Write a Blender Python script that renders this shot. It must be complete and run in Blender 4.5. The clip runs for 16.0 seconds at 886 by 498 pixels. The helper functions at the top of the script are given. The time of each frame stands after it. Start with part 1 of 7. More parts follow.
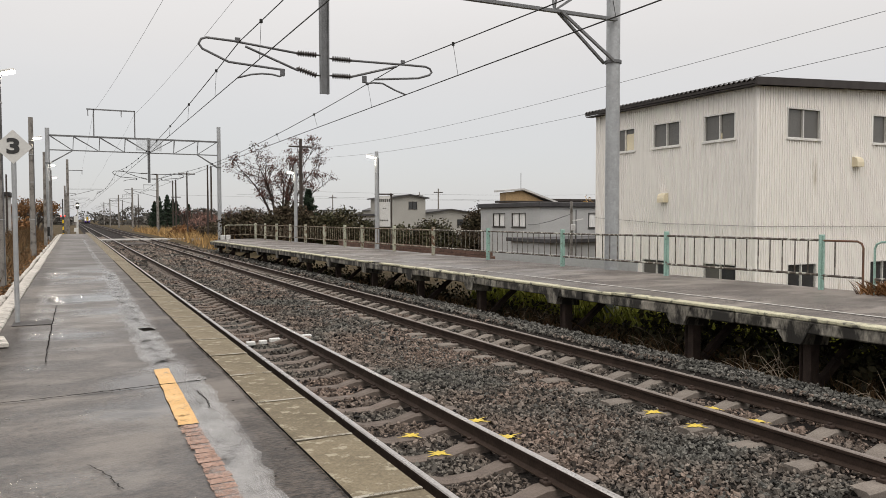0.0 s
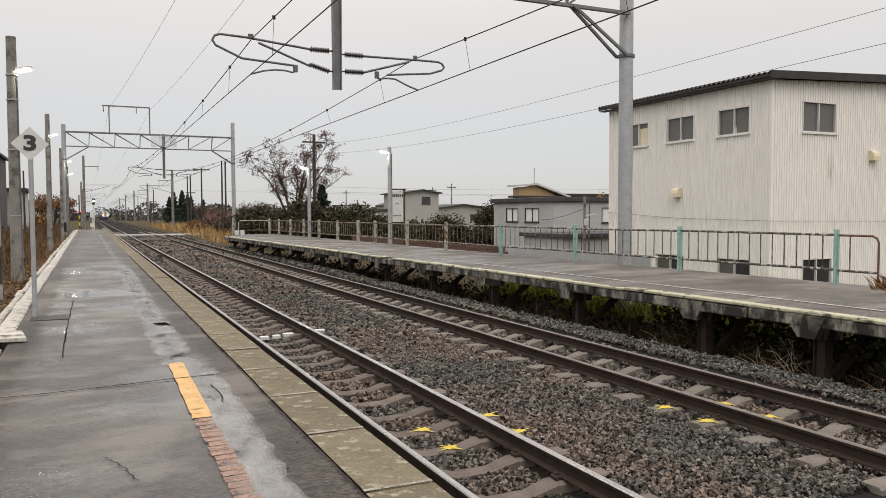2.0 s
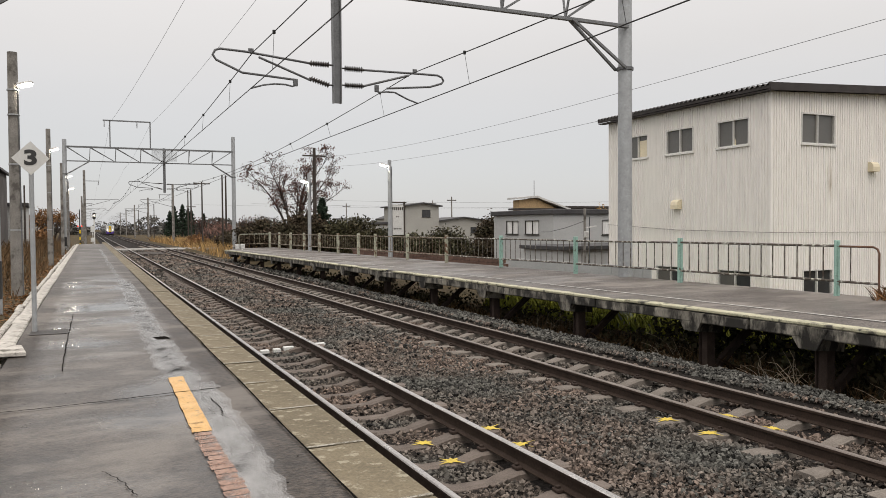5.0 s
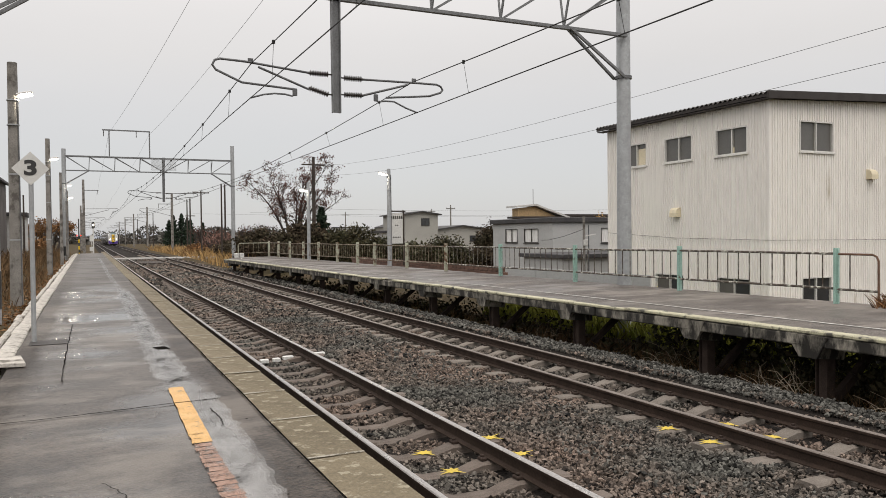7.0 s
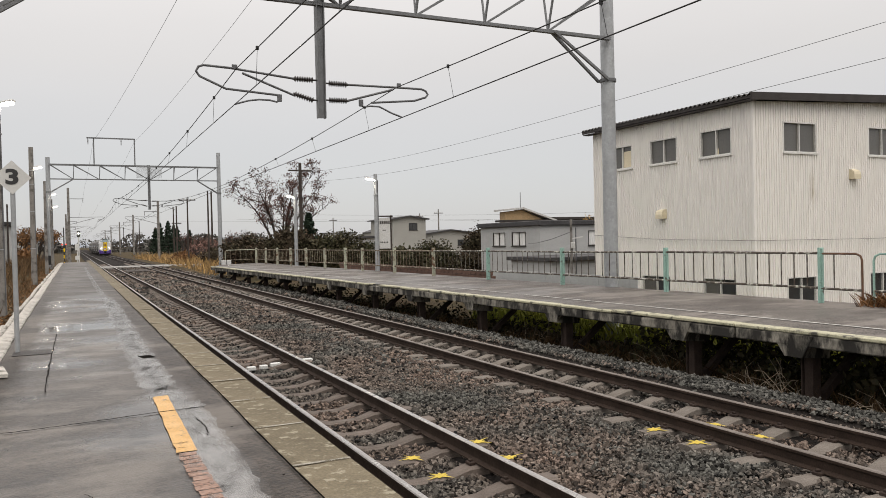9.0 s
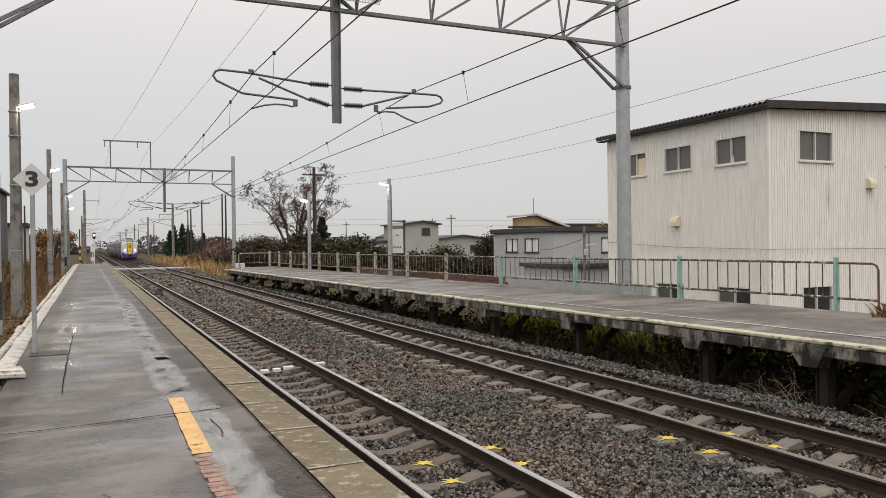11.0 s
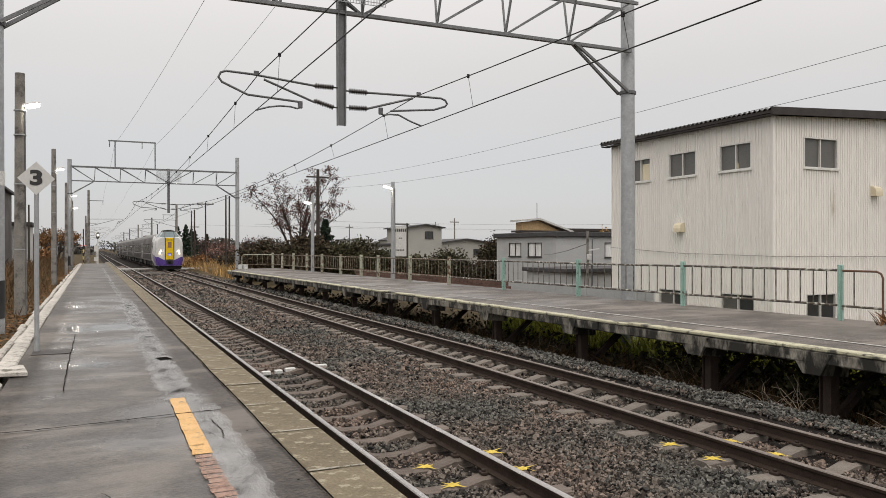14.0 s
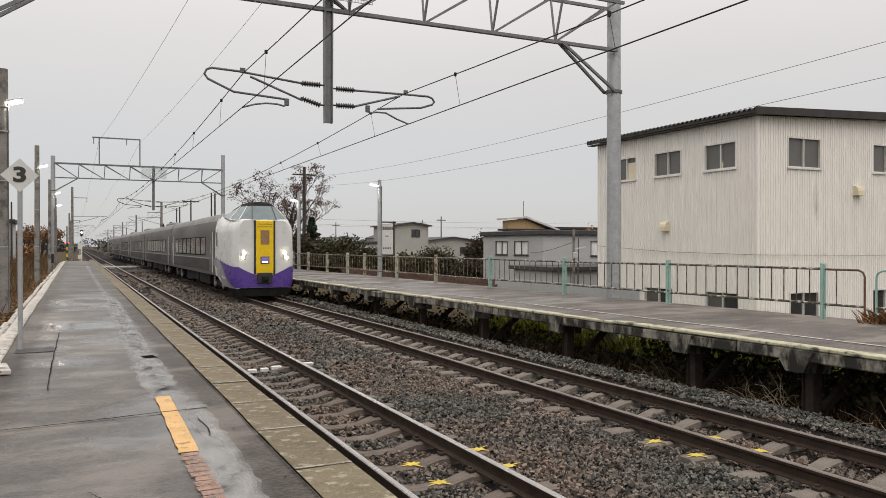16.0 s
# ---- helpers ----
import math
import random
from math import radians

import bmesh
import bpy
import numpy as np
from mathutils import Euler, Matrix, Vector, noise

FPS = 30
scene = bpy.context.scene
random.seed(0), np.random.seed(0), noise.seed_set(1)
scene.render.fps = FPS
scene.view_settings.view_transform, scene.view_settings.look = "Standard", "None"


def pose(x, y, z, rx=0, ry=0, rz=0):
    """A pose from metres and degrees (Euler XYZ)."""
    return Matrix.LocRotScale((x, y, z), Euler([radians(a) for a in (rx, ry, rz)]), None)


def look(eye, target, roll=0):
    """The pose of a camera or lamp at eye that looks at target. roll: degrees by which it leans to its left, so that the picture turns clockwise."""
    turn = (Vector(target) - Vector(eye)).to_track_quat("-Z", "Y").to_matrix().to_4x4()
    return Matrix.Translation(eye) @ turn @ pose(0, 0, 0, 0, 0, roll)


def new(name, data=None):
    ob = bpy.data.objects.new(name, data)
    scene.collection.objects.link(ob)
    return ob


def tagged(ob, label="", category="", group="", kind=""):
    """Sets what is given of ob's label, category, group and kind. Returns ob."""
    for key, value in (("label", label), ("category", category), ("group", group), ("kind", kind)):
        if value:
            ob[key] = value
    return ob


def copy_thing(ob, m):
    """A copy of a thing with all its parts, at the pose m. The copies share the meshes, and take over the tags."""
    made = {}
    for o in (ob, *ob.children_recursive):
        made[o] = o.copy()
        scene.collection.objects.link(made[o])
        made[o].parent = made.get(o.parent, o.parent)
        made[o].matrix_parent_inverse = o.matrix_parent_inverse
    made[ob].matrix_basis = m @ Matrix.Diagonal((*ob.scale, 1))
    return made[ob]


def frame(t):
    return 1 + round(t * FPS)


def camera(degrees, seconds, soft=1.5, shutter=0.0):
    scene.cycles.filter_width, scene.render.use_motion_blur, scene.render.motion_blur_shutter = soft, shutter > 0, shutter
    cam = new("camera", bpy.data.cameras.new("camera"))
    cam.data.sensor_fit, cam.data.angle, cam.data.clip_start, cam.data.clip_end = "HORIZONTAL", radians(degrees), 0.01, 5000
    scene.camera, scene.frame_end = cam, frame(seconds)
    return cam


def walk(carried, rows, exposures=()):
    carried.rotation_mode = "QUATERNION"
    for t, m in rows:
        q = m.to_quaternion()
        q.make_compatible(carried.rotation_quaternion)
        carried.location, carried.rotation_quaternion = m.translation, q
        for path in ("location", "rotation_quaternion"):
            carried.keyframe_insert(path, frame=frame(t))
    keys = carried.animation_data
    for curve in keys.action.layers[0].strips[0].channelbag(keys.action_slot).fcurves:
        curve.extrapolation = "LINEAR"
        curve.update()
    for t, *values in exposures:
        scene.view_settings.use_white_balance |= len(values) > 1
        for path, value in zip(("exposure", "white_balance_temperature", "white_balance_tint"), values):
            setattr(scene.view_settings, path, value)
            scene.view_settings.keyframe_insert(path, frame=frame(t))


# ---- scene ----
cam = camera(60.6, 16.0, soft=0.8)
PATH = [
    (0, (-3.176, 0.02, 2.146), (-2.298, 1.815, 2.065), -0.1),
    (0.5, (-3.179, 0.011, 2.139), (-2.307, 1.808, 2.039), -0.1),
    (1, (-3.168, 0.003, 2.138), (-2.307, 1.805, 2.029), -0.1),
    (1.5, (-3.173, -0.006, 2.15), (-2.321, 1.801, 2.043), -0.1),
    (2, (-3.171, -0.02, 2.15), (-2.325, 1.79, 2.056), -0.2),
    (2.5, (-3.176, -0.021, 2.147), (-2.332, 1.79, 2.066), -0.3),
    (3, (-3.182, -0.02, 2.153), (-2.337, 1.791, 2.079), -0.5),
    (3.5, (-3.171, -0.014, 2.143), (-2.327, 1.797, 2.073), -0.5),
    (4, (-3.161, -0.018, 2.143), (-2.317, 1.794, 2.076), -0.5),
    (6.5, (-3.181, -0.016, 2.153), (-2.332, 1.794, 2.109), -0.4),
    (7, (-3.177, -0.016, 2.156), (-2.329, 1.794, 2.118), -0.6),
    (7.5, (-3.173, -0.02, 2.158), (-2.32, 1.788, 2.127), -0.7),
    (8, (-3.158, -0.022, 2.158), (-2.296, 1.783, 2.131), -0.9),
    (8.5, (-3.156, -0.026, 2.161), (-2.285, 1.774, 2.134), -1.1),
    (9, (-3.146, -0.022, 2.155), (-2.27, 1.775, 2.128), -1.3),
    (11.5, (-3.183, -0.044, 2.162), (-2.345, 1.772, 2.156), -0.5),
    (12, (-3.185, -0.044, 2.157), (-2.352, 1.774, 2.16), -0.3),
    (12.5, (-3.182, -0.041, 2.158), (-2.351, 1.778, 2.165), -0.2),
    (13, (-3.172, -0.03, 2.158), (-2.341, 1.789, 2.164), -0.1),
    (13.5, (-3.168, -0.025, 2.154), (-2.334, 1.792, 2.157), -0.1),
    (14, (-3.173, -0.025, 2.154), (-2.333, 1.79, 2.151), -0.1),
    (14.5, (-3.175, -0.028, 2.157), (-2.331, 1.786, 2.149), -0.1),
    (15, (-3.173, -0.025, 2.152), (-2.326, 1.787, 2.142), -0.1),
    (15.5, (-3.181, -0.035, 2.156), (-2.327, 1.773, 2.146), -0.0),
    (16, (-3.183, -0.039, 2.154), (-2.311, 1.761, 2.146), 0.0),
]
walk(cam, [(t, look(eye, target, roll)) for t, eye, target, roll in PATH], [(0.0, 0.07, 7000, 12), (16.0, -0.03, 7000, 12)])

# ---------------------------------------------------------------- light
SKY_LOW, SKY_TOP = 0.635, 1.95
world = bpy.data.worlds.new("overcast_sky")
scene.world = world
world.use_nodes = True
wn, wl = world.node_tree.nodes, world.node_tree.links
bg = wn["Background"]
sky = wn.new("ShaderNodeTexSky")
sky.sky_type, sky.sun_disc = "NISHITA", False
sky.sun_elevation, sky.sun_rotation = radians(50), radians(191)
co = wn.new("ShaderNodeTexCoord")
sep = wn.new("ShaderNodeSeparateXYZ")
ramp = wn.new("ShaderNodeMapRange")
ramp.interpolation_type = "SMOOTHSTEP"
ramp.inputs["From Min"].default_value, ramp.inputs["From Max"].default_value = 0.12, 1.0
ramp.inputs["To Min"].default_value, ramp.inputs["To Max"].default_value = SKY_LOW, SKY_TOP
cloud = wn.new("ShaderNodeTexNoise")
cloud.inputs["Scale"].default_value, cloud.inputs["Detail"].default_value = 2.2, 4
stretch = wn.new("ShaderNodeMapping")
stretch.inputs["Scale"].default_value = (1, 1, 3.5)
crange = wn.new("ShaderNodeMapRange")
crange.inputs["To Min"].default_value, crange.inputs["To Max"].default_value = 0.95, 1.05
mul = wn.new("ShaderNodeMath"); mul.operation = "MULTIPLY"
bank = wn.new("ShaderNodeMapRange")
bank.interpolation_type = "SMOOTHSTEP"
bank.inputs["From Min"].default_value, bank.inputs["From Max"].default_value = 0.0, 0.20
bank.inputs["To Min"].default_value, bank.inputs["To Max"].default_value = 0.87, 1.0
low = wn.new("ShaderNodeMath"); low.operation = "MULTIPLY"
tint = wn.new("ShaderNodeMix"); tint.data_type = "RGBA"
tint.inputs[6].default_value, tint.inputs[7].default_value = (0.90, 0.955, 1.055, 1), (0.98, 0.98, 0.985, 1)
trange = wn.new("ShaderNodeMapRange")
trange.inputs["From Min"].default_value, trange.inputs["From Max"].default_value = 0.0, 0.22
grey = wn.new("ShaderNodeVectorMath"); grey.operation = "SCALE"
veil = wn.new("ShaderNodeMix"); veil.data_type = "RGBA"
veil.inputs[0].default_value = 0.02
wl.new(co.outputs["Generated"], sep.inputs[0])
wl.new(sep.outputs["Z"], ramp.inputs["Value"])
wl.new(co.outputs["Generated"], stretch.inputs["Vector"])
wl.new(stretch.outputs[0], cloud.inputs["Vector"])
wl.new(cloud.outputs[0], crange.inputs["Value"])
wl.new(sep.outputs["Z"], bank.inputs["Value"])
wl.new(ramp.outputs[0], low.inputs[0]); wl.new(bank.outputs[0], low.inputs[1])
wl.new(low.outputs[0], mul.inputs[0]); wl.new(crange.outputs[0], mul.inputs[1])
wl.new(sep.outputs["Z"], trange.inputs["Value"]); wl.new(trange.outputs[0], tint.inputs[0])
wl.new(tint.outputs[2], grey.inputs[0]); wl.new(mul.outputs[0], grey.inputs["Scale"])
wl.new(grey.outputs[0], veil.inputs[6]); wl.new(sky.outputs[0], veil.inputs[7])
wl.new(veil.outputs[2], bg.inputs["Color"])
bg.inputs["Strength"].default_value = 1.0
sun = new("sun", bpy.data.lights.new("sun", "SUN"))
sun.data.energy, sun.data.angle, sun.data.color = 0.55, radians(35), (1.0, 0.97, 0.93)
sun.matrix_world = look((-8, -40, 48), (0, 0, 0))


# ---------------------------------------------------------------- materials
def mat(name, a, b=None, rough=0.8, metal=0.0, scale=3.0, fine=40.0, bump=0.2, rvar=0.1, island=0.0, objvar=0.0, spec=0.5,
        stretch=(1, 1, 1), stain=None, stain_amount=0.0, stain_scale=1.0, emit=None, power=0.0, contrast=0.25, bump_dist=0.01, grain=(0.82, 1.15)):
    """A procedural surface: two colours mixed by a large and a fine noise, stains, fine relief, uneven gloss."""
    m = bpy.data.materials.new(name)
    m.use_nodes = True
    nt = m.node_tree
    n, l = nt.nodes, nt.links
    p = n["Principled BSDF"]
    b = b or tuple(c * 0.7 for c in a)
    tc = n.new("ShaderNodeTexCoord")
    mp = n.new("ShaderNodeMapping")
    mp.inputs["Scale"].default_value = stretch
    geo = n.new("ShaderNodeNewGeometry")
    l.new(geo.outputs["Position"] if not objvar else tc.outputs["Object"], mp.inputs["Vector"])
    big, small = n.new("ShaderNodeTexNoise"), n.new("ShaderNodeTexNoise")
    big.inputs["Scale"].default_value, big.inputs["Detail"].default_value = scale, 5
    small.inputs["Scale"].default_value, small.inputs["Detail"].default_value = fine, 3
    for t in (big, small):
        l.new(mp.outputs[0], t.inputs["Vector"])
    r1 = n.new("ShaderNodeMapRange")
    r1.inputs["From Min"].default_value, r1.inputs["From Max"].default_value = 0.5 - contrast, 0.5 + contrast
    l.new(big.outputs[0], r1.inputs["Value"])
    m1 = n.new("ShaderNodeMix"); m1.data_type = "RGBA"
    m1.inputs[6].default_value, m1.inputs[7].default_value = (*a, 1), (*b, 1)
    l.new(r1.outputs[0], m1.inputs[0])
    r2 = n.new("ShaderNodeMapRange")
    r2.inputs["From Min"].default_value, r2.inputs["From Max"].default_value = 0.36, 0.64
    r2.inputs["To Min"].default_value, r2.inputs["To Max"].default_value = grain
    l.new(small.outputs[0], r2.inputs["Value"])
    val = r2.outputs[0]
    for amount, out in ((island, geo.outputs["Random Per Island"]), (objvar, None)):
        if amount:
            if out is None:
                out = n.new("ShaderNodeObjectInfo").outputs["Random"]
            rr = n.new("ShaderNodeMapRange")
            rr.inputs["To Min"].default_value, rr.inputs["To Max"].default_value = 1 - amount, 1 + amount
            l.new(out, rr.inputs["Value"])
            mm = n.new("ShaderNodeMath"); mm.operation = "MULTIPLY"
            l.new(val, mm.inputs[0]); l.new(rr.outputs[0], mm.inputs[1])
            val = mm.outputs[0]
    sc = n.new("ShaderNodeVectorMath"); sc.operation = "SCALE"
    l.new(m1.outputs[2], sc.inputs[0]); l.new(val, sc.inputs["Scale"])
    col = sc.outputs[0]
    if stain:
        sn = n.new("ShaderNodeTexNoise")
        sn.inputs["Scale"].default_value, sn.inputs["Detail"].default_value = stain_scale, 6
        sn.inputs["Roughness"].default_value = 0.65
        l.new(mp.outputs[0], sn.inputs["Vector"])
        sr = n.new("ShaderNodeMapRange")
        sr.inputs["From Min"].default_value, sr.inputs["From Max"].default_value = 0.62 - stain_amount * 0.3, 0.68 - stain_amount * 0.2
        l.new(sn.outputs[0], sr.inputs["Value"])
        ms = n.new("ShaderNodeMix"); ms.data_type = "RGBA"
        ms.inputs[7].default_value = (*stain, 1)
        l.new(sr.outputs[0], ms.inputs[0]); l.new(col, ms.inputs[6])
        col = ms.outputs[2]
    l.new(col, p.inputs["Base Color"])
    rg = n.new("ShaderNodeMapRange")
    rg.inputs["From Min"].default_value, rg.inputs["From Max"].default_value = 0.3, 0.7
    rg.inputs["To Min"].default_value, rg.inputs["To Max"].default_value = max(0.02, rough - rvar), min(1, rough + rvar)
    l.new(big.outputs[0], rg.inputs["Value"]); l.new(rg.outputs[0], p.inputs["Roughness"])
    p.inputs["Metallic"].default_value = metal
    p.inputs["Specular IOR Level"].default_value = spec
    if bump:
        bp = n.new("ShaderNodeBump")
        bp.inputs["Strength"].default_value, bp.inputs["Distance"].default_value = bump, bump_dist
        l.new(small.outputs[0], bp.inputs["Height"]); l.new(bp.outputs[0], p.inputs["Normal"])
    if emit:
        p.inputs["Emission Color"].default_value, p.inputs["Emission Strength"].default_value = (*emit, 1), power
    return m


def wet_asphalt(name, puddles=True):
    """Dark worn asphalt with a film of rain: glossy sheets where water stands, dull grain between, shallow ripples across."""
    a, b = ((0.027, 0.021, 0.017), (0.062, 0.050, 0.041)) if puddles else ((0.066, 0.056, 0.049), (0.108, 0.094, 0.083))
    # pale silt blotches also carry the wet sheen, put into the colour
    m = mat(name, a, b, rough=0.45, scale=1.3, fine=42, bump=0.5, rvar=0.1, bump_dist=0.012, contrast=0.14, grain=(0.35, 1.7), stretch=(0.7, 1.25, 1),
            stain=(0.125, 0.108, 0.092) if puddles else (0.17, 0.15, 0.133), stain_amount=0.34, stain_scale=0.85)
    n, l = m.node_tree.nodes, m.node_tree.links
    p = n["Principled BSDF"]
    geo = n.new("ShaderNodeNewGeometry")
    def field(sx, sy, scale, detail):
        mp = n.new("ShaderNodeMapping"); mp.inputs["Scale"].default_value = (sx, sy, 1)
        nz = n.new("ShaderNodeTexNoise"); nz.inputs["Scale"].default_value, nz.inputs["Detail"].default_value = scale, detail
        l.new(geo.outputs["Position"], mp.inputs[0]); l.new(mp.outputs[0], nz.inputs["Vector"])
        return nz.outputs[0]
    def remap(v, a0, a1, b0, b1):
        r = n.new("ShaderNodeMapRange")
        for k, x in zip(("From Min", "From Max", "To Min", "To Max"), (a0, a1, b0, b1)):
            r.inputs[k].default_value = x
        l.new(v, r.inputs["Value"])
        return r.outputs[0]
    pool = field(0.6, 0.8, 0.9, 6)
    p.inputs["Specular IOR Level"].default_value = 0.35
    if puddles:
        # the trodden lane holds a film of water, the pours beside it stay rough
        sx = n.new("ShaderNodeSeparateXYZ"); l.new(geo.outputs["Position"], sx.inputs[0])
        wob = n.new("ShaderNodeMath"); wob.operation = "MULTIPLY_ADD"; wob.inputs[1].default_value = 0.45
        l.new(field(1.0, 0.6, 1.2, 3), wob.inputs[0]); l.new(sx.outputs["X"], wob.inputs[2])
        lane = n.new("ShaderNodeMath"); lane.operation = "MULTIPLY"
        l.new(remap(wob.outputs[0], -3.58, -3.36, 0.0, 1.0), lane.inputs[0]); l.new(remap(wob.outputs[0], -2.18, -1.92, 1.0, 0.0), lane.inputs[1])
        far = n.new("ShaderNodeMath"); far.operation = "MULTIPLY"
        l.new(lane.outputs[0], far.inputs[0]); l.new(remap(sx.outputs["Y"], 19, 27, 1.0, 0.15), far.inputs[1])
        lane = far
        l.new(remap(lane.outputs[0], 0.0, 1.0, 0.25, 0.95), p.inputs["Specular IOR Level"])
        film = remap(pool, 0.43, 0.57, 0.06, 0.48)
        mixr = n.new("ShaderNodeMix")
        mixr.inputs[2].default_value = 0.46
        l.new(lane.outputs[0], mixr.inputs[0]); l.new(film, mixr.inputs[3])
        l.new(mixr.outputs[0], p.inputs["Roughness"])
    else:
        l.new(remap(pool, 0.40, 0.60, 0.38, 0.65), p.inputs["Roughness"])
    fine_bump = [x for x in n if x.bl_idname == "ShaderNodeBump"][0]
    l.new(remap(pool, 0.42, 0.56, 0.10, 1.0), fine_bump.inputs["Strength"])
    wave = n.new("ShaderNodeBump")
    wave.inputs["Strength"].default_value, wave.inputs["Distance"].default_value = (1.0 if puddles else 0.4), 0.034
    l.new(field(0.30, 1.0, 0.85, 3), wave.inputs["Height"])
    l.new(wave.outputs[0], fine_bump.inputs["Normal"])
    return m


M_ASPHALT = wet_asphalt("wet_asphalt")
M_ASPHALT2 = wet_asphalt("damp_asphalt", False)
M_COPING = mat("mossy_concrete", (0.185, 0.152, 0.100), (0.115, 0.096, 0.065), 0.8, spec=0.25, scale=2.5, fine=60, bump=0.5, objvar=0.10, stain=(0.30, 0.27, 0.20), stain_amount=0.25, stain_scale=9)
M_CONC = mat("weathered_concrete", (0.36, 0.35, 0.33), (0.25, 0.24, 0.22), 0.75, scale=2, fine=45, bump=0.4, stain=(0.10, 0.095, 0.085), stain_amount=0.35, stain_scale=2.2)
M_FASCIA = mat("stained_concrete", (0.36, 0.335, 0.28), (0.11, 0.10, 0.083), 0.8, scale=2.6, fine=35, bump=0.8, stain=(0.020, 0.018, 0.015), stain_amount=0.72, stain_scale=3.6, stretch=(1, 1, 0.42))
M_KERB = mat("pale_concrete_block", (0.52, 0.49, 0.445), (0.36, 0.335, 0.30), 0.7, scale=3, fine=60, bump=0.5, objvar=0.12, stain=(0.09, 0.08, 0.06), stain_amount=0.35, stain_scale=4)
M_SLEEPER = mat("brown_sleeper_concrete", (0.15, 0.120, 0.100), (0.095, 0.075, 0.063), 0.8, scale=4, fine=70, bump=0.4, objvar=0.12)
M_SLEEPER2 = mat("grey_sleeper_concrete", (0.225, 0.198, 0.172), (0.13, 0.112, 0.097), 0.85, spec=0.2, scale=4, fine=70, bump=0.4, objvar=0.12)
M_RAIL = mat("rusty_rail", (0.042, 0.027, 0.020), (0.026, 0.018, 0.014), 0.85, 0.0, spec=0.2, scale=5, fine=60, bump=0.2)
M_RAILTOP2 = mat("dull_rail_head", (0.24, 0.205, 0.18), (0.15, 0.125, 0.11), 0.5, 0.5, scale=3, fine=40, bump=0.05)
M_RAILTOP = mat("worn_rail_head", (0.55, 0.53, 0.51), (0.40, 0.38, 0.36), 0.32, 0.9, scale=3, fine=40, bump=0.05)
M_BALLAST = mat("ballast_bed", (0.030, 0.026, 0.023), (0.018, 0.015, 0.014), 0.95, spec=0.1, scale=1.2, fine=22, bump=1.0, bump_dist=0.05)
M_STONE = mat("ballast_stone", (0.132, 0.099, 0.080), (0.084, 0.082, 0.073), 0.7, scale=0.55, fine=50, bump=0.3, island=1.0, contrast=0.12, spec=0.2)
M_STONE2 = mat("grey_ballast_stone", (0.105, 0.101, 0.090), (0.052, 0.052, 0.047), 0.7, scale=1.0, fine=50, bump=0.3, island=0.95, spec=0.2)
M_EARTH = mat("autumn_ground", (0.072, 0.050, 0.032), (0.056, 0.050, 0.026), 0.95, spec=0.08, scale=0.25, fine=9, bump=0.8, bump_dist=0.06, stain=(0.11, 0.08, 0.045), stain_amount=0.3, stain_scale=0.5)
M_STEEL = mat("galvanized_steel", (0.40, 0.415, 0.425), (0.33, 0.342, 0.35), 0.5, 0.4, scale=5, fine=14, bump=0.03, grain=(0.94, 1.05), stain=(0.42, 0.44, 0.45), stain_amount=0.2, stain_scale=6)
M_DARKSTEEL = mat("dull_grey_steel", (0.15, 0.155, 0.16), (0.10, 0.10, 0.105), 0.55, 0.4, scale=3, fine=30, bump=0.1)
M_TRUSS = mat("grey_painted_steel", (0.19, 0.195, 0.20), (0.14, 0.145, 0.15), 0.5, 0.2, scale=3, fine=30, bump=0.1)
M_WIRE = mat("copper_wire", (0.035, 0.035, 0.035), (0.02, 0.02, 0.02), 0.5, 0.5, bump=0)
M_INSUL = mat("brown_porcelain", (0.050, 0.042, 0.038), (0.035, 0.03, 0.028), 0.25, bump=0)
M_POLE = mat("grey_concrete_pole", (0.25, 0.235, 0.215), (0.17, 0.16, 0.145), 0.85, scale=3, fine=45, bump=0.3, stain=(0.10, 0.09, 0.08), stain_amount=0.3, stain_scale=3)
M_WOOD = mat("creosoted_wood", (0.055, 0.042, 0.034), (0.035, 0.027, 0.022), 0.85, scale=4, fine=40, bump=0.4, stretch=(1, 1, 0.2))
M_BLACK = mat("black_paint", (0.018, 0.018, 0.018), (0.03, 0.03, 0.03), 0.5, bump=0.05)
M_SIDING = mat("cream_sheet_metal", (0.84, 0.815, 0.775), (0.78, 0.755, 0.715), 0.5, grain=(0.965, 1.03), scale=0.25, fine=9, bump=0.02, stretch=(1, 1, 0.15), contrast=0.5, stain=(0.55, 0.50, 0.42), stain_amount=0.0, stain_scale=1.2)
M_ROOF = mat("dark_brown_roof_metal", (0.045, 0.038, 0.035), (0.032, 0.027, 0.025), 0.55, 0.0, bump=0.1, spec=0.3)
M_CREAM = mat("cream_paint", (0.74, 0.66, 0.48), (0.66, 0.58, 0.42), 0.5, bump=0.05, scale=3)
M_GLASS = mat("window_glass", (0.035, 0.038, 0.04), (0.03, 0.03, 0.032), 0.06, rvar=0.02, bump=0, spec=0.6)
# brown-grey put in for dark tinted, reflecting panes; the inner walls share it
M_BROWNGREY = mat("dull_brown_grey", (0.125, 0.12, 0.11), (0.10, 0.096, 0.09), 0.2, scale=1, bump=0.05)
M_ALU = mat("aluminium_frame", (0.74, 0.73, 0.69), (0.64, 0.63, 0.60), 0.4, 0.2, bump=0)
M_DARKFRAME = mat("bronze_frame", (0.06, 0.055, 0.05), None, 0.4, 0.3, bump=0)
M_FENCE = mat("turquoise_paint", (0.30, 0.47, 0.41), (0.24, 0.38, 0.33), 0.55, scale=5, fine=40, bump=0.2, stain=(0.10, 0.065, 0.045), stain_amount=0.12, stain_scale=7)
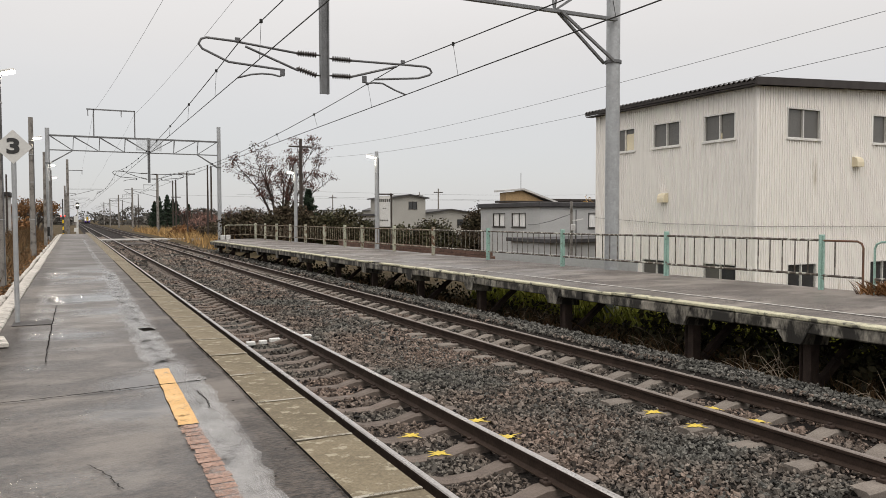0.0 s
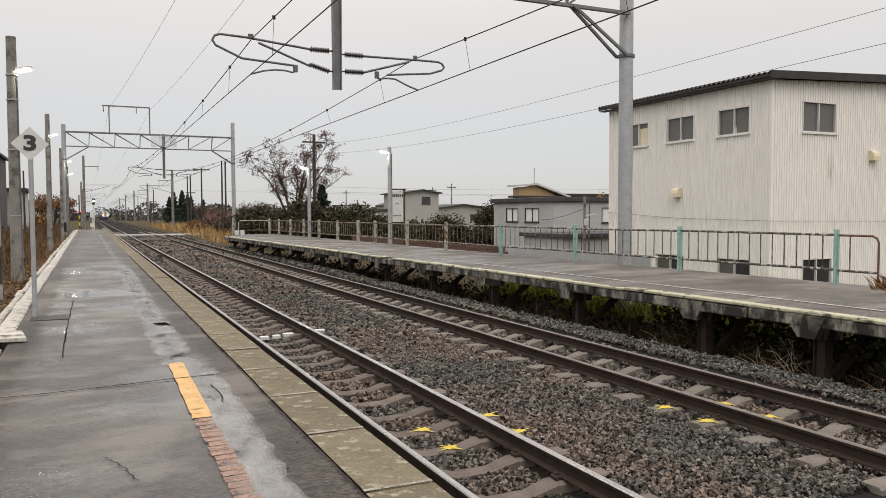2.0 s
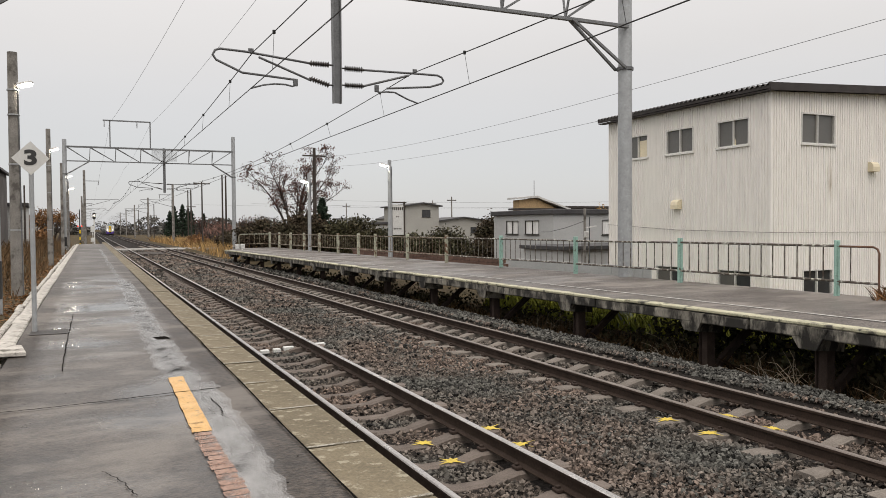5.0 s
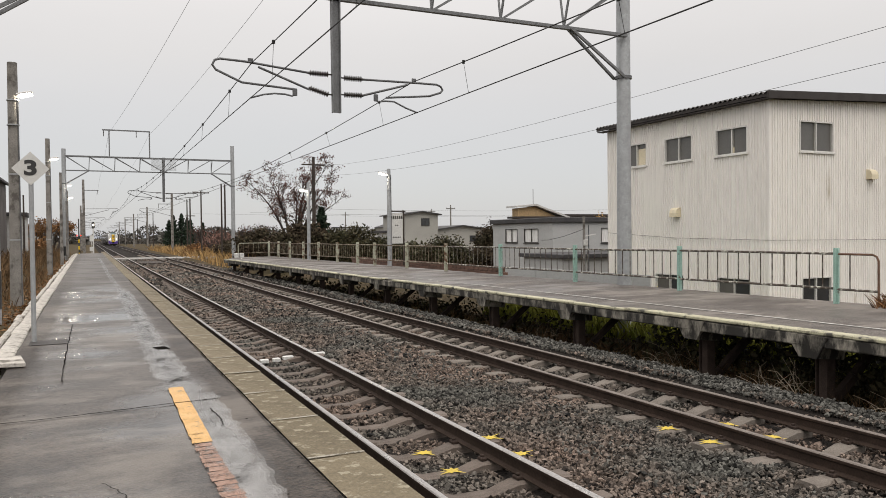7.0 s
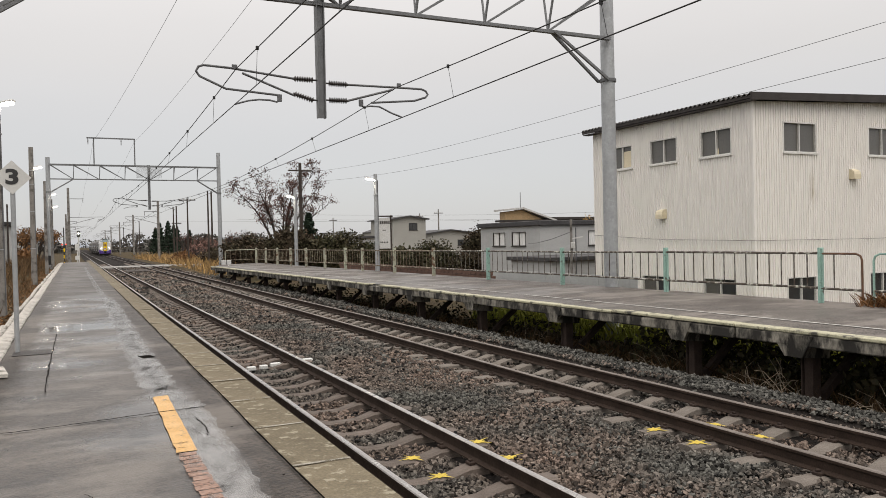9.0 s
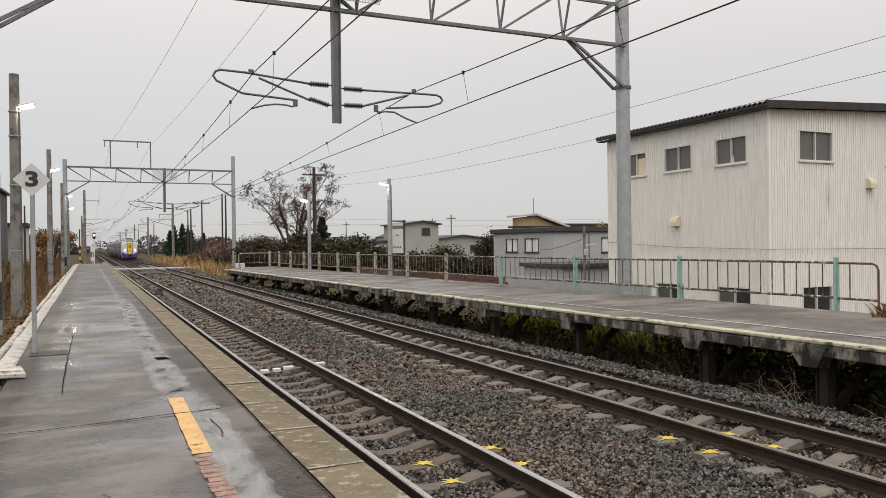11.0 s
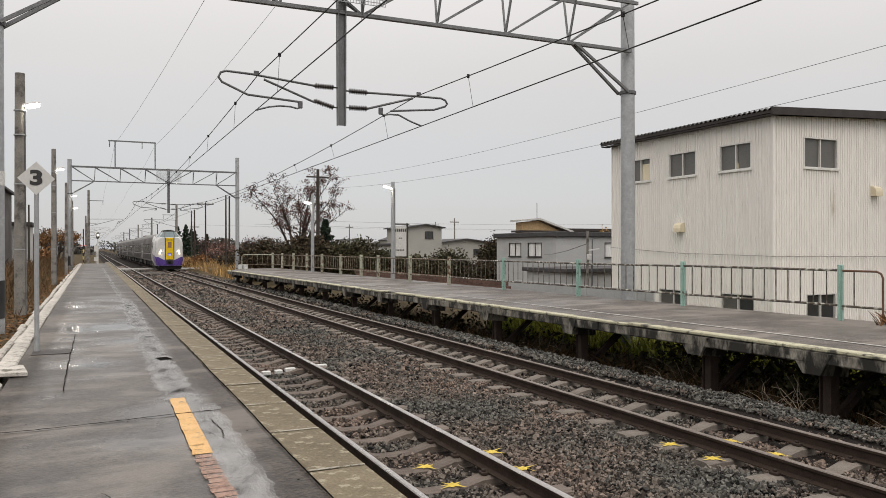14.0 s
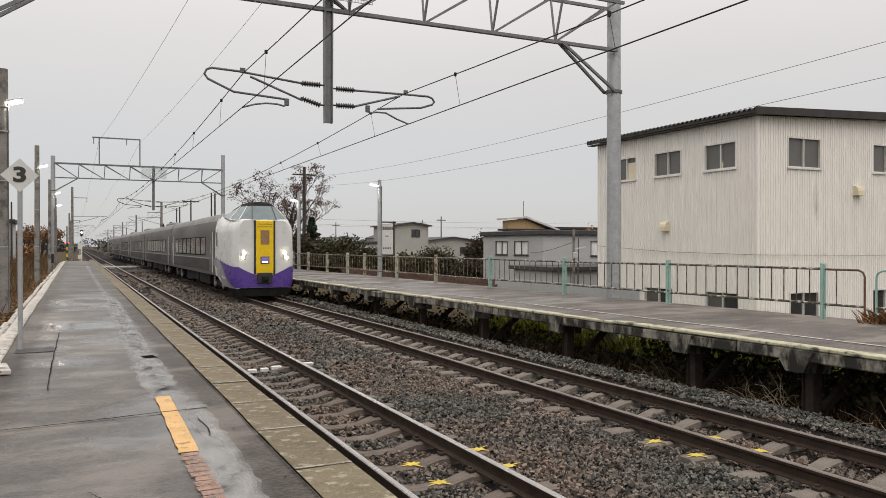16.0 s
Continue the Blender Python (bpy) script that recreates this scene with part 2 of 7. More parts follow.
M_FENCERAIL = mat("flaking_painted_rail", (0.26, 0.27, 0.235), (0.12, 0.10, 0.08), 0.6, scale=6, fine=40, bump=0.3, stain=(0.045, 0.028, 0.02), stain_amount=0.7, stain_scale=9)
M_RUSTRAIL = mat("rust_blackened_rail", (0.045, 0.032, 0.025), (0.10, 0.085, 0.068), 0.8, scale=7, fine=50, bump=0.4, contrast=0.3, stain=(0.48, 0.48, 0.42), stain_amount=0.38, stain_scale=9)
M_FENCEFAR = mat("weathered_cream_paint", (0.44, 0.46, 0.37), (0.30, 0.29, 0.22), 0.65, scale=2, fine=30, bump=0.2, stain=(0.13, 0.07, 0.04), stain_amount=0.35, stain_scale=4)
M_FENCEOLD = mat("rust_streaked_cream_rail", (0.33, 0.31, 0.23), (0.12, 0.085, 0.055), 0.7, scale=4, fine=30, bump=0.3, stain=(0.07, 0.04, 0.025), stain_amount=0.6, stain_scale=6)
M_RUST = mat("rusted_steel", (0.17, 0.085, 0.048), (0.06, 0.036, 0.026), 0.85, scale=8, fine=60, bump=0.4)
M_UNDER = mat("rusty_dark_post", (0.058, 0.040, 0.032), (0.030, 0.022, 0.019), 0.85, spec=0.2, scale=5, fine=50, bump=0.4)
M_YELLOW = mat("yellow_spray_paint", (0.66, 0.48, 0.05), (0.44, 0.33, 0.06), 0.7, scale=8, fine=60, bump=0.2)


def worn(m, scale, lo, hi, stretch=(1, 1, 1), most=1.0):
    """Lets the ground show through where paint has worn away."""
    n, l = m.node_tree.nodes, m.node_tree.links
    geo, nz, r = n.new("ShaderNodeNewGeometry"), n.new("ShaderNodeTexNoise"), n.new("ShaderNodeMapRange")
    nz.inputs["Scale"].default_value, nz.inputs["Detail"].default_value, nz.inputs["Roughness"].default_value = scale, 7, 0.7
    r.inputs["From Min"].default_value, r.inputs["From Max"].default_value, r.inputs["To Max"].default_value = lo, hi, most
    mp = n.new("ShaderNodeMapping"); mp.inputs["Scale"].default_value = stretch
    l.new(geo.outputs["Position"], mp.inputs[0]); l.new(mp.outputs[0], nz.inputs["Vector"]); l.new(nz.outputs[0], r.inputs["Value"]); l.new(r.outputs[0], n["Principled BSDF"].inputs["Alpha"])
    return m


M_ORANGE = worn(mat("worn_orange_line_paint", (0.66, 0.385, 0.125), (0.54, 0.31, 0.105), 0.4, scale=5, fine=60, bump=0.2, stain=(0.12, 0.10, 0.08), stain_amount=0.12, stain_scale=9), 7.0, 0.28, 0.42)
M_PALE = worn(mat("faded_white_line_paint", (0.47, 0.46, 0.45), (0.38, 0.375, 0.365), 0.2, scale=3, fine=80, bump=0.1, rvar=0.08, grain=(0.95, 1.04)), 2.6, 0.34, 0.78, (1.4, 0.8, 1), 0.60)
M_LINE = worn(mat("thin_white_line_paint", (0.50, 0.49, 0.46), (0.36, 0.35, 0.33), 0.6, scale=3, fine=60, bump=0.2), 5.0, 0.30, 0.48)
M_JOINT = worn(mat("pale_mortar", (0.36, 0.335, 0.28), (0.25, 0.23, 0.19), 0.8, scale=5, fine=60, bump=0.3), 6.0, 0.36, 0.52)
M_LIP = mat("pale_yellow_edge_paint", (0.52, 0.50, 0.35), (0.33, 0.31, 0.22), 0.6, scale=2.5, fine=50, bump=0.3, stain=(0.07, 0.066, 0.052), stain_amount=0.3, stain_scale=3.5)
M_PATCH = mat("newer_asphalt", (0.036, 0.031, 0.028), (0.026, 0.023, 0.021), 0.6, scale=4, fine=90, bump=0.5, grain=(0.6, 1.5))
M_CRACK = mat("dark_crack", (0.012, 0.011, 0.010), None, 0.95, bump=0.2, spec=0.0)
M_LAMP = mat("lit_lamp", (0.9, 0.9, 0.85), None, 0.3, bump=0, emit=(1.0, 0.95, 0.82), power=75.0)
M_WHITE = mat("white_enamel", (0.66, 0.66, 0.64), (0.58, 0.58, 0.56), 0.4, bump=0.03, scale=3)
M_SIGNGREY = mat("grey_sign_face", (0.60, 0.60, 0.575), (0.54, 0.54, 0.52), 0.5, bump=0.02, scale=3, grain=(0.97, 1.03))


# ---------------------------------------------------------------- mesh helpers
class Shape:
    """Collects the faces of one mesh."""

    def __init__(self):
        self.v, self.f, self.m = [], [], []

    def add(self, verts, faces, mi=0, tm=None):
        o = len(self.v)
        self.v += [tuple(tm @ Vector(q)) for q in verts] if tm else [tuple(q) for q in verts]
        self.f += [tuple(i + o for i in f) for f in faces]
        self.m += [mi] * len(faces)
        return self

    def box(self, x0, x1, y0, y1, z0, z1, b=0.0, mi=0, tm=None):
        if b <= 0:
            vs = [(x, y, z) for z in (z0, z1) for y in (y0, y1) for x in (x0, x1)]
            return self.add(vs, [(0, 2, 3, 1), (4, 5, 7, 6), (0, 1, 5, 4), (2, 6, 7, 3), (0, 4, 6, 2), (1, 3, 7, 5)], mi, tm)
        vs, idx = [], {}
        for sx in (0, 1):
            for sy in (0, 1):
                for sz in (0, 1):
                    c = ((x0, x1)[sx], (y0, y1)[sy], (z0, z1)[sz])
                    s = (1 - 2 * sx, 1 - 2 * sy, 1 - 2 * sz)
                    for ax in range(3):
                        idx[sx, sy, sz, ax] = len(vs)
                        vs.append(tuple(c[k] + (0 if k == ax else s[k] * b) for k in range(3)))
        I = lambda s, ax: idx[(*s, ax)]
        fs = []
        for ax in range(3):
            u, w = (ax + 1) % 3, (ax + 2) % 3
            for side in (0, 1):
                q = []
                for a, c in ((0, 0), (1, 0), (1, 1), (0, 1)):
                    s = [0, 0, 0]; s[ax], s[u], s[w] = side, a, c
                    q.append(I(s, ax))
                fs.append(tuple(q if side else q[::-1]))
            for a in (0, 1):
                for c in (0, 1):
                    s0, s1 = [0, 0, 0], [0, 0, 0]
                    s0[u] = s1[u] = a; s0[w] = s1[w] = c; s1[ax] = 1
                    q = (I(s0, u), I(s1, u), I(s1, w), I(s0, w))
                    fs.append(q if a != c else q[::-1])
        for k in idx:
            if k[3] == 0:
                q = (idx[k[0], k[1], k[2], 0], idx[k[0], k[1], k[2], 1], idx[k[0], k[1], k[2], 2])
                fs.append(q if (k[0] + k[1] + k[2]) % 2 else q[::-1])
        return self.add(vs, fs, mi, tm)

    def tube(self, p, q, r0, r1=None, seg=8, mi=0, caps=True):
        p, q = Vector(p), Vector(q)
        r1 = r0 if r1 is None else r1
        d = (q - p).normalized()
        u = d.orthogonal().normalized() if abs(d.z) < 0.99 else Vector((1, 0, 0))
        w = d.cross(u)
        vs = []
        for c, r in ((p, r0), (q, r1)):
            for k in range(seg):
                a = 2 * math.pi * k / seg
                vs.append(c + (u * math.cos(a) + w * math.sin(a)) * r)
        fs = [(k, (k + 1) % seg, seg + (k + 1) % seg, seg + k) for k in range(seg)]
        if caps:
            fs += [tuple(range(seg))[::-1], tuple(range(seg, 2 * seg))]
        return self.add(vs, fs, mi)

    def path(self, pts, r, seg=8, mi=0):
        """One unbroken tube through the points."""
        pts = [Vector(p) for p in pts]
        o, n = len(self.v), len(pts)
        u = None
        for i, p in enumerate(pts):
            d = (pts[min(n - 1, i + 1)] - pts[max(0, i - 1)]).normalized()
            u = (d.orthogonal() if u is None else u - d * u.dot(d)).normalized()
            w = d.cross(u)
            for k in range(seg):
                a = 2 * math.pi * k / seg
                self.v.append(tuple(p + (u * math.cos(a) + w * math.sin(a)) * r))
        for i in range(n - 1):
            for k in range(seg):
                a, b = o + i * seg + k, o + i * seg + (k + 1) % seg
                self.f.append((a, b, b + seg, a + seg)); self.m.append(mi)
        self.f += [tuple(range(o, o + seg))[::-1], tuple(range(o + (n - 1) * seg, o + n * seg))]
        self.m += [mi, mi]
        return self

    def extrude(self, prof, y0, y1, mi=0, tm=None, caps=True):
        """A closed profile of (x, z), counter-clockwise seen from -y, drawn along y."""
        k = len(prof)
        vs = [(x, y0, z) for x, z in prof] + [(x, y1, z) for x, z in prof]
        fs = [(i, (i + 1) % k, k + (i + 1) % k, k + i) for i in range(k)]
        if caps:
            fs += [tuple(range(k))[::-1], tuple(range(k, 2 * k))]
        return self.add(vs, [f[::-1] for f in fs], mi, tm)

    def bar(self, p, q, w, h, mi=0):
        """A square bar from p to q, w wide and h high."""
        p, q = Vector(p), Vector(q)
        d = q - p
        m = Matrix.Translation(p) @ d.to_track_quat("Y", "Z").to_matrix().to_4x4()
        return self.box(-w / 2, w / 2, 0, d.length, -h / 2, h / 2, 0, mi, m)

    def mesh(self, name, mats, smooth=False):
        me = bpy.data.meshes.new(name)
        me.from_pydata(self.v, [], self.f)
        for x in mats if isinstance(mats, (list, tuple)) else [mats]:
            me.materials.append(x)
        me.polygons.foreach_set("material_index", self.m)
        if smooth:
            me.polygons.foreach_set("use_smooth", [True] * len(self.f))
            me.set_sharp_from_angle(angle=radians(40))
        me.update()
        return me


def part(name, sh, mats, parent=None, label="", smooth=False, at=None):
    """One mesh object from a Shape or a mesh, under its thing."""
    me = sh if isinstance(sh, bpy.types.Mesh) else sh.mesh(name, mats, smooth)
    ob = new(name, me)
    if parent:
        ob.parent = parent
    if at:
        ob.matrix_basis = at
    if label:
        tagged(ob, label)
    return ob


def thing(name, label, category, m=None, group="", kind=""):
    ob = tagged(new(name), label, category, group, kind)
    if m:
        ob.matrix_basis = m
    return ob


def fix_normals(ob):
    bm = bmesh.new(); bm.from_mesh(ob.data)
    bmesh.ops.recalc_face_normals(bm, faces=bm.faces[:])
    bm.to_mesh(ob.data); bm.free()
    return ob


rnd = random.Random(7)
PZ = 0.70            # platform level over the rail heads
T2 = 3.80            # the far track's centre
G = 0.566            # rail centre from track centre
GY = 16.6            # the near gantry


def edge2(y):
    return 6.57 - 0.033 * y


def fence2(y):
    return 10.52 - 0.036 * y


# ---------------------------------------------------------------- ground and track bed
def build_ground():
    ys = [-400, -60, -20, 0, 20, 40, 60, 78, 84, 92, 120, 200, 400, 1000, 3000]
    xs = [-3000, -400, -60, -12, -4.40, -4.36, -1.9, -1.6, 5.4, 6.4, 7.4, 9, 14, 30, 80, 400, 3000]
    s = Shape()
    def z(x, y):
        k = min(1, max(0, (y - 78) / 12))
        left = 0.52 * (1 - k) - 0.12 * k
        k2 = min(1, max(0, (y - 55) / 25))
        right = -0.75 * (1 - k2) - 0.25 * k2
        if x < -4.38:
            return left
        if x < 5.9:
            return -0.62 if y < 82 else -0.32
        return right + (0.25 if x < 7 else 0)
    vs = [(x, y, z(x, y)) for y in ys for x in xs]
    n = len(xs)
    fs = [(j * n + i, j * n + i + 1, (j + 1) * n + i + 1, (j + 1) * n + i) for j in range(len(ys) - 1) for i in range(n - 1)]
    s.add(vs, fs)
    tagged(part("ground", s, M_EARTH), "brown autumn grass and earth around the railway line", "ground", kind="structure")


def bed_height(x):
    if x < -1.1:
        return -0.25
    for c in (0, T2):
        if abs(x - c) < 0.5:
            return -0.262
        if abs(x - c) < 0.72:
            return -0.24
        if abs(x - c) < 1.15:
            return -0.205
    if x < 2.7:
        return -0.215
    if x < 5.15:
        return -0.225
    if x < 5.75:
        return -0.13
    return -0.13 - (x - 5.75) * 0.70


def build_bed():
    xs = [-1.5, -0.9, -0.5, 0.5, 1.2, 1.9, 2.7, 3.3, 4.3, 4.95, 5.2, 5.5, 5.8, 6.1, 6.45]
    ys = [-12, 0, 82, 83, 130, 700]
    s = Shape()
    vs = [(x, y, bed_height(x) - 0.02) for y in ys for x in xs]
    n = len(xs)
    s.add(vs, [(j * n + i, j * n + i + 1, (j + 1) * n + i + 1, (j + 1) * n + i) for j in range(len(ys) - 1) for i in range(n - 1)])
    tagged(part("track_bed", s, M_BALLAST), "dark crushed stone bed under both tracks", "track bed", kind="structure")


def scatter(name, label, boxes, mats, seed, density_size):
    """Angular stones as one object: eight-cornered, each turned and squeezed its own way."""
    rg = np.random.RandomState(seed)
    base = np.array([(x, y, z) for z in (-1, 1) for y in (-1, 1) for x in (-1, 1)], float)
    quads = np.array([(0, 2, 3, 1), (4, 5, 7, 6), (0, 1, 5, 4), (2, 6, 7, 3), (0, 4, 6, 2), (1, 3, 7, 5)])
    pos, size = [], []
    for x0, x1, y0, y1, per, s in boxes:
        k = int((x1 - x0) * (y1 - y0) * per)
        x, y = rg.uniform(x0, x1, k), rg.uniform(y0, y1, k)
        for c, k0 in ((0, 6.85), (T2, 6.265)):
            off = np.abs((y - k0 + 0.345) % 0.69 - 0.345)
            keep = ~((np.abs(x - c) < 1.0) & (off < 0.10)) & (np.abs(np.abs(x - c) - G) > 0.075)
            x, y = x[keep], y[keep]
        k = len(x)
        sag = rg.normal(0, 0.013, k)
        z = np.array([bed_height(a) for a in x]) + sag + 0.02 * np.sin(x * 5 + np.sin(y * 3)) * np.sin(y * 4.3 + x)
        pos.append(np.stack([x, y, z], 1)); size.append(s * rg.uniform(0.55, 1.5, k) ** 1.2)
    pos, size = np.concatenate(pos), np.concatenate(size)
    k = len(pos)
    dims = rg.uniform(0.35, 1.15, (k, 1, 3)) * np.array([1.1, 1.1, 0.68])
    v = base[None] * dims + rg.uniform(-0.38, 0.38, (k, 8, 3)) * np.array([1, 1, 0.7])
    q = rg.normal(size=(k, 4)) * np.array([1.0, 0.7, 0.7, 1.0]); q /= np.linalg.norm(q, axis=1, keepdims=True)
    w, a, b, c = q.T
    R = np.stack([1 - 2 * (b * b + c * c), 2 * (a * b - c * w), 2 * (a * c + b * w), 2 * (a * b + c * w), 1 - 2 * (a * a + c * c), 2 * (b * c - a * w),
                  2 * (a * c - b * w), 2 * (b * c + a * w), 1 - 2 * (a * a + b * b)], 1).reshape(k, 3, 3)
    v = np.einsum("kij,knj->kni", R, v) * (size / 2)[:, None, None] + pos[:, None]
    f = (quads[None] + 8 * np.arange(k)[:, None, None]).reshape(-1)
    me = bpy.data.meshes.new(name)
    me.vertices.add(8 * k); me.vertices.foreach_set("co", v.reshape(-1))
    me.loops.add(24 * k); me.loops.foreach_set("vertex_index", f)
    me.polygons.add(6 * k); me.polygons.foreach_set("loop_start", np.arange(0, 24 * k, 4))
    me.materials.append(mats)
    me.update(calc_edges=True)
    me.shade_flat()
    tagged(new(name, me), label, "ballast", kind="stuff")


def build_tracks():
    hw, fw, y0, y1 = 0.0325, 0.0625, -12, 700
    me = thing("rail", "long steel rail with a bright worn head and rusty web", "rail", pose(-G, 0, 0), "rails of the two tracks")
    part("rail_foot", Shape().extrude([(-fw, -0.155), (fw, -0.155), (fw, -0.145), (0.012, -0.125), (-0.012, -0.125), (-fw, -0.145)], y0, y1), M_RAIL, me)
    part("rail_web", Shape().extrude([(-0.012, -0.1245), (0.012, -0.1245), (0.009, -0.0505), (-0.009, -0.0505)], y0, y1), M_RAIL, me)
    part("rail_head", Shape().extrude([(-0.009, -0.05), (0.009, -0.05), (hw, -0.036), (hw, -0.010), (-hw, -0.010), (-hw, -0.036)], y0, y1), M_RAIL, me)
    part("running_surface", Shape().extrude([(-hw, -0.0098), (hw, -0.0098), (hw - 0.008, 0), (-hw + 0.008, 0)], y0, y1), M_RAILTOP, me, "bright worn running surface")
    for ob in me.children:
        fix_normals(ob)
    for x in (G, T2 - G, T2 + G):
        cp = copy_thing(me, pose(x, 0, 0))
        if x > 2:
            tagged(cp, "long steel rail with a dull grey head and rusty web")
            for ob in cp.children:
                if ob.name.startswith("running_surface"):
                    ob.data = ob.data.copy()
                    ob.data.materials[0] = M_RAILTOP2
    # prestressed sleepers: wedge ends, slimmer and lower in the middle
    st = [(-1.0, 0.100, 0.125, -0.165), (-0.80, 0.095, 0.125, -0.160), (-0.42, 0.085, 0.12, -0.168), (-0.18, 0.070, 0.105, -0.228), (0.18, 0.070, 0.105, -0.228),
          (0.42, 0.085, 0.12, -0.165), (0.80, 0.095, 0.125, -0.160), (1.0, 0.100, 0.125, -0.165)]
    s = Shape()
    vs, fs = [], []
    for x, wt, wb, zt in st:
        vs += [(x, -wb, -0.34), (x, wb, -0.34), (x, wb - 0.01, zt - 0.02), (x, wt - 0.02, zt), (x, -wt + 0.02, zt), (x, -wb + 0.01, zt - 0.02)]
    for i in range(len(st) - 1):
        for j in range(6):
            a, b = i * 6 + j, i * 6 + (j + 1) % 6
            fs.append((a, b, b + 6, a + 6))
    fs += [(5, 4, 3, 2, 1, 0), tuple(range(42, 48))]
    s.add(vs, fs)
    me = fix_normals(part("sleeper_pattern", s, M_SLEEPER)).data
    bpy.data.objects.remove(bpy.data.objects["sleeper_pattern"])
    me2 = me.copy()
    me2.materials[0] = M_SLEEPER2
    clip = Shape().box(-0.035, 0.035, -0.05, 0.05, -0.165, -0.128, 0.008).box(-0.02, 0.02, -0.018, 0.018, -0.128, -0.105, 0.004).mesh("rail_clip", M_UNDER)
    mark = Shape()
    rr = random.Random(3)
    rim = []
    for k in range(16):
        a = 2 * math.pi * k / 16
        q = (0.20 if k % 4 == 1 else 0.10 if k % 2 else 0.055) * rr.uniform(0.75, 1.3)
        rim.append((math.cos(a) * q * 1.1, math.sin(a) * q * 0.8, 0.004))
    mark.add([(0, 0, 0.005)] + rim, [(0, k + 1, (k + 1) % 16 + 1) for k in range(16)])
    mark = mark.mesh("paint_mark", M_YELLOW)
    marked = {0: (6.85, 7.54), T2: (6.265, 6.96)}
    for c in (0, T2):
        k0 = 6.85 if c == 0 else 6.265
        for k in range(-11, 150):
            y = k0 + k * 0.69
            ob = new("sleeper", me if c == 0 else me2)
            ob.matrix_basis = pose(c + rnd.uniform(-0.012, 0.012), y, rnd.uniform(-0.006, 0.003), 0, 0, rnd.uniform(-0.5, 0.5))
            spot = any(abs(y - q) < 0.1 for q in marked[c])
            tagged(ob, "grey concrete railway sleeper with a splash of yellow paint" if spot else "grey concrete railway sleeper bedded in ballast", "sleeper", "railway sleepers")
            if y < 26:
                for sx in (-G, G):
                    for o in (-0.095, 0.095):
                        part("rail_clip", clip, None, ob, at=pose(sx + o, 0, 0))
            if spot:
                for x, zz in ((0.12 if c == 0 else 0.15, -0.224), (1.02 if c == 0 else -0.82, -0.158)):
                    part("paint_mark", mark, None, ob, "yellow spray paint", at=pose(min(x, 0.93), 0, zz, 0, 0, rnd.uniform(-20, 20)))


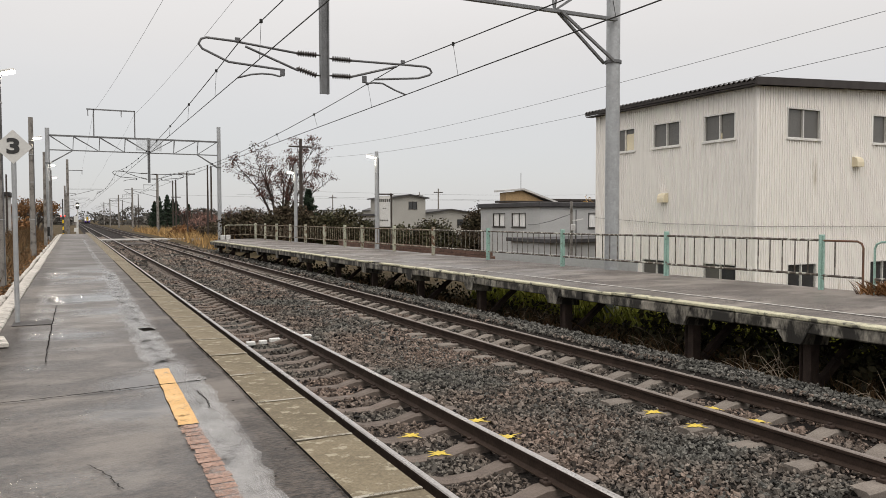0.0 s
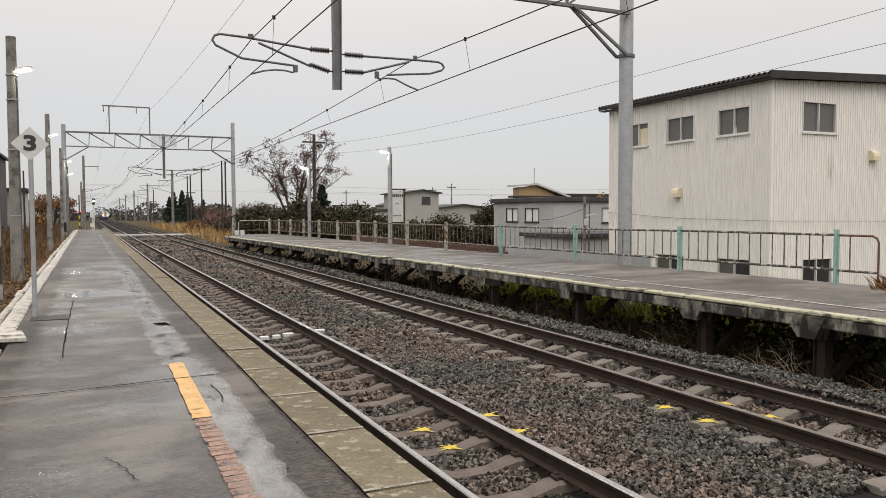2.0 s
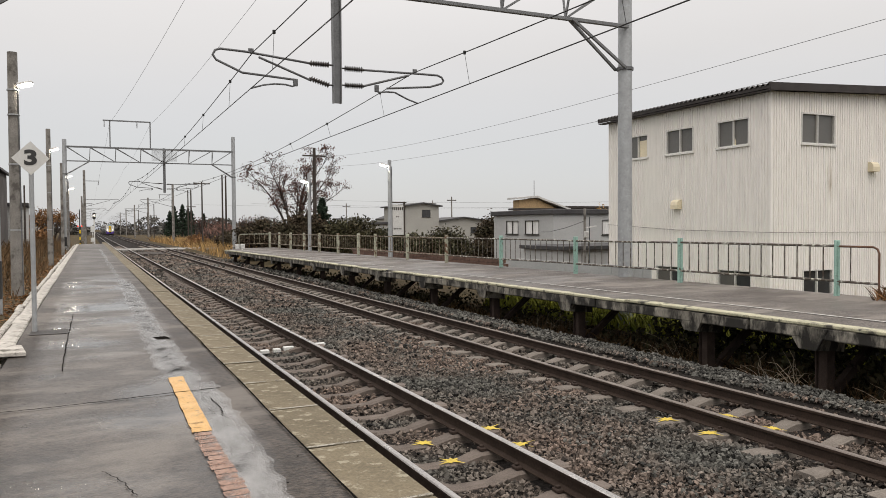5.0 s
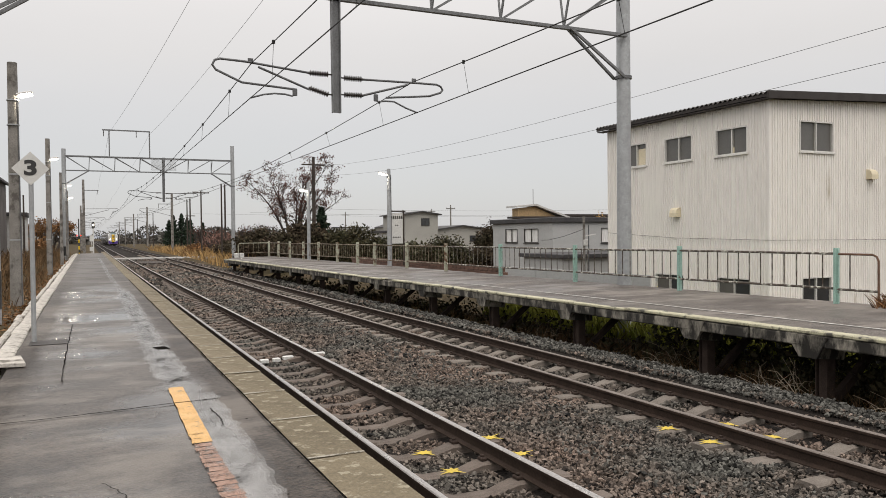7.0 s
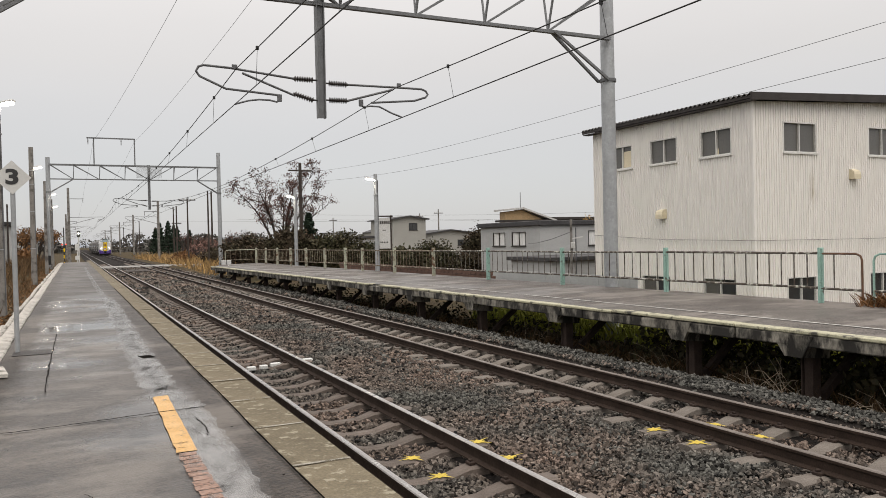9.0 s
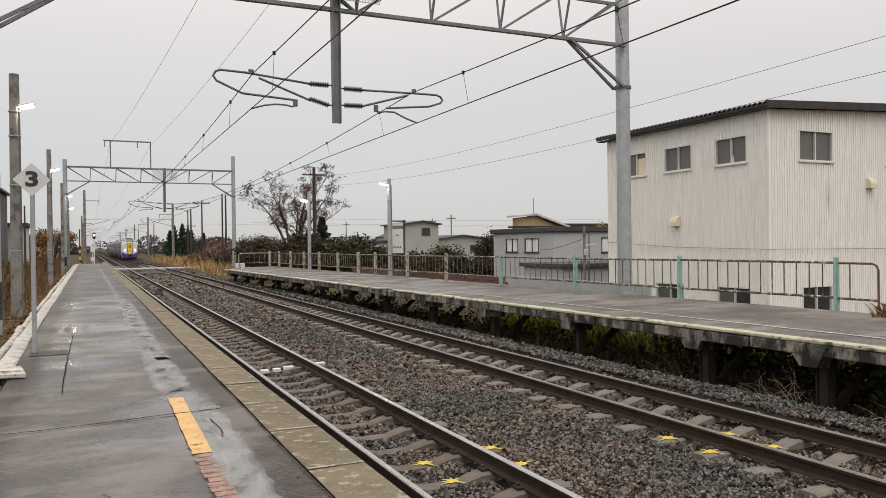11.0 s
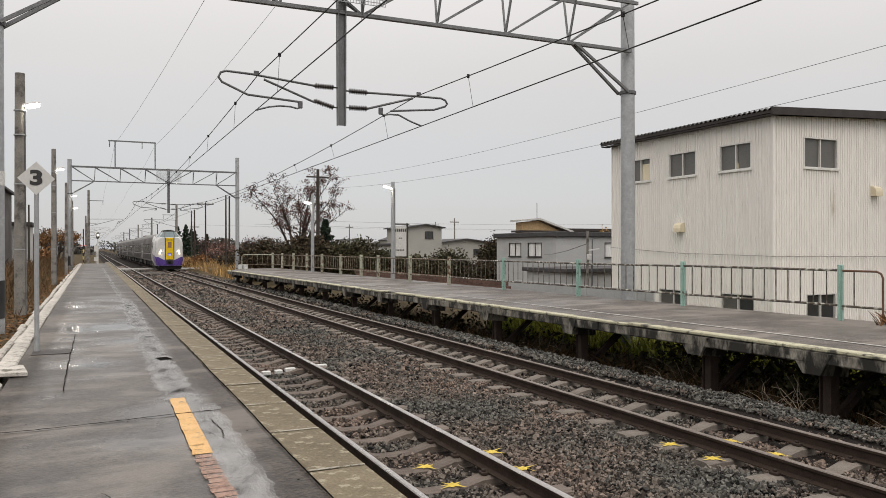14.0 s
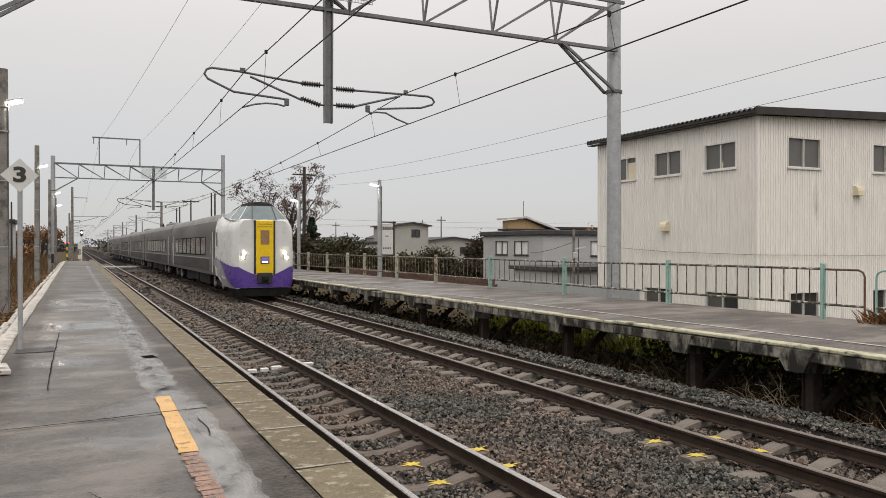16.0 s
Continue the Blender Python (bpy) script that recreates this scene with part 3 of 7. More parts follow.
# ---------------------------------------------------------------- platform on the near side
def build_platform_one():
    th = thing("platform_near", "wet asphalt railway platform with mossy concrete coping", "platform", kind="structure")
    body = Shape().box(-4.02, -1.55, -12, 80.5, -0.6, 0.5).box(-4.02, -1.97, -12, 80.5, 0.5, PZ - 0.03)
    body.extrude([(-4.02, -0.3), (-1.55, -0.3), (-1.55, -0.1), (-4.02, -0.1)], 80.5, 84)
    part("platform_body", body, M_CONC, th)
    # asphalt in lanes of gently uneven height
    s = Shape()
    xs = [-4.02, -3.9, -3.6, -3.45, -3.0, -2.6, -2.2, -2.0, -1.912]
    ys = [-12 + 0.5 * k for k in range(0, 186)]
    z = lambda x, y: PZ + 0.004 + 0.006 * noise.noise((x * 0.9, y * 0.5, 3)) - (0.004 if x > -1.95 else 0)
    n = len(xs)
    s.add([(x, y, z(x, y)) for y in ys for x in xs], [(j * n + i, j * n + i + 1, (j + 1) * n + i + 1, (j + 1) * n + i) for j in range(len(ys) - 1) for i in range(n - 1)])
    part("asphalt", s, M_ASPHALT, th, "dark wet asphalt with shallow puddles", smooth=True)
    slab = Shape().box(-0.200, 0.205, 0.008, 1.122, -0.2, 0.008, 0.012).mesh("coping_slab", M_COPING)
    for k in range(-9, 72):
        part("coping_slab", slab, None, th, at=pose(-1.715, 7.05 + 1.13 * k, PZ + rnd.uniform(-0.006, 0.004), 0, rnd.uniform(-0.4, 0.4), rnd.uniform(-0.15, 0.15)))
    jm = Shape().box(-0.195, 0.19, -0.014, 0.014, 0, 0.002).mesh("joint_mortar", M_JOINT)
    for k in range(-4, 40):
        part("joint_mortar", jm, None, th, at=pose(-1.715, 7.05 + 1.13 * k, PZ + 0.0135, 0, 0, rnd.uniform(-1, 1)))
    kb = Shape().box(-0.11, 0.11, 0.01, 0.99, -0.25, 0.03, 0.02).mesh("kerb_block", M_KERB)
    kb2 = Shape().box(-0.055, 0.055, 0.01, 0.99, -0.25, 0.03, 0.02).mesh("kerb_block", M_KERB)
    for k in range(-4, 80):
        if k in (9,):
            continue
        part("kerb_block", kb, None, th, at=pose(-4.15 + rnd.uniform(-0.015, 0.015), k + 0.3, PZ - 0.008 + rnd.uniform(-0.008, 0.006), 0, rnd.uniform(-0.7, 0.7), rnd.uniform(-0.4, 0.4)))
    for k in range(-4, 80):
        part("kerb_block", kb2, None, th, at=pose(-4.38 + rnd.uniform(-0.03, 0.03), k + 0.05, PZ - 0.05 + rnd.uniform(-0.03, 0.012), 0, rnd.uniform(-5, 3), rnd.uniform(-1.2, 1.2)))
    part("kerb_slab", Shape().box(-0.24, 0.24, -0.32, 0.32, -0.035, 0.015, 0.008), M_KERB, th, "loose pale concrete slab", at=pose(-4.12, 10.05, PZ + 0.05, 0, 3, 8))
    # lines and wear
    def ribbon(name, pts, w, mt, label, dz=0.014, jag=0.0):
        sh = Shape(); rr = random.Random(len(pts)); L = []
        for (x0, y0), (x1, y1) in zip(pts, pts[1:]):
            k = max(1, int(math.hypot(x1 - x0, y1 - y0) / 0.12))
            for i in range(k):
                L.append((x0 + (x1 - x0) * i / k, y0 + (y1 - y0) * i / k))
        L.append(pts[-1])
        for i, (x, y) in enumerate(L):
            a, b = L[max(0, i - 1)], L[min(len(L) - 1, i + 1)]
            d = Vector((b[0] - a[0], b[1] - a[1], 0)).normalized()
            q = Vector((-d.y, d.x, 0)); ww = w / 2 * (1 + rr.uniform(-jag, jag)); o = rr.uniform(-jag, jag) * w * 0.4
            for sg in (1, -1):
                c = Vector((x, y, 0)) + q * (sg * ww + o)
                sh.v.append((c.x, c.y, PZ + dz))
            if i:
                sh.f.append((2 * i - 2, 2 * i - 1, 2 * i + 1, 2 * i)); sh.m.append(0)
        return part(name, sh, mt, th, label)
    for k, w in enumerate((0.36, 0.31, 0.26, 0.21, 0.16, 0.11)):
        ribbon("faded_line", [(-2.40, 7.4 - 0.05 * k), (-2.405, 11), (-2.37, 16), (-2.32, 22.2)], w, M_PALE, "faded white line paint", 0.0112 + 0.0003 * k, 0.12)
    for k, w in enumerate((0.32, 0.27, 0.22, 0.16, 0.10)):
        ribbon("faded_line", [(-2.38, 3.2), (-2.35, 4.4), (-2.31, 5.5), (-2.29, 7.3 - 0.1 * k)], w, M_PALE, "faded white line paint", 0.0110 + 0.0003 * k, 0.12)
    ribbon("faded_line", [(-2.38, 22.0), (-2.44, 30), (-2.46, 60)], 0.17, M_PALE, "faded white line paint", 0.012, 0.06)
    ribbon("faded_line", [(-3.5, 22.4), (-2.30, 22.2)], 0.26, M_PALE, "faded white line paint", 0.0132, 0.15)
    ribbon("orange_line", [(-2.47, 5.5), (-2.44, 7.66)], 0.135, M_ORANGE, "worn orange line paint", 0.016, 0.05)
    for k in range(20):
        yy = 5.43 - k * 0.10
        w = 0.135 * rnd.uniform(0.8, 1.0)
        part("paint_fleck", Shape().box(-w / 2, w / 2, -0.046 * rnd.uniform(0.7, 1.0), 0.046, 0, 0.002), mat_flake, th, "faded pink line paint" if k == 0 else "", at=pose(-2.47 + rnd.uniform(-0.006, 0.006), yy, PZ + 0.0136, 0, 0, rnd.uniform(-5, 5)))
    part("repair_strip", Shape().box(-3.93, -3.46, 11.62, 12.10, 0, 0.003), M_PATCH, th, "dark strip of newer asphalt", at=pose(0, 0, PZ + 0.0105))
    rr = random.Random(17)
    for k in range(40):
        yy, xx = rr.uniform(3.6, 20), rr.choice((rr.uniform(-3.9, -2.6), rr.uniform(-2.2, -1.95)))
        a = rr.uniform(0.008, 0.018)
        part("pit", Shape().add([(math.cos(q * 1.2566) * a * rr.uniform(0.5, 1.2), math.sin(q * 1.2566) * a * rr.uniform(0.4, 1.0), 0) for q in range(5)], [(0, 1, 2, 3, 4)]), M_CRACK, th, at=pose(xx, yy, PZ + 0.0125))
    def crack(pts, w):
        q = []
        for (x0, y0), (x1, y1) in zip(pts, pts[1:]):
            for i in range(12):
                q.append((x0 + (x1 - x0) * i / 12 + rnd.uniform(-0.008, 0.008), y0 + (y1 - y0) * i / 12 + rnd.uniform(-0.008, 0.008)))
        ribbon("crack", q, w, M_CRACK, "open crack in the asphalt", 0.0165, 0.3)
    crack([(-4.0, 6.80), (-3.6, 6.79), (-3.19, 6.83), (-2.55, 6.92), (-2.09, 6.96)], 0.022)
    crack([(-3.44, 8.5), (-3.45, 11), (-3.43, 14.4)], 0.010)
    crack([(-3.93, 12.11), (-3.46, 12.13)], 0.02)
    crack([(-3.12, 4.85), (-3.02, 4.6), (-2.96, 4.3)], 0.006)
    crack([(-2.27, 5.9), (-2.24, 6.2), (-2.27, 6.6)], 0.008)
    crack([(-1.918, -2), (-1.918, 6), (-1.914, 14), (-1.914, 30)], 0.014)
    part("sunken_patch", Shape().box(-0.075, 0.075, -0.12, 0.12, 0, 0.004, 0), M_CRACK, th, "dark sunken patch", at=pose(-2.33, 10.5, PZ + 0.013, 0, 0, 12))


mat_flake = worn(mat("pink_faded_paint", (0.46, 0.28, 0.21), (0.34, 0.22, 0.17), 0.5, scale=9, fine=50, bump=0.2), 9.0, 0.34, 0.66)


# ---------------------------------------------------------------- platform on the far side
def build_platform_two():
    th = thing("platform_far", "raised platform of stained concrete on old steel posts", "platform", kind="structure")
    y0, y1 = -6.0, 54.7
    front = lambda y: edge2(y) + 0.42 * max(0, y - 51.0)   # the deck's end is cut back from the track
    s = Shape()
    n = 40
    for k in range(n):
        a, b = y0 + (y1 - y0) * k / n, y0 + (y1 - y0) * (k + 1) / n
        s.v += [(front(a) + 0.10, a, PZ - 0.004), (fence2(a) + 0.35, a, PZ + 0.02), (front(b) + 0.10, b, PZ - 0.004), (fence2(b) + 0.35, b, PZ + 0.02)]
        s.f.append((4 * k, 4 * k + 1, 4 * k + 3, 4 * k + 2)); s.m.append(0)
    part("asphalt", s, M_ASPHALT2, th, "damp grey asphalt deck")
    d = Shape()
    for k in range(20):
        a, b = y0 + (y1 - y0) * k / 20, y0 + (y1 - y0) * (k + 1) / 20
        vs = [(front(a) + 0.11, a, 0.475), (fence2(a) + 0.33, a, 0.475), (front(a) + 0.11, a, PZ - 0.02), (fence2(a) + 0.33, a, PZ + 0.005),
              (front(b) + 0.11, b, 0.475), (fence2(b) + 0.33, b, 0.475), (front(b) + 0.11, b, PZ - 0.02), (fence2(b) + 0.33, b, PZ + 0.005)]
        d.add(vs, [(0, 4, 5, 1), (2, 3, 7, 6), (0, 2, 6, 4), (1, 5, 7, 3), (0, 1, 3, 2), (4, 6, 7, 5)])
    part("deck", d, M_FASCIA, th)
    # fascia panels, each with a lip on top
    L = 3.85
    tilt = -math.degrees(math.atan(0.033))
    pan = Shape().box(-0.10, 0.10, 0.012, L - 0.012, -0.235, -0.06, 0.02).mesh("fascia_panel", M_FASCIA)
    brk = Shape()
    brk.add([(-0.03, -0.36, -0.07), (-0.03, 0.36, -0.07), (0.0, 0.15, -0.40), (0.0, -0.15, -0.40),
             (0.62, -0.20, -0.07), (0.62, 0.20, -0.07), (0.62, 0.13, -0.46), (0.62, -0.13, -0.46)],
            [(0, 3, 2, 1), (4, 5, 6, 7), (0, 1, 5, 4), (1, 2, 6, 5), (2, 3, 7, 6), (3, 0, 4, 7)])
    brk = brk.mesh("bracket", M_FASCIA)
    post = Shape().box(-0.06, 0.06, -0.07, 0.07, -1.5, -0.38, 0.01).box(-0.09, 0.09, -0.10, -0.085, -1.5, -0.28).box(-0.09, 0.09, 0.085, 0.10, -1.5, -0.28).mesh("post", M_UNDER)
    strut = Shape().bar((0.05, 0, -1.2), (1.25, 0.0, -0.26), 0.10, 0.12).mesh("strut", M_UNDER)
    for k in range(-3, 12):
        y = 4.95 + L * k
        e = edge2(y)
        part("fascia_panel", pan, None, th, at=pose(e + 0.10, y, PZ + rnd.uniform(-0.008, 0.008), 0, 0, -tilt))
        at, q = 0.0, 0
        while at < L - 0.02:
            ln = min(L - at, rnd.uniform(0.5, 2.4))
            if rnd.random() > 0.25 or ln > 0.9:
                dz, dx = rnd.uniform(-0.010, 0.006), rnd.uniform(-0.012, 0.012)
                part("edge_lip", Shape().box(-0.13 + dx, 0.10, at + 0.004, at + ln - 0.004, -0.050, 0.004, 0.012), M_LIP, th, "chipped pale yellow edge paint" if k == 0 and q == 0 else "", at=pose(e + 0.12, y, PZ + dz, 0, 0, -tilt))
            at, q = at + ln, q + 1
    for k, y in enumerate([0.5, 4.15, 7.75, 10.05] + [13.7 + 3.6 * q for q in range(11)]):
        e = edge2(y)
        part("bracket", brk, None, th, at=pose(e + 0.02, y, PZ))
        part("post", post, None, th, "rusty steel post" if k == 0 else "", at=pose(e + 0.40, y, PZ))
        part("strut", strut, None, th, at=pose(e + 0.40, y, PZ))
    ln = Shape()
    for k in range(n):
        a, b = y0 + (y1 - y0) * k / n, y0 + (y1 - y0) * (k + 1) / n
        for y in (a, b):
            ln.v += [(front(y) + 0.92, y, PZ + 0.0105), (front(y) + 1.00, y, PZ + 0.0105)]
        ln.f.append((4 * k, 4 * k + 1, 4 * k + 3, 4 * k + 2)); ln.m.append(0)
    part("faded_line", ln, M_LINE, th, "faded white line paint")


def build_fence():
    ys = [10.2, 14.4, 18.6, 22.8, 26.9, 30.6, 34.3, 36.6, 39.7, 43.0, 46.0, 49.0, 51.8]
    postm = Shape().box(-0.075, 0.075, -0.02, 0.02, 0, 1.10, 0.006).box(-0.02, 0.02, -0.05, 0.05, 0, 1.08, 0.004).mesh("post", M_FENCE)
    bal = Shape().tube((0, 0, 0.30), (0, 0, 0.97), 0.013, seg=6, caps=False).mesh("baluster", M_FENCERAIL)
    postf, balf = postm.copy(), bal.copy()
    postf.materials[0], balf.materials[0] = M_FENCEFAR, M_FENCEOLD
    for i, y in enumerate(ys):
        a = y
        b = ys[i + 1] if i + 1 < len(ys) else y + 2.6
        lab = "pale turquoise steel railing panel with flaking rusty bars" if y < 30 else "weathered steel railing panel with rust stains"
        th = thing("railing_panel", lab, "railing", pose(fence2(a), a, PZ + 0.012, 0, 0, math.degrees(math.atan(0.036))), "railing along the far platform")
        part("post", postm if y < 25 else postf, None, th, "pale turquoise post" if y < 25 else "weathered cream post")
        w = math.hypot(b - a, fence2(b) - fence2(a))
        for nm, z in (("top_rail", 0.98), ("bottom_rail", 0.29)):
            part(nm, Shape().tube((0, 0.03, z + rnd.uniform(-0.012, 0.012)), (0, w - 0.03, z + rnd.uniform(-0.012, 0.012)), 0.025, seg=8), M_RUSTRAIL if y < 25 else M_FENCEOLD, th, smooth=True)
        k = int(w / 0.30)
        for j in range(1, k):
            part("baluster", bal if y < 25 else balf, None, th, at=pose(0, w * j / k, 0))
    # railing across the platform's far end
    th = thing("railing_panel", "rusty cream steel railing panel closing the platform end", "railing", pose(fence2(54.4), 54.4, PZ + 0.012), "railing along the far platform")
    part("post", postf, None, th, "weathered cream post")
    part("top_rail", Shape().path([(0, 0, 0.98), (-2.0, 0, 0.98), (-2.10, 0, 0.95), (-2.16, 0, 0.86), (-2.16, 0, 0.0)], 0.026, 8), M_FENCEFAR, th, smooth=True)
    part("bottom_rail", Shape().tube((0, 0, 0.29), (-2.16, 0, 0.29), 0.024), M_FENCEOLD, th, smooth=True)
    for j in range(1, 6):
        part("baluster", balf, None, th, at=pose(-2.16 * j / 6, 0, 0))
    # the open end: a rounded return and a rusty end post
    for sgn, y, ln in ((-1, 10.2, 0.86), (1, 9.12 - 4.0, 4.0)):
        th = thing("railing_panel", "rusty steel railing panel with a rounded corner", "railing", pose(fence2(y), y, PZ + 0.012, 0, 0, math.degrees(math.atan(0.036))), "railing along the far platform")
        e = sgn * ln
        part("top_rail", Shape().path([(0, 0, 0.98), (0, e - sgn * 0.12, 0.98), (0, e - sgn * 0.035, 0.94), (0, e, 0.86), (0, e, 0.0)], 0.021, 8), M_RUST if sgn < 0 else M_FENCE, th, smooth=True)
        part("bottom_rail", Shape().tube((0, 0, 0.29), (0, e, 0.29), 0.024), M_RUSTRAIL, th, smooth=True)
        for j in range(1, int(ln / 0.3)):
            part("baluster", bal, None, th, at=pose(0, e * j / int(ln / 0.3 + 0.5), 0))


# ---------------------------------------------------------------- overhead line
def insulator(s, p, q, n=7, r=0.07):
    p, q = Vector(p), Vector(q)
    for k in range(n):
        a = p.lerp(q, k / n)
        s.tube(a, p.lerp(q, (k + 0.45) / n), r, r * 0.55, seg=10)
    s.tube(p, q, r * 0.45, seg=8)


def arm_set(th, x, side, y, far=False):
    """One hinged cantilever: top tube, stay, registration tube with a rounded tip, steady arm. side -1 reaches to smaller x."""
    d = side
    seg = 6 if far else 8
    top_in, top_out = (x + d * 0.72, y, 5.78), (x + d * 2.45, y, 5.93 if d < 0 else 5.80)
    s = Shape()
    tip = x + d * 2.66
    low = 5.30
    pts = [(x + d * 0.62, y, 5.79), (x + d * 2.0, y, 5.92), (x + d * 2.55, y, 5.94), (tip, y, 5.90), (tip + d * 0.05, y, 5.80), (tip - d * 0.02, y, 5.70), (x + d * 2.1, y, 5.47), (x + d * 0.95, y, 5.40)]
    if d > 0:
        pts = [(x + d * 0.62, y, 5.74), (x + d * 2.0, y, 5.76), (x + d * 2.5, y, 5.76), (tip - 0.05, y, 5.72), (tip, y, 5.64), (tip - 0.06, y, 5.57), (x + d * 2.3, y, 5.47), (x + d * 1.2, y, 5.36)]
    s.path(pts, 0.026, seg)
    part("registration_tube", s, M_DARKSTEEL, th, smooth=True)
    s = Shape().tube((x + d * 0.62, y, 5.42 if d < 0 else 5.37), (x + d * 1.75, y, 5.83 if d < 0 else 5.70), 0.026, seg=seg)
    part("stay_tube", s, M_DARKSTEEL, th, smooth=True)
    for z0, z1 in (((5.79, 5.79) if d < 0 else (5.74, 5.74)), ((5.34, 5.46) if d < 0 else (5.36, 5.37))):
        s = Shape()
        insulator(s, (x + d * 0.20, y, z0), (x + d * 0.64, y, z1), 5 if far else 8)
        s.tube((x + d * 0.08, y, z0), (x + d * 0.26, y, z0), 0.018, seg=6)
        part("insulator", s, M_INSUL, th, smooth=not far)
    a = x + d * 0.95
    b = (0.06 if d < 0 else 3.96) if abs(x - 2) < 0.3 else x + d * 1.95
    zc = 5.15 if b < 1 else 5.06
    s = Shape().path([(a, y, 5.40), (a - d * 0.02, y, 5.29), (a + d * 0.06, y, 5.25), (a + d * 0.22, y, 5.28), (a + d * 0.45, y, 5.28), (b - d * 0.28, y, zc + 0.09), (b, y, zc)], 0.02, seg)
    part("arm_clamp", Shape().box(a - 0.05, a + 0.05, y - 0.03, y + 0.03, 5.26, 5.42, 0.01), M_DARKSTEEL, th)
    part("wire_clamp", Shape().box(x + d * 1.86, x + d * 1.96, y - 0.02, y + 0.02, 5.74 if d > 0 else 5.90, 5.86 if d > 0 else 6.0, 0.005), M_DARKSTEEL, th)
    part("steady_arm", s, M_DARKSTEEL, th, smooth=True)


def truss(th, x0, x1, y, zb, zt, mast_x, nodes, wide=0.30):
    ch = Shape().box(x0, x1, y - 0.06, y + 0.06, zb - 0.04, zb + 0.04)
    part("bottom_chord", ch, M_TRUSS, th)
    for o in (-wide, wide):
        part("top_chord", Shape().box(x0, x1, y + o - 0.035, y + o + 0.035, zt - 0.04, zt + 0.04), M_TRUSS, th)
    for i, x in enumerate(nodes):
        for o in (-wide, wide):
            part("web_bar", Shape().bar((x, y, zb), (x + 0.06, y + o, zt), 0.045, 0.045), M_TRUSS, th)
            if i + 1 < len(nodes):
                nx = nodes[i + 1]
                if (x + nx) / 2 < mast_x:
                    q = ((nx, y, zb), (x, y + o, zt))
                else:
                    q = ((x, y, zb), (nx, y + o, zt))
                part("web_bar", Shape().bar(*q, 0.05, 0.05), M_TRUSS, th)


def hanging_mast(th, x, y, z0, z1):
    mast = part("hanging_mast", Shape().box(x - 0.073, x + 0.073, y - 0.008, y + 0.008, z0, z1), M_TRUSS, th)
    for o in (-0.085, 0.085):
        a, b = 0.06, 0.11
        s = Shape().add([(x + o - 0.012, y - a, z0), (x + o + 0.012, y - a, z0), (x + o + 0.012, y + a, z0), (x + o - 0.012, y + a, z0),
                         (x + o - 0.012, y - b, z1), (x + o + 0.012, y - b, z1), (x + o + 0.012, y + b, z1), (x + o - 0.012, y + b, z1)],
                        [(3, 2, 1, 0), (4, 5, 6, 7), (0, 1, 5, 4), (1, 2, 6, 5), (2, 3, 7, 6), (3, 0, 4, 7)])
        part("flange", s, M_TRUSS, mast)


def net(th, x0, x1, y, z0, z1):
    s = Shape()
    k = int((x1 - x0) / 0.07)
    for i in range(k + 1):
        x = x0 + (x1 - x0) * i / k
        s.box(x - 0.008, x + 0.008, y - 0.004, y + 0.004, z0, z1)
    k = int((z1 - z0) / 0.07)
    for i in range(k + 1):
        z = z0 + (z1 - z0) * i / k
        s.box(x0, x1, y + 0.005, y + 0.012, z - 0.008, z + 0.008)
    part("wire_net", s, M_STEEL, th, "square-meshed grey wire net")


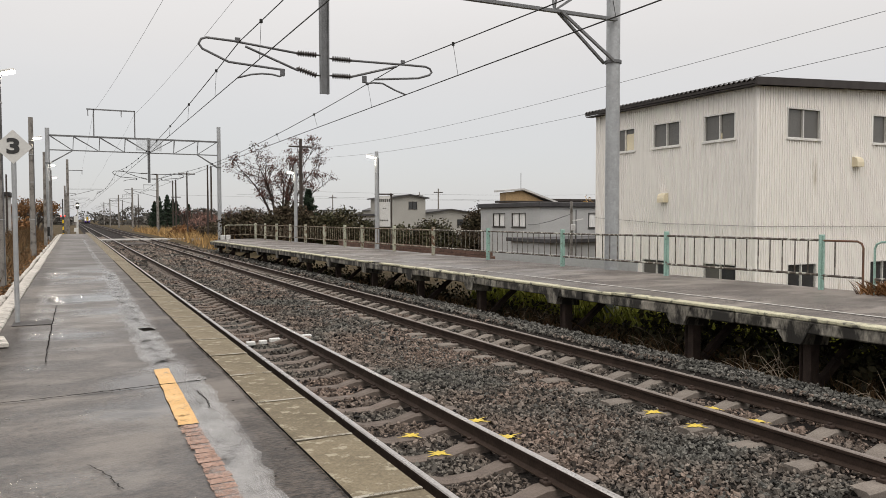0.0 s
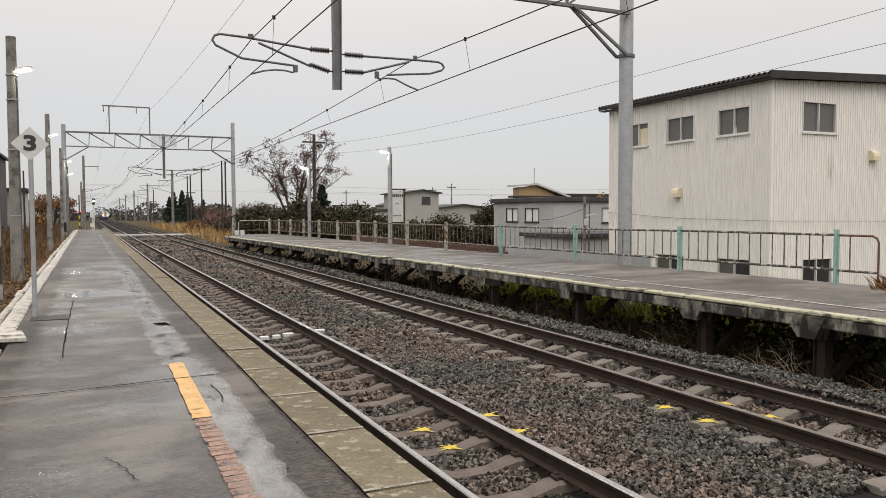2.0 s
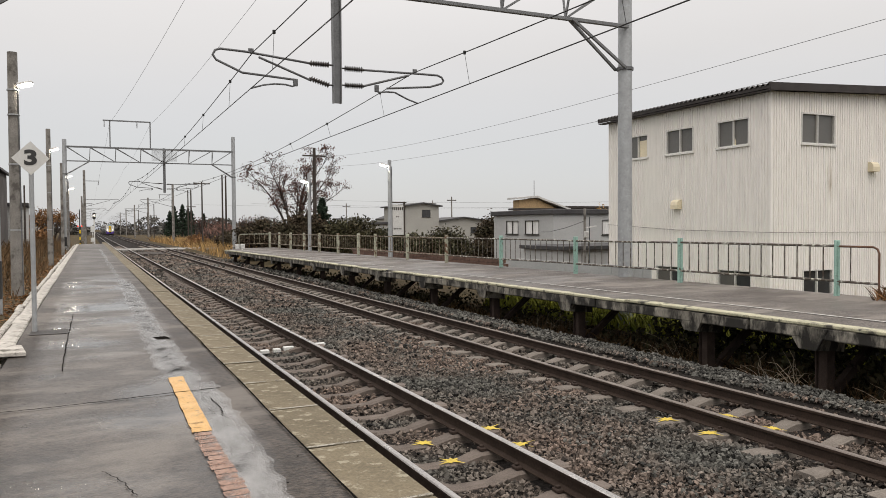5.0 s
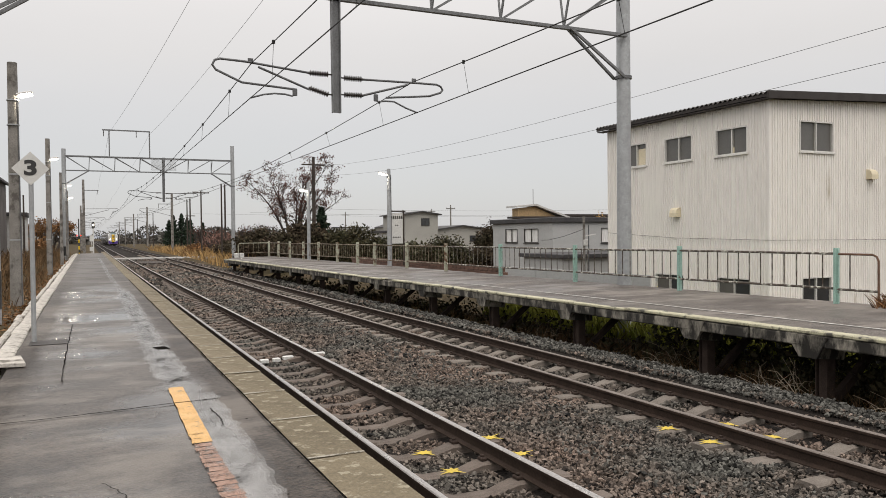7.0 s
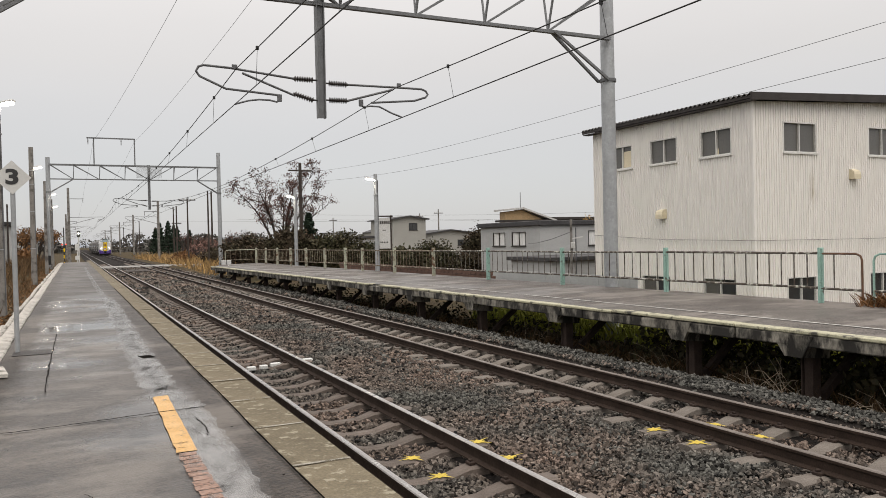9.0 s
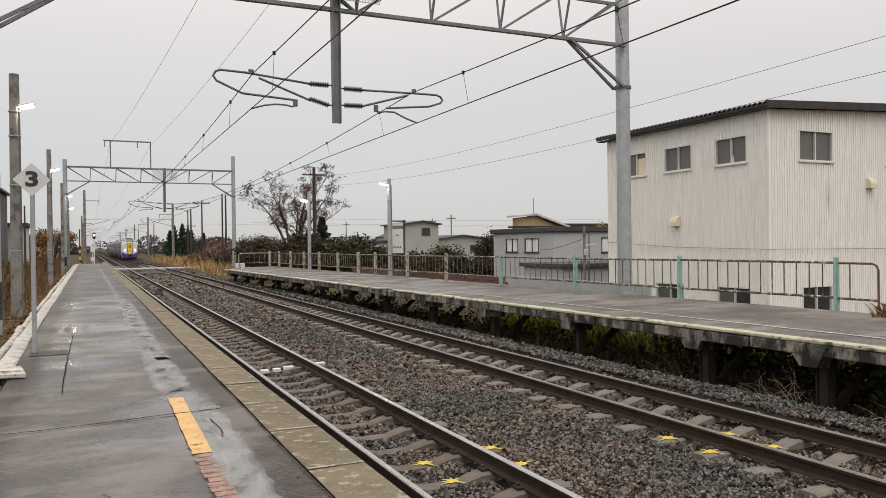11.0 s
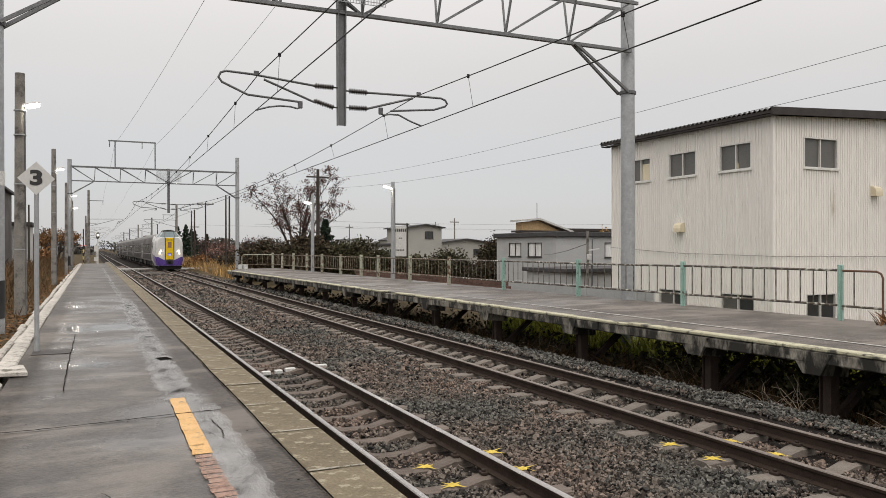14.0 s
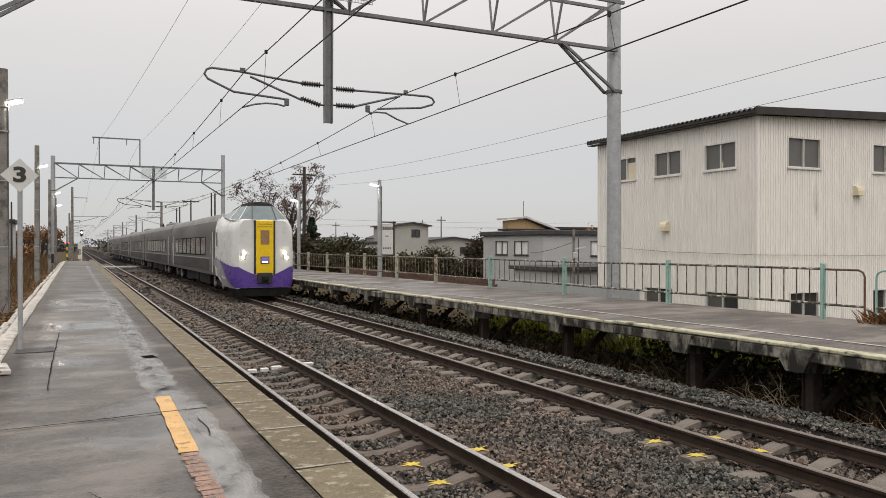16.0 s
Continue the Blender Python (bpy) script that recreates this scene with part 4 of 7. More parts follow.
def build_gantry(y, xl, xr, zb, zt, mast_x, top_pole, near):
    th = thing("catenary_gantry", "grey steel catenary gantry spanning both tracks" + (" with two insulated arms" if near else " carrying a feeder frame"), "gantry")
    for x, zg in ((xl, 0.45), (xr, -0.8)):
        r = 0.20 if near else 0.17
        bx, by = (0.20, 0.25) if near and x == xr else (0, 0)
        s = Shape().tube((x + bx, y + by, zg), (x + bx, y + by, top_pole if x == xl or near else top_pole + 0.7), r, r * 0.92, seg=20)
        part("pole", s, M_STEEL, th, "round galvanized steel pole", smooth=True)
        s = Shape().tube((x + bx, y + by, 6.38), (x + bx, y + by, 6.46), r + 0.03, seg=20)
        part("pole_clamp", s, M_DARKSTEEL, th, smooth=True)
        dr = 1 if x < mast_x else -1
        for o in (-0.16, 0.16):
            part("knee_brace", Shape().bar((x + bx + dr * 0.15, y + by + o * 1.3, 6.42), (x + dr * 1.75, y + o * 0.4, zb), 0.06, 0.07), M_TRUSS, th)
    part("pole_band", Shape().tube((xl, y, 0.83), (xl, y, 1.55), 0.206 if near else 0.176, seg=20), M_BLACK, th, "black painted band", smooth=True)
    if near:
        part("number_band", Shape().tube((xl, y, 3.35), (xl, y, 3.62), 0.207, seg=20), M_WHITE, th, "white painted number band", smooth=True)
    step = 1.85
    nodes = []
    x = xl + 1.75
    m = max(3, int(round((xr - xl - 3.5) / step)))
    nodes = [xl + 1.75 + (xr - xl - 3.5) * k / m for k in range(m + 1)]
    if near:
        nodes = [8.15 - 1.89 * k for k in range(6, -1, -1)]
    truss(th, xl + 0.1, xr + (0.1 if near else -0.1), y, zb, zt, mast_x, nodes)
    for o in (-0.3, 0.3):
        part("web_bar", Shape().bar((nodes[0], y, zb), (xl + 0.12, y + o, zt), 0.05, 0.05), M_TRUSS, th)
        part("web_bar", Shape().bar((nodes[-1], y, zb), (xr - 0.12, y + o, zt), 0.05, 0.05), M_TRUSS, th)
    hanging_mast(th, mast_x, y, 4.94 if near else 5.05, zt + 0.1)
    net(th, mast_x - 0.95, mast_x + 0.95, y - 0.34, zb + 0.15, zt - 0.05)
    arm_set(th, mast_x, -1, y, not near)
    arm_set(th, mast_x, 1, y, not near)
    s = Shape()
    for x in (-1.5, 1.48):
        s.box(x - 0.045, x + 0.045, y - 0.045, y + 0.045, zt, zt + 2.15)
    s.box(-2.0, 1.52, y - 0.045, y + 0.045, zt + 2.10, zt + 2.20)
    part("feeder_frame", s, M_TRUSS, th)
    for x in (-1.9, 0.5):
        s = Shape()
        insulator(s, (x, y, zt + 1.65), (x, y, zt + 2.12), 5, 0.05)
        part("insulator", s, M_INSUL, th)


def wire(name, label, pts, r, group="overhead wires"):
    s = Shape().path(pts, r, 5)
    tagged(part(name, s, M_WIRE), label, "wire", group)


def build_wires():
    sup = [-33.4, GY, 65.6, 115, 165, 215, 265, 315, 365]
    for cx, mx in ((0.06, 0.10), (3.96, 3.85)):
        th = thing("overhead_line", "black contact wire hung from a sagging carrier wire", "wire", group="overhead lines")
        carrier = []
        for a, b in zip(sup, sup[1:]):
            n = 14 if a < 100 else 8
            zc = 5.15 if cx < 1 else 5.06
            for k in range(n):
                t0, t1 = k / n, (k + 1) / n
                sag = lambda t: 5.91 - (0.28 if a < 0 else 0.53) * 4 * t * (1 - t) if cx < 1 else 5.77 - (0.42 if a < 0 else 0.60) * 4 * t * (1 - t)
                y0, y1 = a + (b - a) * t0, a + (b - a) * t1
                carrier.append((mx, y0, sag(t0)))
            if a < 120:
                for k in range(10):
                    y = a + (b - a) * ((k + 0.58 if cx < 1 else k + 0.46) / 10)
                    t = (y - a) / (b - a)
                    d = Shape().tube((mx, y, sag(t)), (cx, y, zc), 0.0045, seg=4, caps=False).tube((mx, y, sag(t) - 0.035), (mx, y, sag(t) + 0.035), 0.032, seg=6)
                    part("dropper", d, M_WIRE, th)
        part("contact_wire", Shape().tube((cx, sup[0], zc), (cx, sup[-1], zc), 0.011, seg=6), M_WIRE, th)
        part("carrier_wire", Shape().path(carrier, 0.011, 6), M_WIRE, th)
    for xa, xb in ((0.55, -1.53), (2.62, 1.45)):
        pts = []
        for a, b in zip(sup, sup[1:]):
            for k in range(8):
                t = k / 8
                y = a + (b - a) * t
                x = xa + (xb - xa) * (y - GY) / 49 if y < 65.6 else xb
                pts.append((x, y, 10.45 - 0.35 * 4 * t * (1 - t)))
        wire("feeder_wire", "thin grey feeder wire high over the tracks", pts, 0.007)



build_ground()
build_bed()
build_tracks()
build_platform_one()
build_platform_two()
build_fence()
build_gantry(GY, -4.88, 10.07, 7.51, 8.72, 1.98, 9.15, True)
build_gantry(65.6, -4.75, 8.0, 7.44, 8.55, 2.5, 9.1, False)
build_wires()


# ---------------------------------------------------------------- buildings
def wall_holes(s, u0, u1, z0, z1, holes, at):
    """A wall face cut round rectangular holes; at(u, z) gives the place."""
    us = sorted({u0, u1, *[h[0] for h in holes], *[h[1] for h in holes]})
    zs = sorted({z0, z1, *[h[2] for h in holes], *[h[3] for h in holes]})
    for a, b in zip(us, us[1:]):
        for c, d in zip(zs, zs[1:]):
            if any(h[0] <= (a + b) / 2 <= h[1] and h[2] <= (c + d) / 2 <= h[3] for h in holes):
                continue
            s.add([at(a, c), at(b, c), at(b, d), at(a, d)], [(0, 1, 2, 3)])


def window(th, plane, p, u0, u1, z0, z1, glass, frame_mat, out=1, split=2, depth=0.09, sill=True):
    """A sliding window in a wall: frame, panes set back, sill. plane 'x' or 'y'; p: the wall's place; out: +1 or -1, the way out."""
    P = lambda u, o, z: (p + out * o, u, z) if plane == "x" else (u, p + out * o, z)
    def bx(s, ua, ub, oa, ob, za, zb):
        q, r = P(ua, oa, za), P(ub, ob, zb)
        s.box(min(q[0], r[0]), max(q[0], r[0]), min(q[1], r[1]), max(q[1], r[1]), za, zb)
    w = part("window_frame", Shape(), frame_mat, th)
    s = Shape(); t = 0.036
    bx(s, u0, u1, -depth, 0.025, z1 - t, z1); bx(s, u0, u1, -depth, 0.025, z0, z0 + t)
    bx(s, u0, u0 + t, -depth, 0.024, z0 + t, z1 - t); bx(s, u1 - t, u1, -depth, 0.024, z0 + t, z1 - t)
    for k in range(1, split):
        u = u0 + (u1 - u0) * k / split
        bx(s, u - t / 2, u + t / 2, -depth, 0.0, z0 + t, z1 - t)
    w.data = s.mesh("window_frame", frame_mat)
    for k in range(split):
        a, b = u0 + (u1 - u0) * k / split + t / 2, u0 + (u1 - u0) * (k + 1) / split - t / 2
        g = Shape(); bx(g, a, b, -depth + 0.01, -depth + 0.022 + 0.015 * (k % 2), z0 + t, z1 - t)
        part("pane", g, glass[k % len(glass)], w)
    if sill:
        g = Shape(); bx(g, u0 - 0.04, u1 + 0.04, -0.02, 0.07, z0 - 0.05, z0)
        part("window_sill", g, frame_mat, th)


def build_warehouse():
    """Tall sheet-metal building: a long face beside the line and a short face across it."""
    X, Y, Y2, X2 = 15.0, 16.12, 23.75, 27.0
    zt, zb = 6.02, -0.8
    th = thing("sheet_metal_building", "tall cream corrugated sheet-metal building with small upper windows", "building")
    pitch = 0.105
    up = [(16.92, 18.20), (19.25, 20.55), (21.50, 22.60)]
    low = [(16.80, 18.15), (19.65, 21.05)]
    def face(name, u0, u1, holes, at, zc):
        s = Shape()
        cuts = sorted({h[0] for h in holes} | {h[1] for h in holes})
        u = u0
        us = [u0]
        while u < u1:
            for f in (0.06, 0.12, 0.52, 0.58):
                us.append(min(u1, u + f * pitch))
            u += pitch
        us = sorted(set(us + cuts + [u1]))
        prof = lambda u: 0.028 * max(0, min(1, min(((u - u0) / pitch % 1 - 0.06) / 0.06, (0.58 - (u - u0) / pitch % 1) / 0.06)))
        for a, b in zip(us, us[1:]):
            if b - a < 1e-5:
                continue
            mid = (a + b) / 2
            zs = [zb, *sum([[h[2], h[3]] for h in sorted(holes, key=lambda h: h[2]) if h[0] < mid < h[1]], []), None]
            for i in range(0, len(zs), 2):
                za, zc1 = zs[i], zs[i + 1]
                ta, tb = (zc(a), zc(b)) if zc1 is None else (zc1, zc1)
                s.add([at(a, prof(a + 1e-6), za), at(b, prof(b - 1e-6), za), at(b, prof(b - 1e-6), tb), at(a, prof(a + 1e-6), ta)], [(0, 1, 2, 3)])
        return part(name, s, M_SIDING, th)
    hol = [(a, b, 4.55, 5.38) for a, b in up] + [(a, b, -0.35, 0.72) for a, b in low]
    face("wall", Y, Y2, hol, lambda u, o, z: (X - o, u, z), lambda u: zt)
    hol2 = [(16.25, 17.72, 4.55, 5.48), (20.2, 21.65, 4.55, 5.48), (16.35, 17.65, -0.1, 0.74), (20.2, 21.6, -0.1, 0.74)]
    face("wall", X, X2, hol2, lambda u, o, z: (u, Y - o, z), lambda u: zt + 0.045 * (u - X))
    s = Shape().box(X + 0.25, X2 - 0.05, Y + 0.25, Y2 - 0.05, zb, zt - 0.05)
    s.box(X2 - 0.05, X2, Y, Y2, zb, zt + 0.5).box(X, X2, Y2 - 0.05, Y2, zb, zt)
    part("inner_wall", s, M_BROWNGREY, th)
    part("corner_trim", Shape().box(X - 0.045, X + 0.02, Y - 0.045, Y + 0.02, zb, zt), M_SIDING, th)
    # roof: corrugated sheet running down to the long face, with fascia
    s = Shape()
    n = 84
    for k in range(n):
        a, b = Y - 0.28 + (Y2 - Y + 0.6) * k / n, Y - 0.28 + (Y2 - Y + 0.6) * (k + 1) / n
        h = lambda j: 0.075 if j % 2 else 0.0
        for x0, x1 in ((X - 0.32, X2 + 0.3),):
            z = lambda x: zt + 0.14 + 0.045 * (x - X)
            s.add([(x0, a, z(x0) + h(k)), (x0, b, z(x0) + h(k + 1)), (x1, b, z(x1) + h(k + 1)), (x1, a, z(x1) + h(k)),
                   (x0, a, z(x0) - 0.02 + h(k)), (x0, b, z(x0) - 0.02 + h(k + 1))], [(3, 2, 1, 0), (0, 1, 5, 4)])
    part("roof", s, M_ROOF, th, "dark brown corrugated roof")
    s = Shape().box(X - 0.30, X - 0.24, Y - 0.26, Y2 + 0.3, zt + 0.04, zt + 0.13)
    part("fascia", s, M_ROOF, th)
    s = Shape().add([(X - 0.34, Y - 0.30, zt - 0.02), (X2 + 0.3, Y - 0.30, zt - 0.02 + 0.045 * 12), (X2 + 0.3, Y - 0.30, zt + 0.24 + 0.045 * 12), (X - 0.34, Y - 0.30, zt + 0.20),
                     (X - 0.34, Y - 0.22, zt - 0.02), (X2 + 0.3, Y - 0.22, zt - 0.02 + 0.045 * 12), (X2 + 0.3, Y - 0.22, zt + 0.24 + 0.045 * 12), (X - 0.34, Y - 0.22, zt + 0.20)],
                    [(0, 1, 2, 3), (7, 6, 5, 4), (0, 4, 5, 1), (3, 2, 6, 7), (0, 3, 7, 4), (1, 5, 6, 2)])
    part("verge_board", s, M_ROOF, th)
    part("soffit", Shape().box(X - 0.28, X, Y - 0.2, Y2 + 0.28, zt - 0.01, zt + 0.02), M_ROOF, th)
    for a, b in up:
        window(th, "x", X, a, b, 4.55, 5.38, [M_BROWNGREY, M_BROWNGREY], M_ALU, -1)
    for a, b in low:
        window(th, "x", X, a, b, -0.35, 0.72, [M_GLASS, M_BROWNGREY], M_ALU, -1)
    for a, b, c, d in hol2:
        window(th, "y", Y, a, b, c, d, [M_BROWNGREY if c > 2 else M_GLASS], M_ALU, -1)
    # round-nosed vent hoods
    def hood(m):
        s = Shape()
        prof = [(0, -0.16), (0.22, -0.16), (0.22, -0.02), (0.19, 0.08), (0.12, 0.14), (0, 0.16)]
        s.extrude(prof, -0.16, 0.16, tm=m)
        fix_normals(part("vent_hood", s, M_CREAM, th, "cream vent hood"))
    hood(Matrix.Translation((X, 19.95, 2.83)) @ pose(0, 0, 0, 0, 0, 180))
    hood(Matrix.Translation((19.38, Y, 3.93)) @ pose(0, 0, 0, 0, 0, -90))
    s = Shape().path([(X - 0.05, Y2, 2.16), (X - 0.05, 20, 1.96), (X - 0.05, Y - 0.05, 1.89), (20, Y - 0.06, 1.85), (X2, Y - 0.06, 1.88)], 0.007, 5)
    part("cable", s, M_POLE, th)
    # added cream panels in front of panes; the yellowish lit look is their colour
    part("inner_board", Shape().box(X + 0.056, X + 0.064, 21.56, 22.02, 4.60, 5.18), M_CREAM, th, "cream panel over the pane, standing for its yellowish lit look")
    part("inner_board", Shape().box(X + 0.056, X + 0.064, 17.50, 18.14, 4.60, 4.78), M_CREAM, th, "cream panel over the pane, standing for its yellowish lit look")


# ---------------------------------------------------------------- train
M_TWHITE = mat("white_train_paint", (0.66, 0.66, 0.65), (0.58, 0.58, 0.57), 0.3, scale=1.5, bump=0.0, objvar=0.001, stain=(0.50, 0.49, 0.47), stain_amount=0.1, stain_scale=0.8, grain=(0.97, 1.02))
M_TSILVER = mat("brushed_stainless_side", (0.150, 0.140, 0.134), (0.118, 0.110, 0.105), 0.6, 0.0, spec=0.08, scale=1.2, bump=0.02, objvar=0.001, stretch=(1, 0.15, 1))
M_TPURPLE = mat("purple_train_paint", (0.095, 0.048, 0.27), (0.08, 0.04, 0.23), 0.3, bump=0)
M_TYELLOW = mat("yellow_train_paint", (0.82, 0.55, 0.01), (0.74, 0.49, 0.01), 0.3, bump=0)
# pale pane tone: the grazing sky reflection is put into the glass colour
M_TGLASS = mat("train_window_glass", (0.34, 0.34, 0.325), (0.10, 0.10, 0.095), 0.08, scale=0.9, rvar=0.02, bump=0)
M_TSCREEN = mat("cab_glass", (0.16, 0.21, 0.22), (0.12, 0.16, 0.17), 0.08, rvar=0.02, bump=0)
M_TROOF = mat("grey_train_roof", (0.22, 0.218, 0.21), (0.16, 0.158, 0.152), 0.6, scale=2, bump=0.05, objvar=0.001)
M_TUNDER = mat("dirty_underframe", (0.022, 0.020, 0.019), (0.014, 0.013, 0.012), 0.9, spec=0.15, bump=0.2, objvar=0.001)
M_TLIGHT = mat("lit_headlight", (0.9, 0.88, 0.8), None, 0.2, bump=0, emit=(1.0, 0.90, 0.62), power=13.0)
M_TSIGN = mat("lit_sign_panel", (0.16, 0.13, 0.45), None, 0.3, bump=0, emit=(0.30, 0.26, 0.7), power=0.25)
M_TLIGHT2 = mat("lit_white_bar", (0.9, 0.9, 0.9), None, 0.3, bump=0, emit=(0.9, 0.85, 1.0), power=1.0)
M_TLOWER = mat("dark_grey_lower_side", (0.080, 0.075, 0.072), (0.062, 0.058, 0.056), 0.7, 0.0, spec=0.06, scale=1.2, bump=0.02, objvar=0.001, stretch=(1, 0.15, 1))
M_TSKIRT = mat("grey_nose_skirt", (0.30, 0.29, 0.29), (0.24, 0.235, 0.23), 0.5, scale=1.2, bump=0.02, objvar=0.001)
M_TBAND = mat("dark_window_band", (0.018, 0.016, 0.015), (0.014, 0.013, 0.012), 0.8, spec=0.05, bump=0, objvar=0.001)
M_TDOORWIN = mat("door_window", (0.30, 0.17, 0.08), (0.24, 0.14, 0.07), 0.15, bump=0)


def section(w, zf, zt, r_top, k=7, tuck=0.10):
    """Half-widths and heights of a car body ring, from the skirt up to the roof, left to right."""
    pts = [(w - tuck, zf), (w, zf + 0.38), (w, 1.6), (w, 1.9), (w - 0.02, 2.7)]
    for j in range(1, k + 1):
        a = math.pi / 2 * j / k
        pts.append(((w - 0.02) - r_top * (1 - math.cos(a)) * ((w - 0.02) / r_top if j == k else 1), zt - r_top * (1 - math.sin(a)) * ((zt - 2.7) / r_top)))
    left = [(-x, z) for x, z in pts]
    return left + [(x, z) for x, z in reversed(pts)]


NOSE = ((0.0, 0.74), (0.05, 0.805), (0.12, 0.845), (0.25, 0.885), (0.45, 0.92), (0.9, 0.955), (2.0, 0.985), (3.6, 1.0), (30.0, 1.0))


def nose_width(y):
    for (a, wa), (b, wb) in zip(NOSE, NOSE[1:]):
        if y <= b:
            return wa + (wb - wa) * (y - a) / (b - a)
    return 1.0


def build_train():
    """A six-car express: the cab car leads with its high driving cab; front at y = 0, cars run to +y."""
    th = thing("train", "silver express train with white and purple nose and yellow door", "train")
    W, ZF, ZT = 1.40, 0.84, 3.62
    rings = []
    for y, zt, zf, tk in ((0.0, 3.22, 0.44, 0.10), (0.05, 3.25, 0.42, 0.10), (0.12, 3.27, 0.42, 0.10), (0.25, 3.25, 0.42, 0.10), (0.45, 3.25, 0.42, 0.10), (0.9, 3.26, 0.42, 0.10), (2.0, 3.30, 0.46, 0.10), (2.6, 3.38, 0.60, 0.08),
                          (3.2, 3.55, 0.80, 0.05), (3.6, 3.58, 0.84, 0.04), (4.2, 3.62, 0.84, 0.04), (21.0, 3.62, 0.84, 0.04)):
        rings.append([(x * nose_width(y), y, z) for x, z in section(W, zf, zt, 0.42, tuck=tk)])
    n = len(rings[0])
    s = Shape()
    s.v = [p for r in rings for p in r]
    for i in range(len(rings) - 1):
        for j in range(n - 1):
            a, b = i * n + j, i * n + j + 1
            s.f.append((a, b, b + n, a + n))
            z = (rings[i][j][2] + rings[i][j + 1][2]) / 2
            s.m.append(2 if z > 3.3 and i >= 7 else (1 if i >= 9 else 0))
    s.f.append(tuple(range(n))); s.m.append(0)
    s.f.append(tuple(range((len(rings) - 1) * n, len(rings) * n))[::-1]); s.m.append(1)
    body = part("nose_body", s, [M_TWHITE, M_TSILVER, M_TROOF], th, "white nose and silver body of the leading car", smooth=True)
    fix_normals(body)
    # raised driving cab with slanted panes
    def loft(profiles, mi=0):
        sh = Shape(); k = len(profiles[0])
        sh.v = [p for r in profiles for p in r]
        for i in range(len(profiles) - 1):
            for j in range(k):
                a, b = i * k + j, i * k + (j + 1) % k
                sh.f.append((a, b, b + k, a + k)); sh.m.append(mi)
        sh.f += [tuple(range(k))[::-1], tuple(range((len(profiles) - 1) * k, len(profiles) * k))]
        sh.m += [mi, mi]
        return sh
    base = [(-1.02, 0.14, 3.18), (-0.5, 0.0, 3.20), (0.5, 0.0, 3.20), (1.02, 0.14, 3.18), (1.20, 1.1, 3.25), (1.08, 3.6, 3.45), (-1.08, 3.6, 3.45), (-1.20, 1.1, 3.25)]
    mid = [(-0.58, 0.62, 3.80), (-0.40, 0.50, 3.82), (0.40, 0.50, 3.82), (0.58, 0.62, 3.80), (0.70, 1.4, 3.82), (0.74, 3.3, 3.66), (-0.74, 3.3, 3.66), (-0.70, 1.4, 3.82)]
    cab = fix_normals(part("cab_windscreen", loft([base, mid]), M_TSCREEN, th, "slanted grey-green cab glass"))
    top = [(x * 0.80, y + 0.16, z + 0.13) for x, y, z in mid]
    peak = [(x * 0.50, y * 0.9 + 0.3, z + 0.18) for x, y, z in mid]
    fix_normals(part("cab_roof", loft([mid, top, peak]), M_TUNDER, cab, "black cab roof"))
    for k in (0, 1, 2, 3, 4, 7):
        p, q = Vector(base[k]), Vector(mid[k])
        part("screen_pillar", Shape().bar(p, q, 0.035, 0.035), M_DARKFRAME if k in (1, 2) else M_TWHITE, cab)
    part("screen_sill", Shape().path([base[k] for k in (7, 0, 1, 2, 3, 4)], 0.03, 6), M_TWHITE, cab, smooth=True)
    # door and black pillars
    part("front_door", Shape().box(-0.36, 0.36, -0.075, 0.05, 1.00, 3.20, 0.03), M_TYELLOW, th, "yellow gangway door")
    door = bpy.data.objects[[o.name for o in th.children if o.name.startswith("front_door")][0]]
    part("door_window", Shape().box(-0.18, 0.18, -0.086, -0.074, 2.22, 2.80, 0.004), M_TDOORWIN, door, "brown tinted window")
    part("sign_panel", Shape().box(-0.18, 0.18, -0.09, -0.074, 1.42, 1.72, 0.004), M_BLACK, door)
    part("sign_face", Shape().box(-0.15, 0.15, -0.097, -0.089, 1.45, 1.69), M_TSIGN, door, "lit violet train sign")
    part("sign_bar", Shape().box(-0.12, 0.12, -0.101, -0.0965, 1.46, 1.52), M_TLIGHT2, door, "white lit bar")
    for z0, z1 in ((2.93, 2.95), (3.04, 3.06)):
        part("seam", Shape().box(-0.31, 0.31, -0.08, -0.074, z0, z1), M_DARKFRAME, door)
    for x in (-0.40, 0.40):
        part("door_pillar", Shape().box(x - 0.035, x + 0.035, -0.05, 0.06, 1.0, 3.21, 0.01), M_BLACK, th)
    # swept purple band: round the front and rising along both sides
    s = Shape()
    ys = [3.9, 3.4, 2.9, 2.4, 2.0, 1.6, 1.2, 0.9, 0.65, 0.45, 0.25, 0.12, 0.05, 0.0]
    path = [(-1, y) for y in ys] + [(k / 6 - 1, None) for k in range(1, 12)] + [(1, y) for y in reversed(ys)]
    def smooth(t):
        t = max(0, min(1, t))
        return t * t * (3 - 2 * t)
    def width(y, z):
        zf = 0.42 if y < 2 else 0.42 + (0.42 * min(1, (y - 2) / 1.4))
        return nose_width(y) * (W - 0.10 * max(0, (zf + 0.38 - z) / 0.38))
    for k, (sx, y) in enumerate(path):
        if y is None:
            fx, yy = sx, 0.0
            hi, lo = 0.90 + 0.40 * abs(sx) ** 1.6, 0.45
        else:
            fx, yy = sx, y
            hi, lo = 1.30 + 0.32 * min(1, y / 3.2), 0.45 + 1.12 * smooth((y - 0.1) / 2.6)
        for j in range(5):
            z = lo + (hi - lo) * j / 4
            wx = width(yy, z)
            front = y is None or y < 0.04
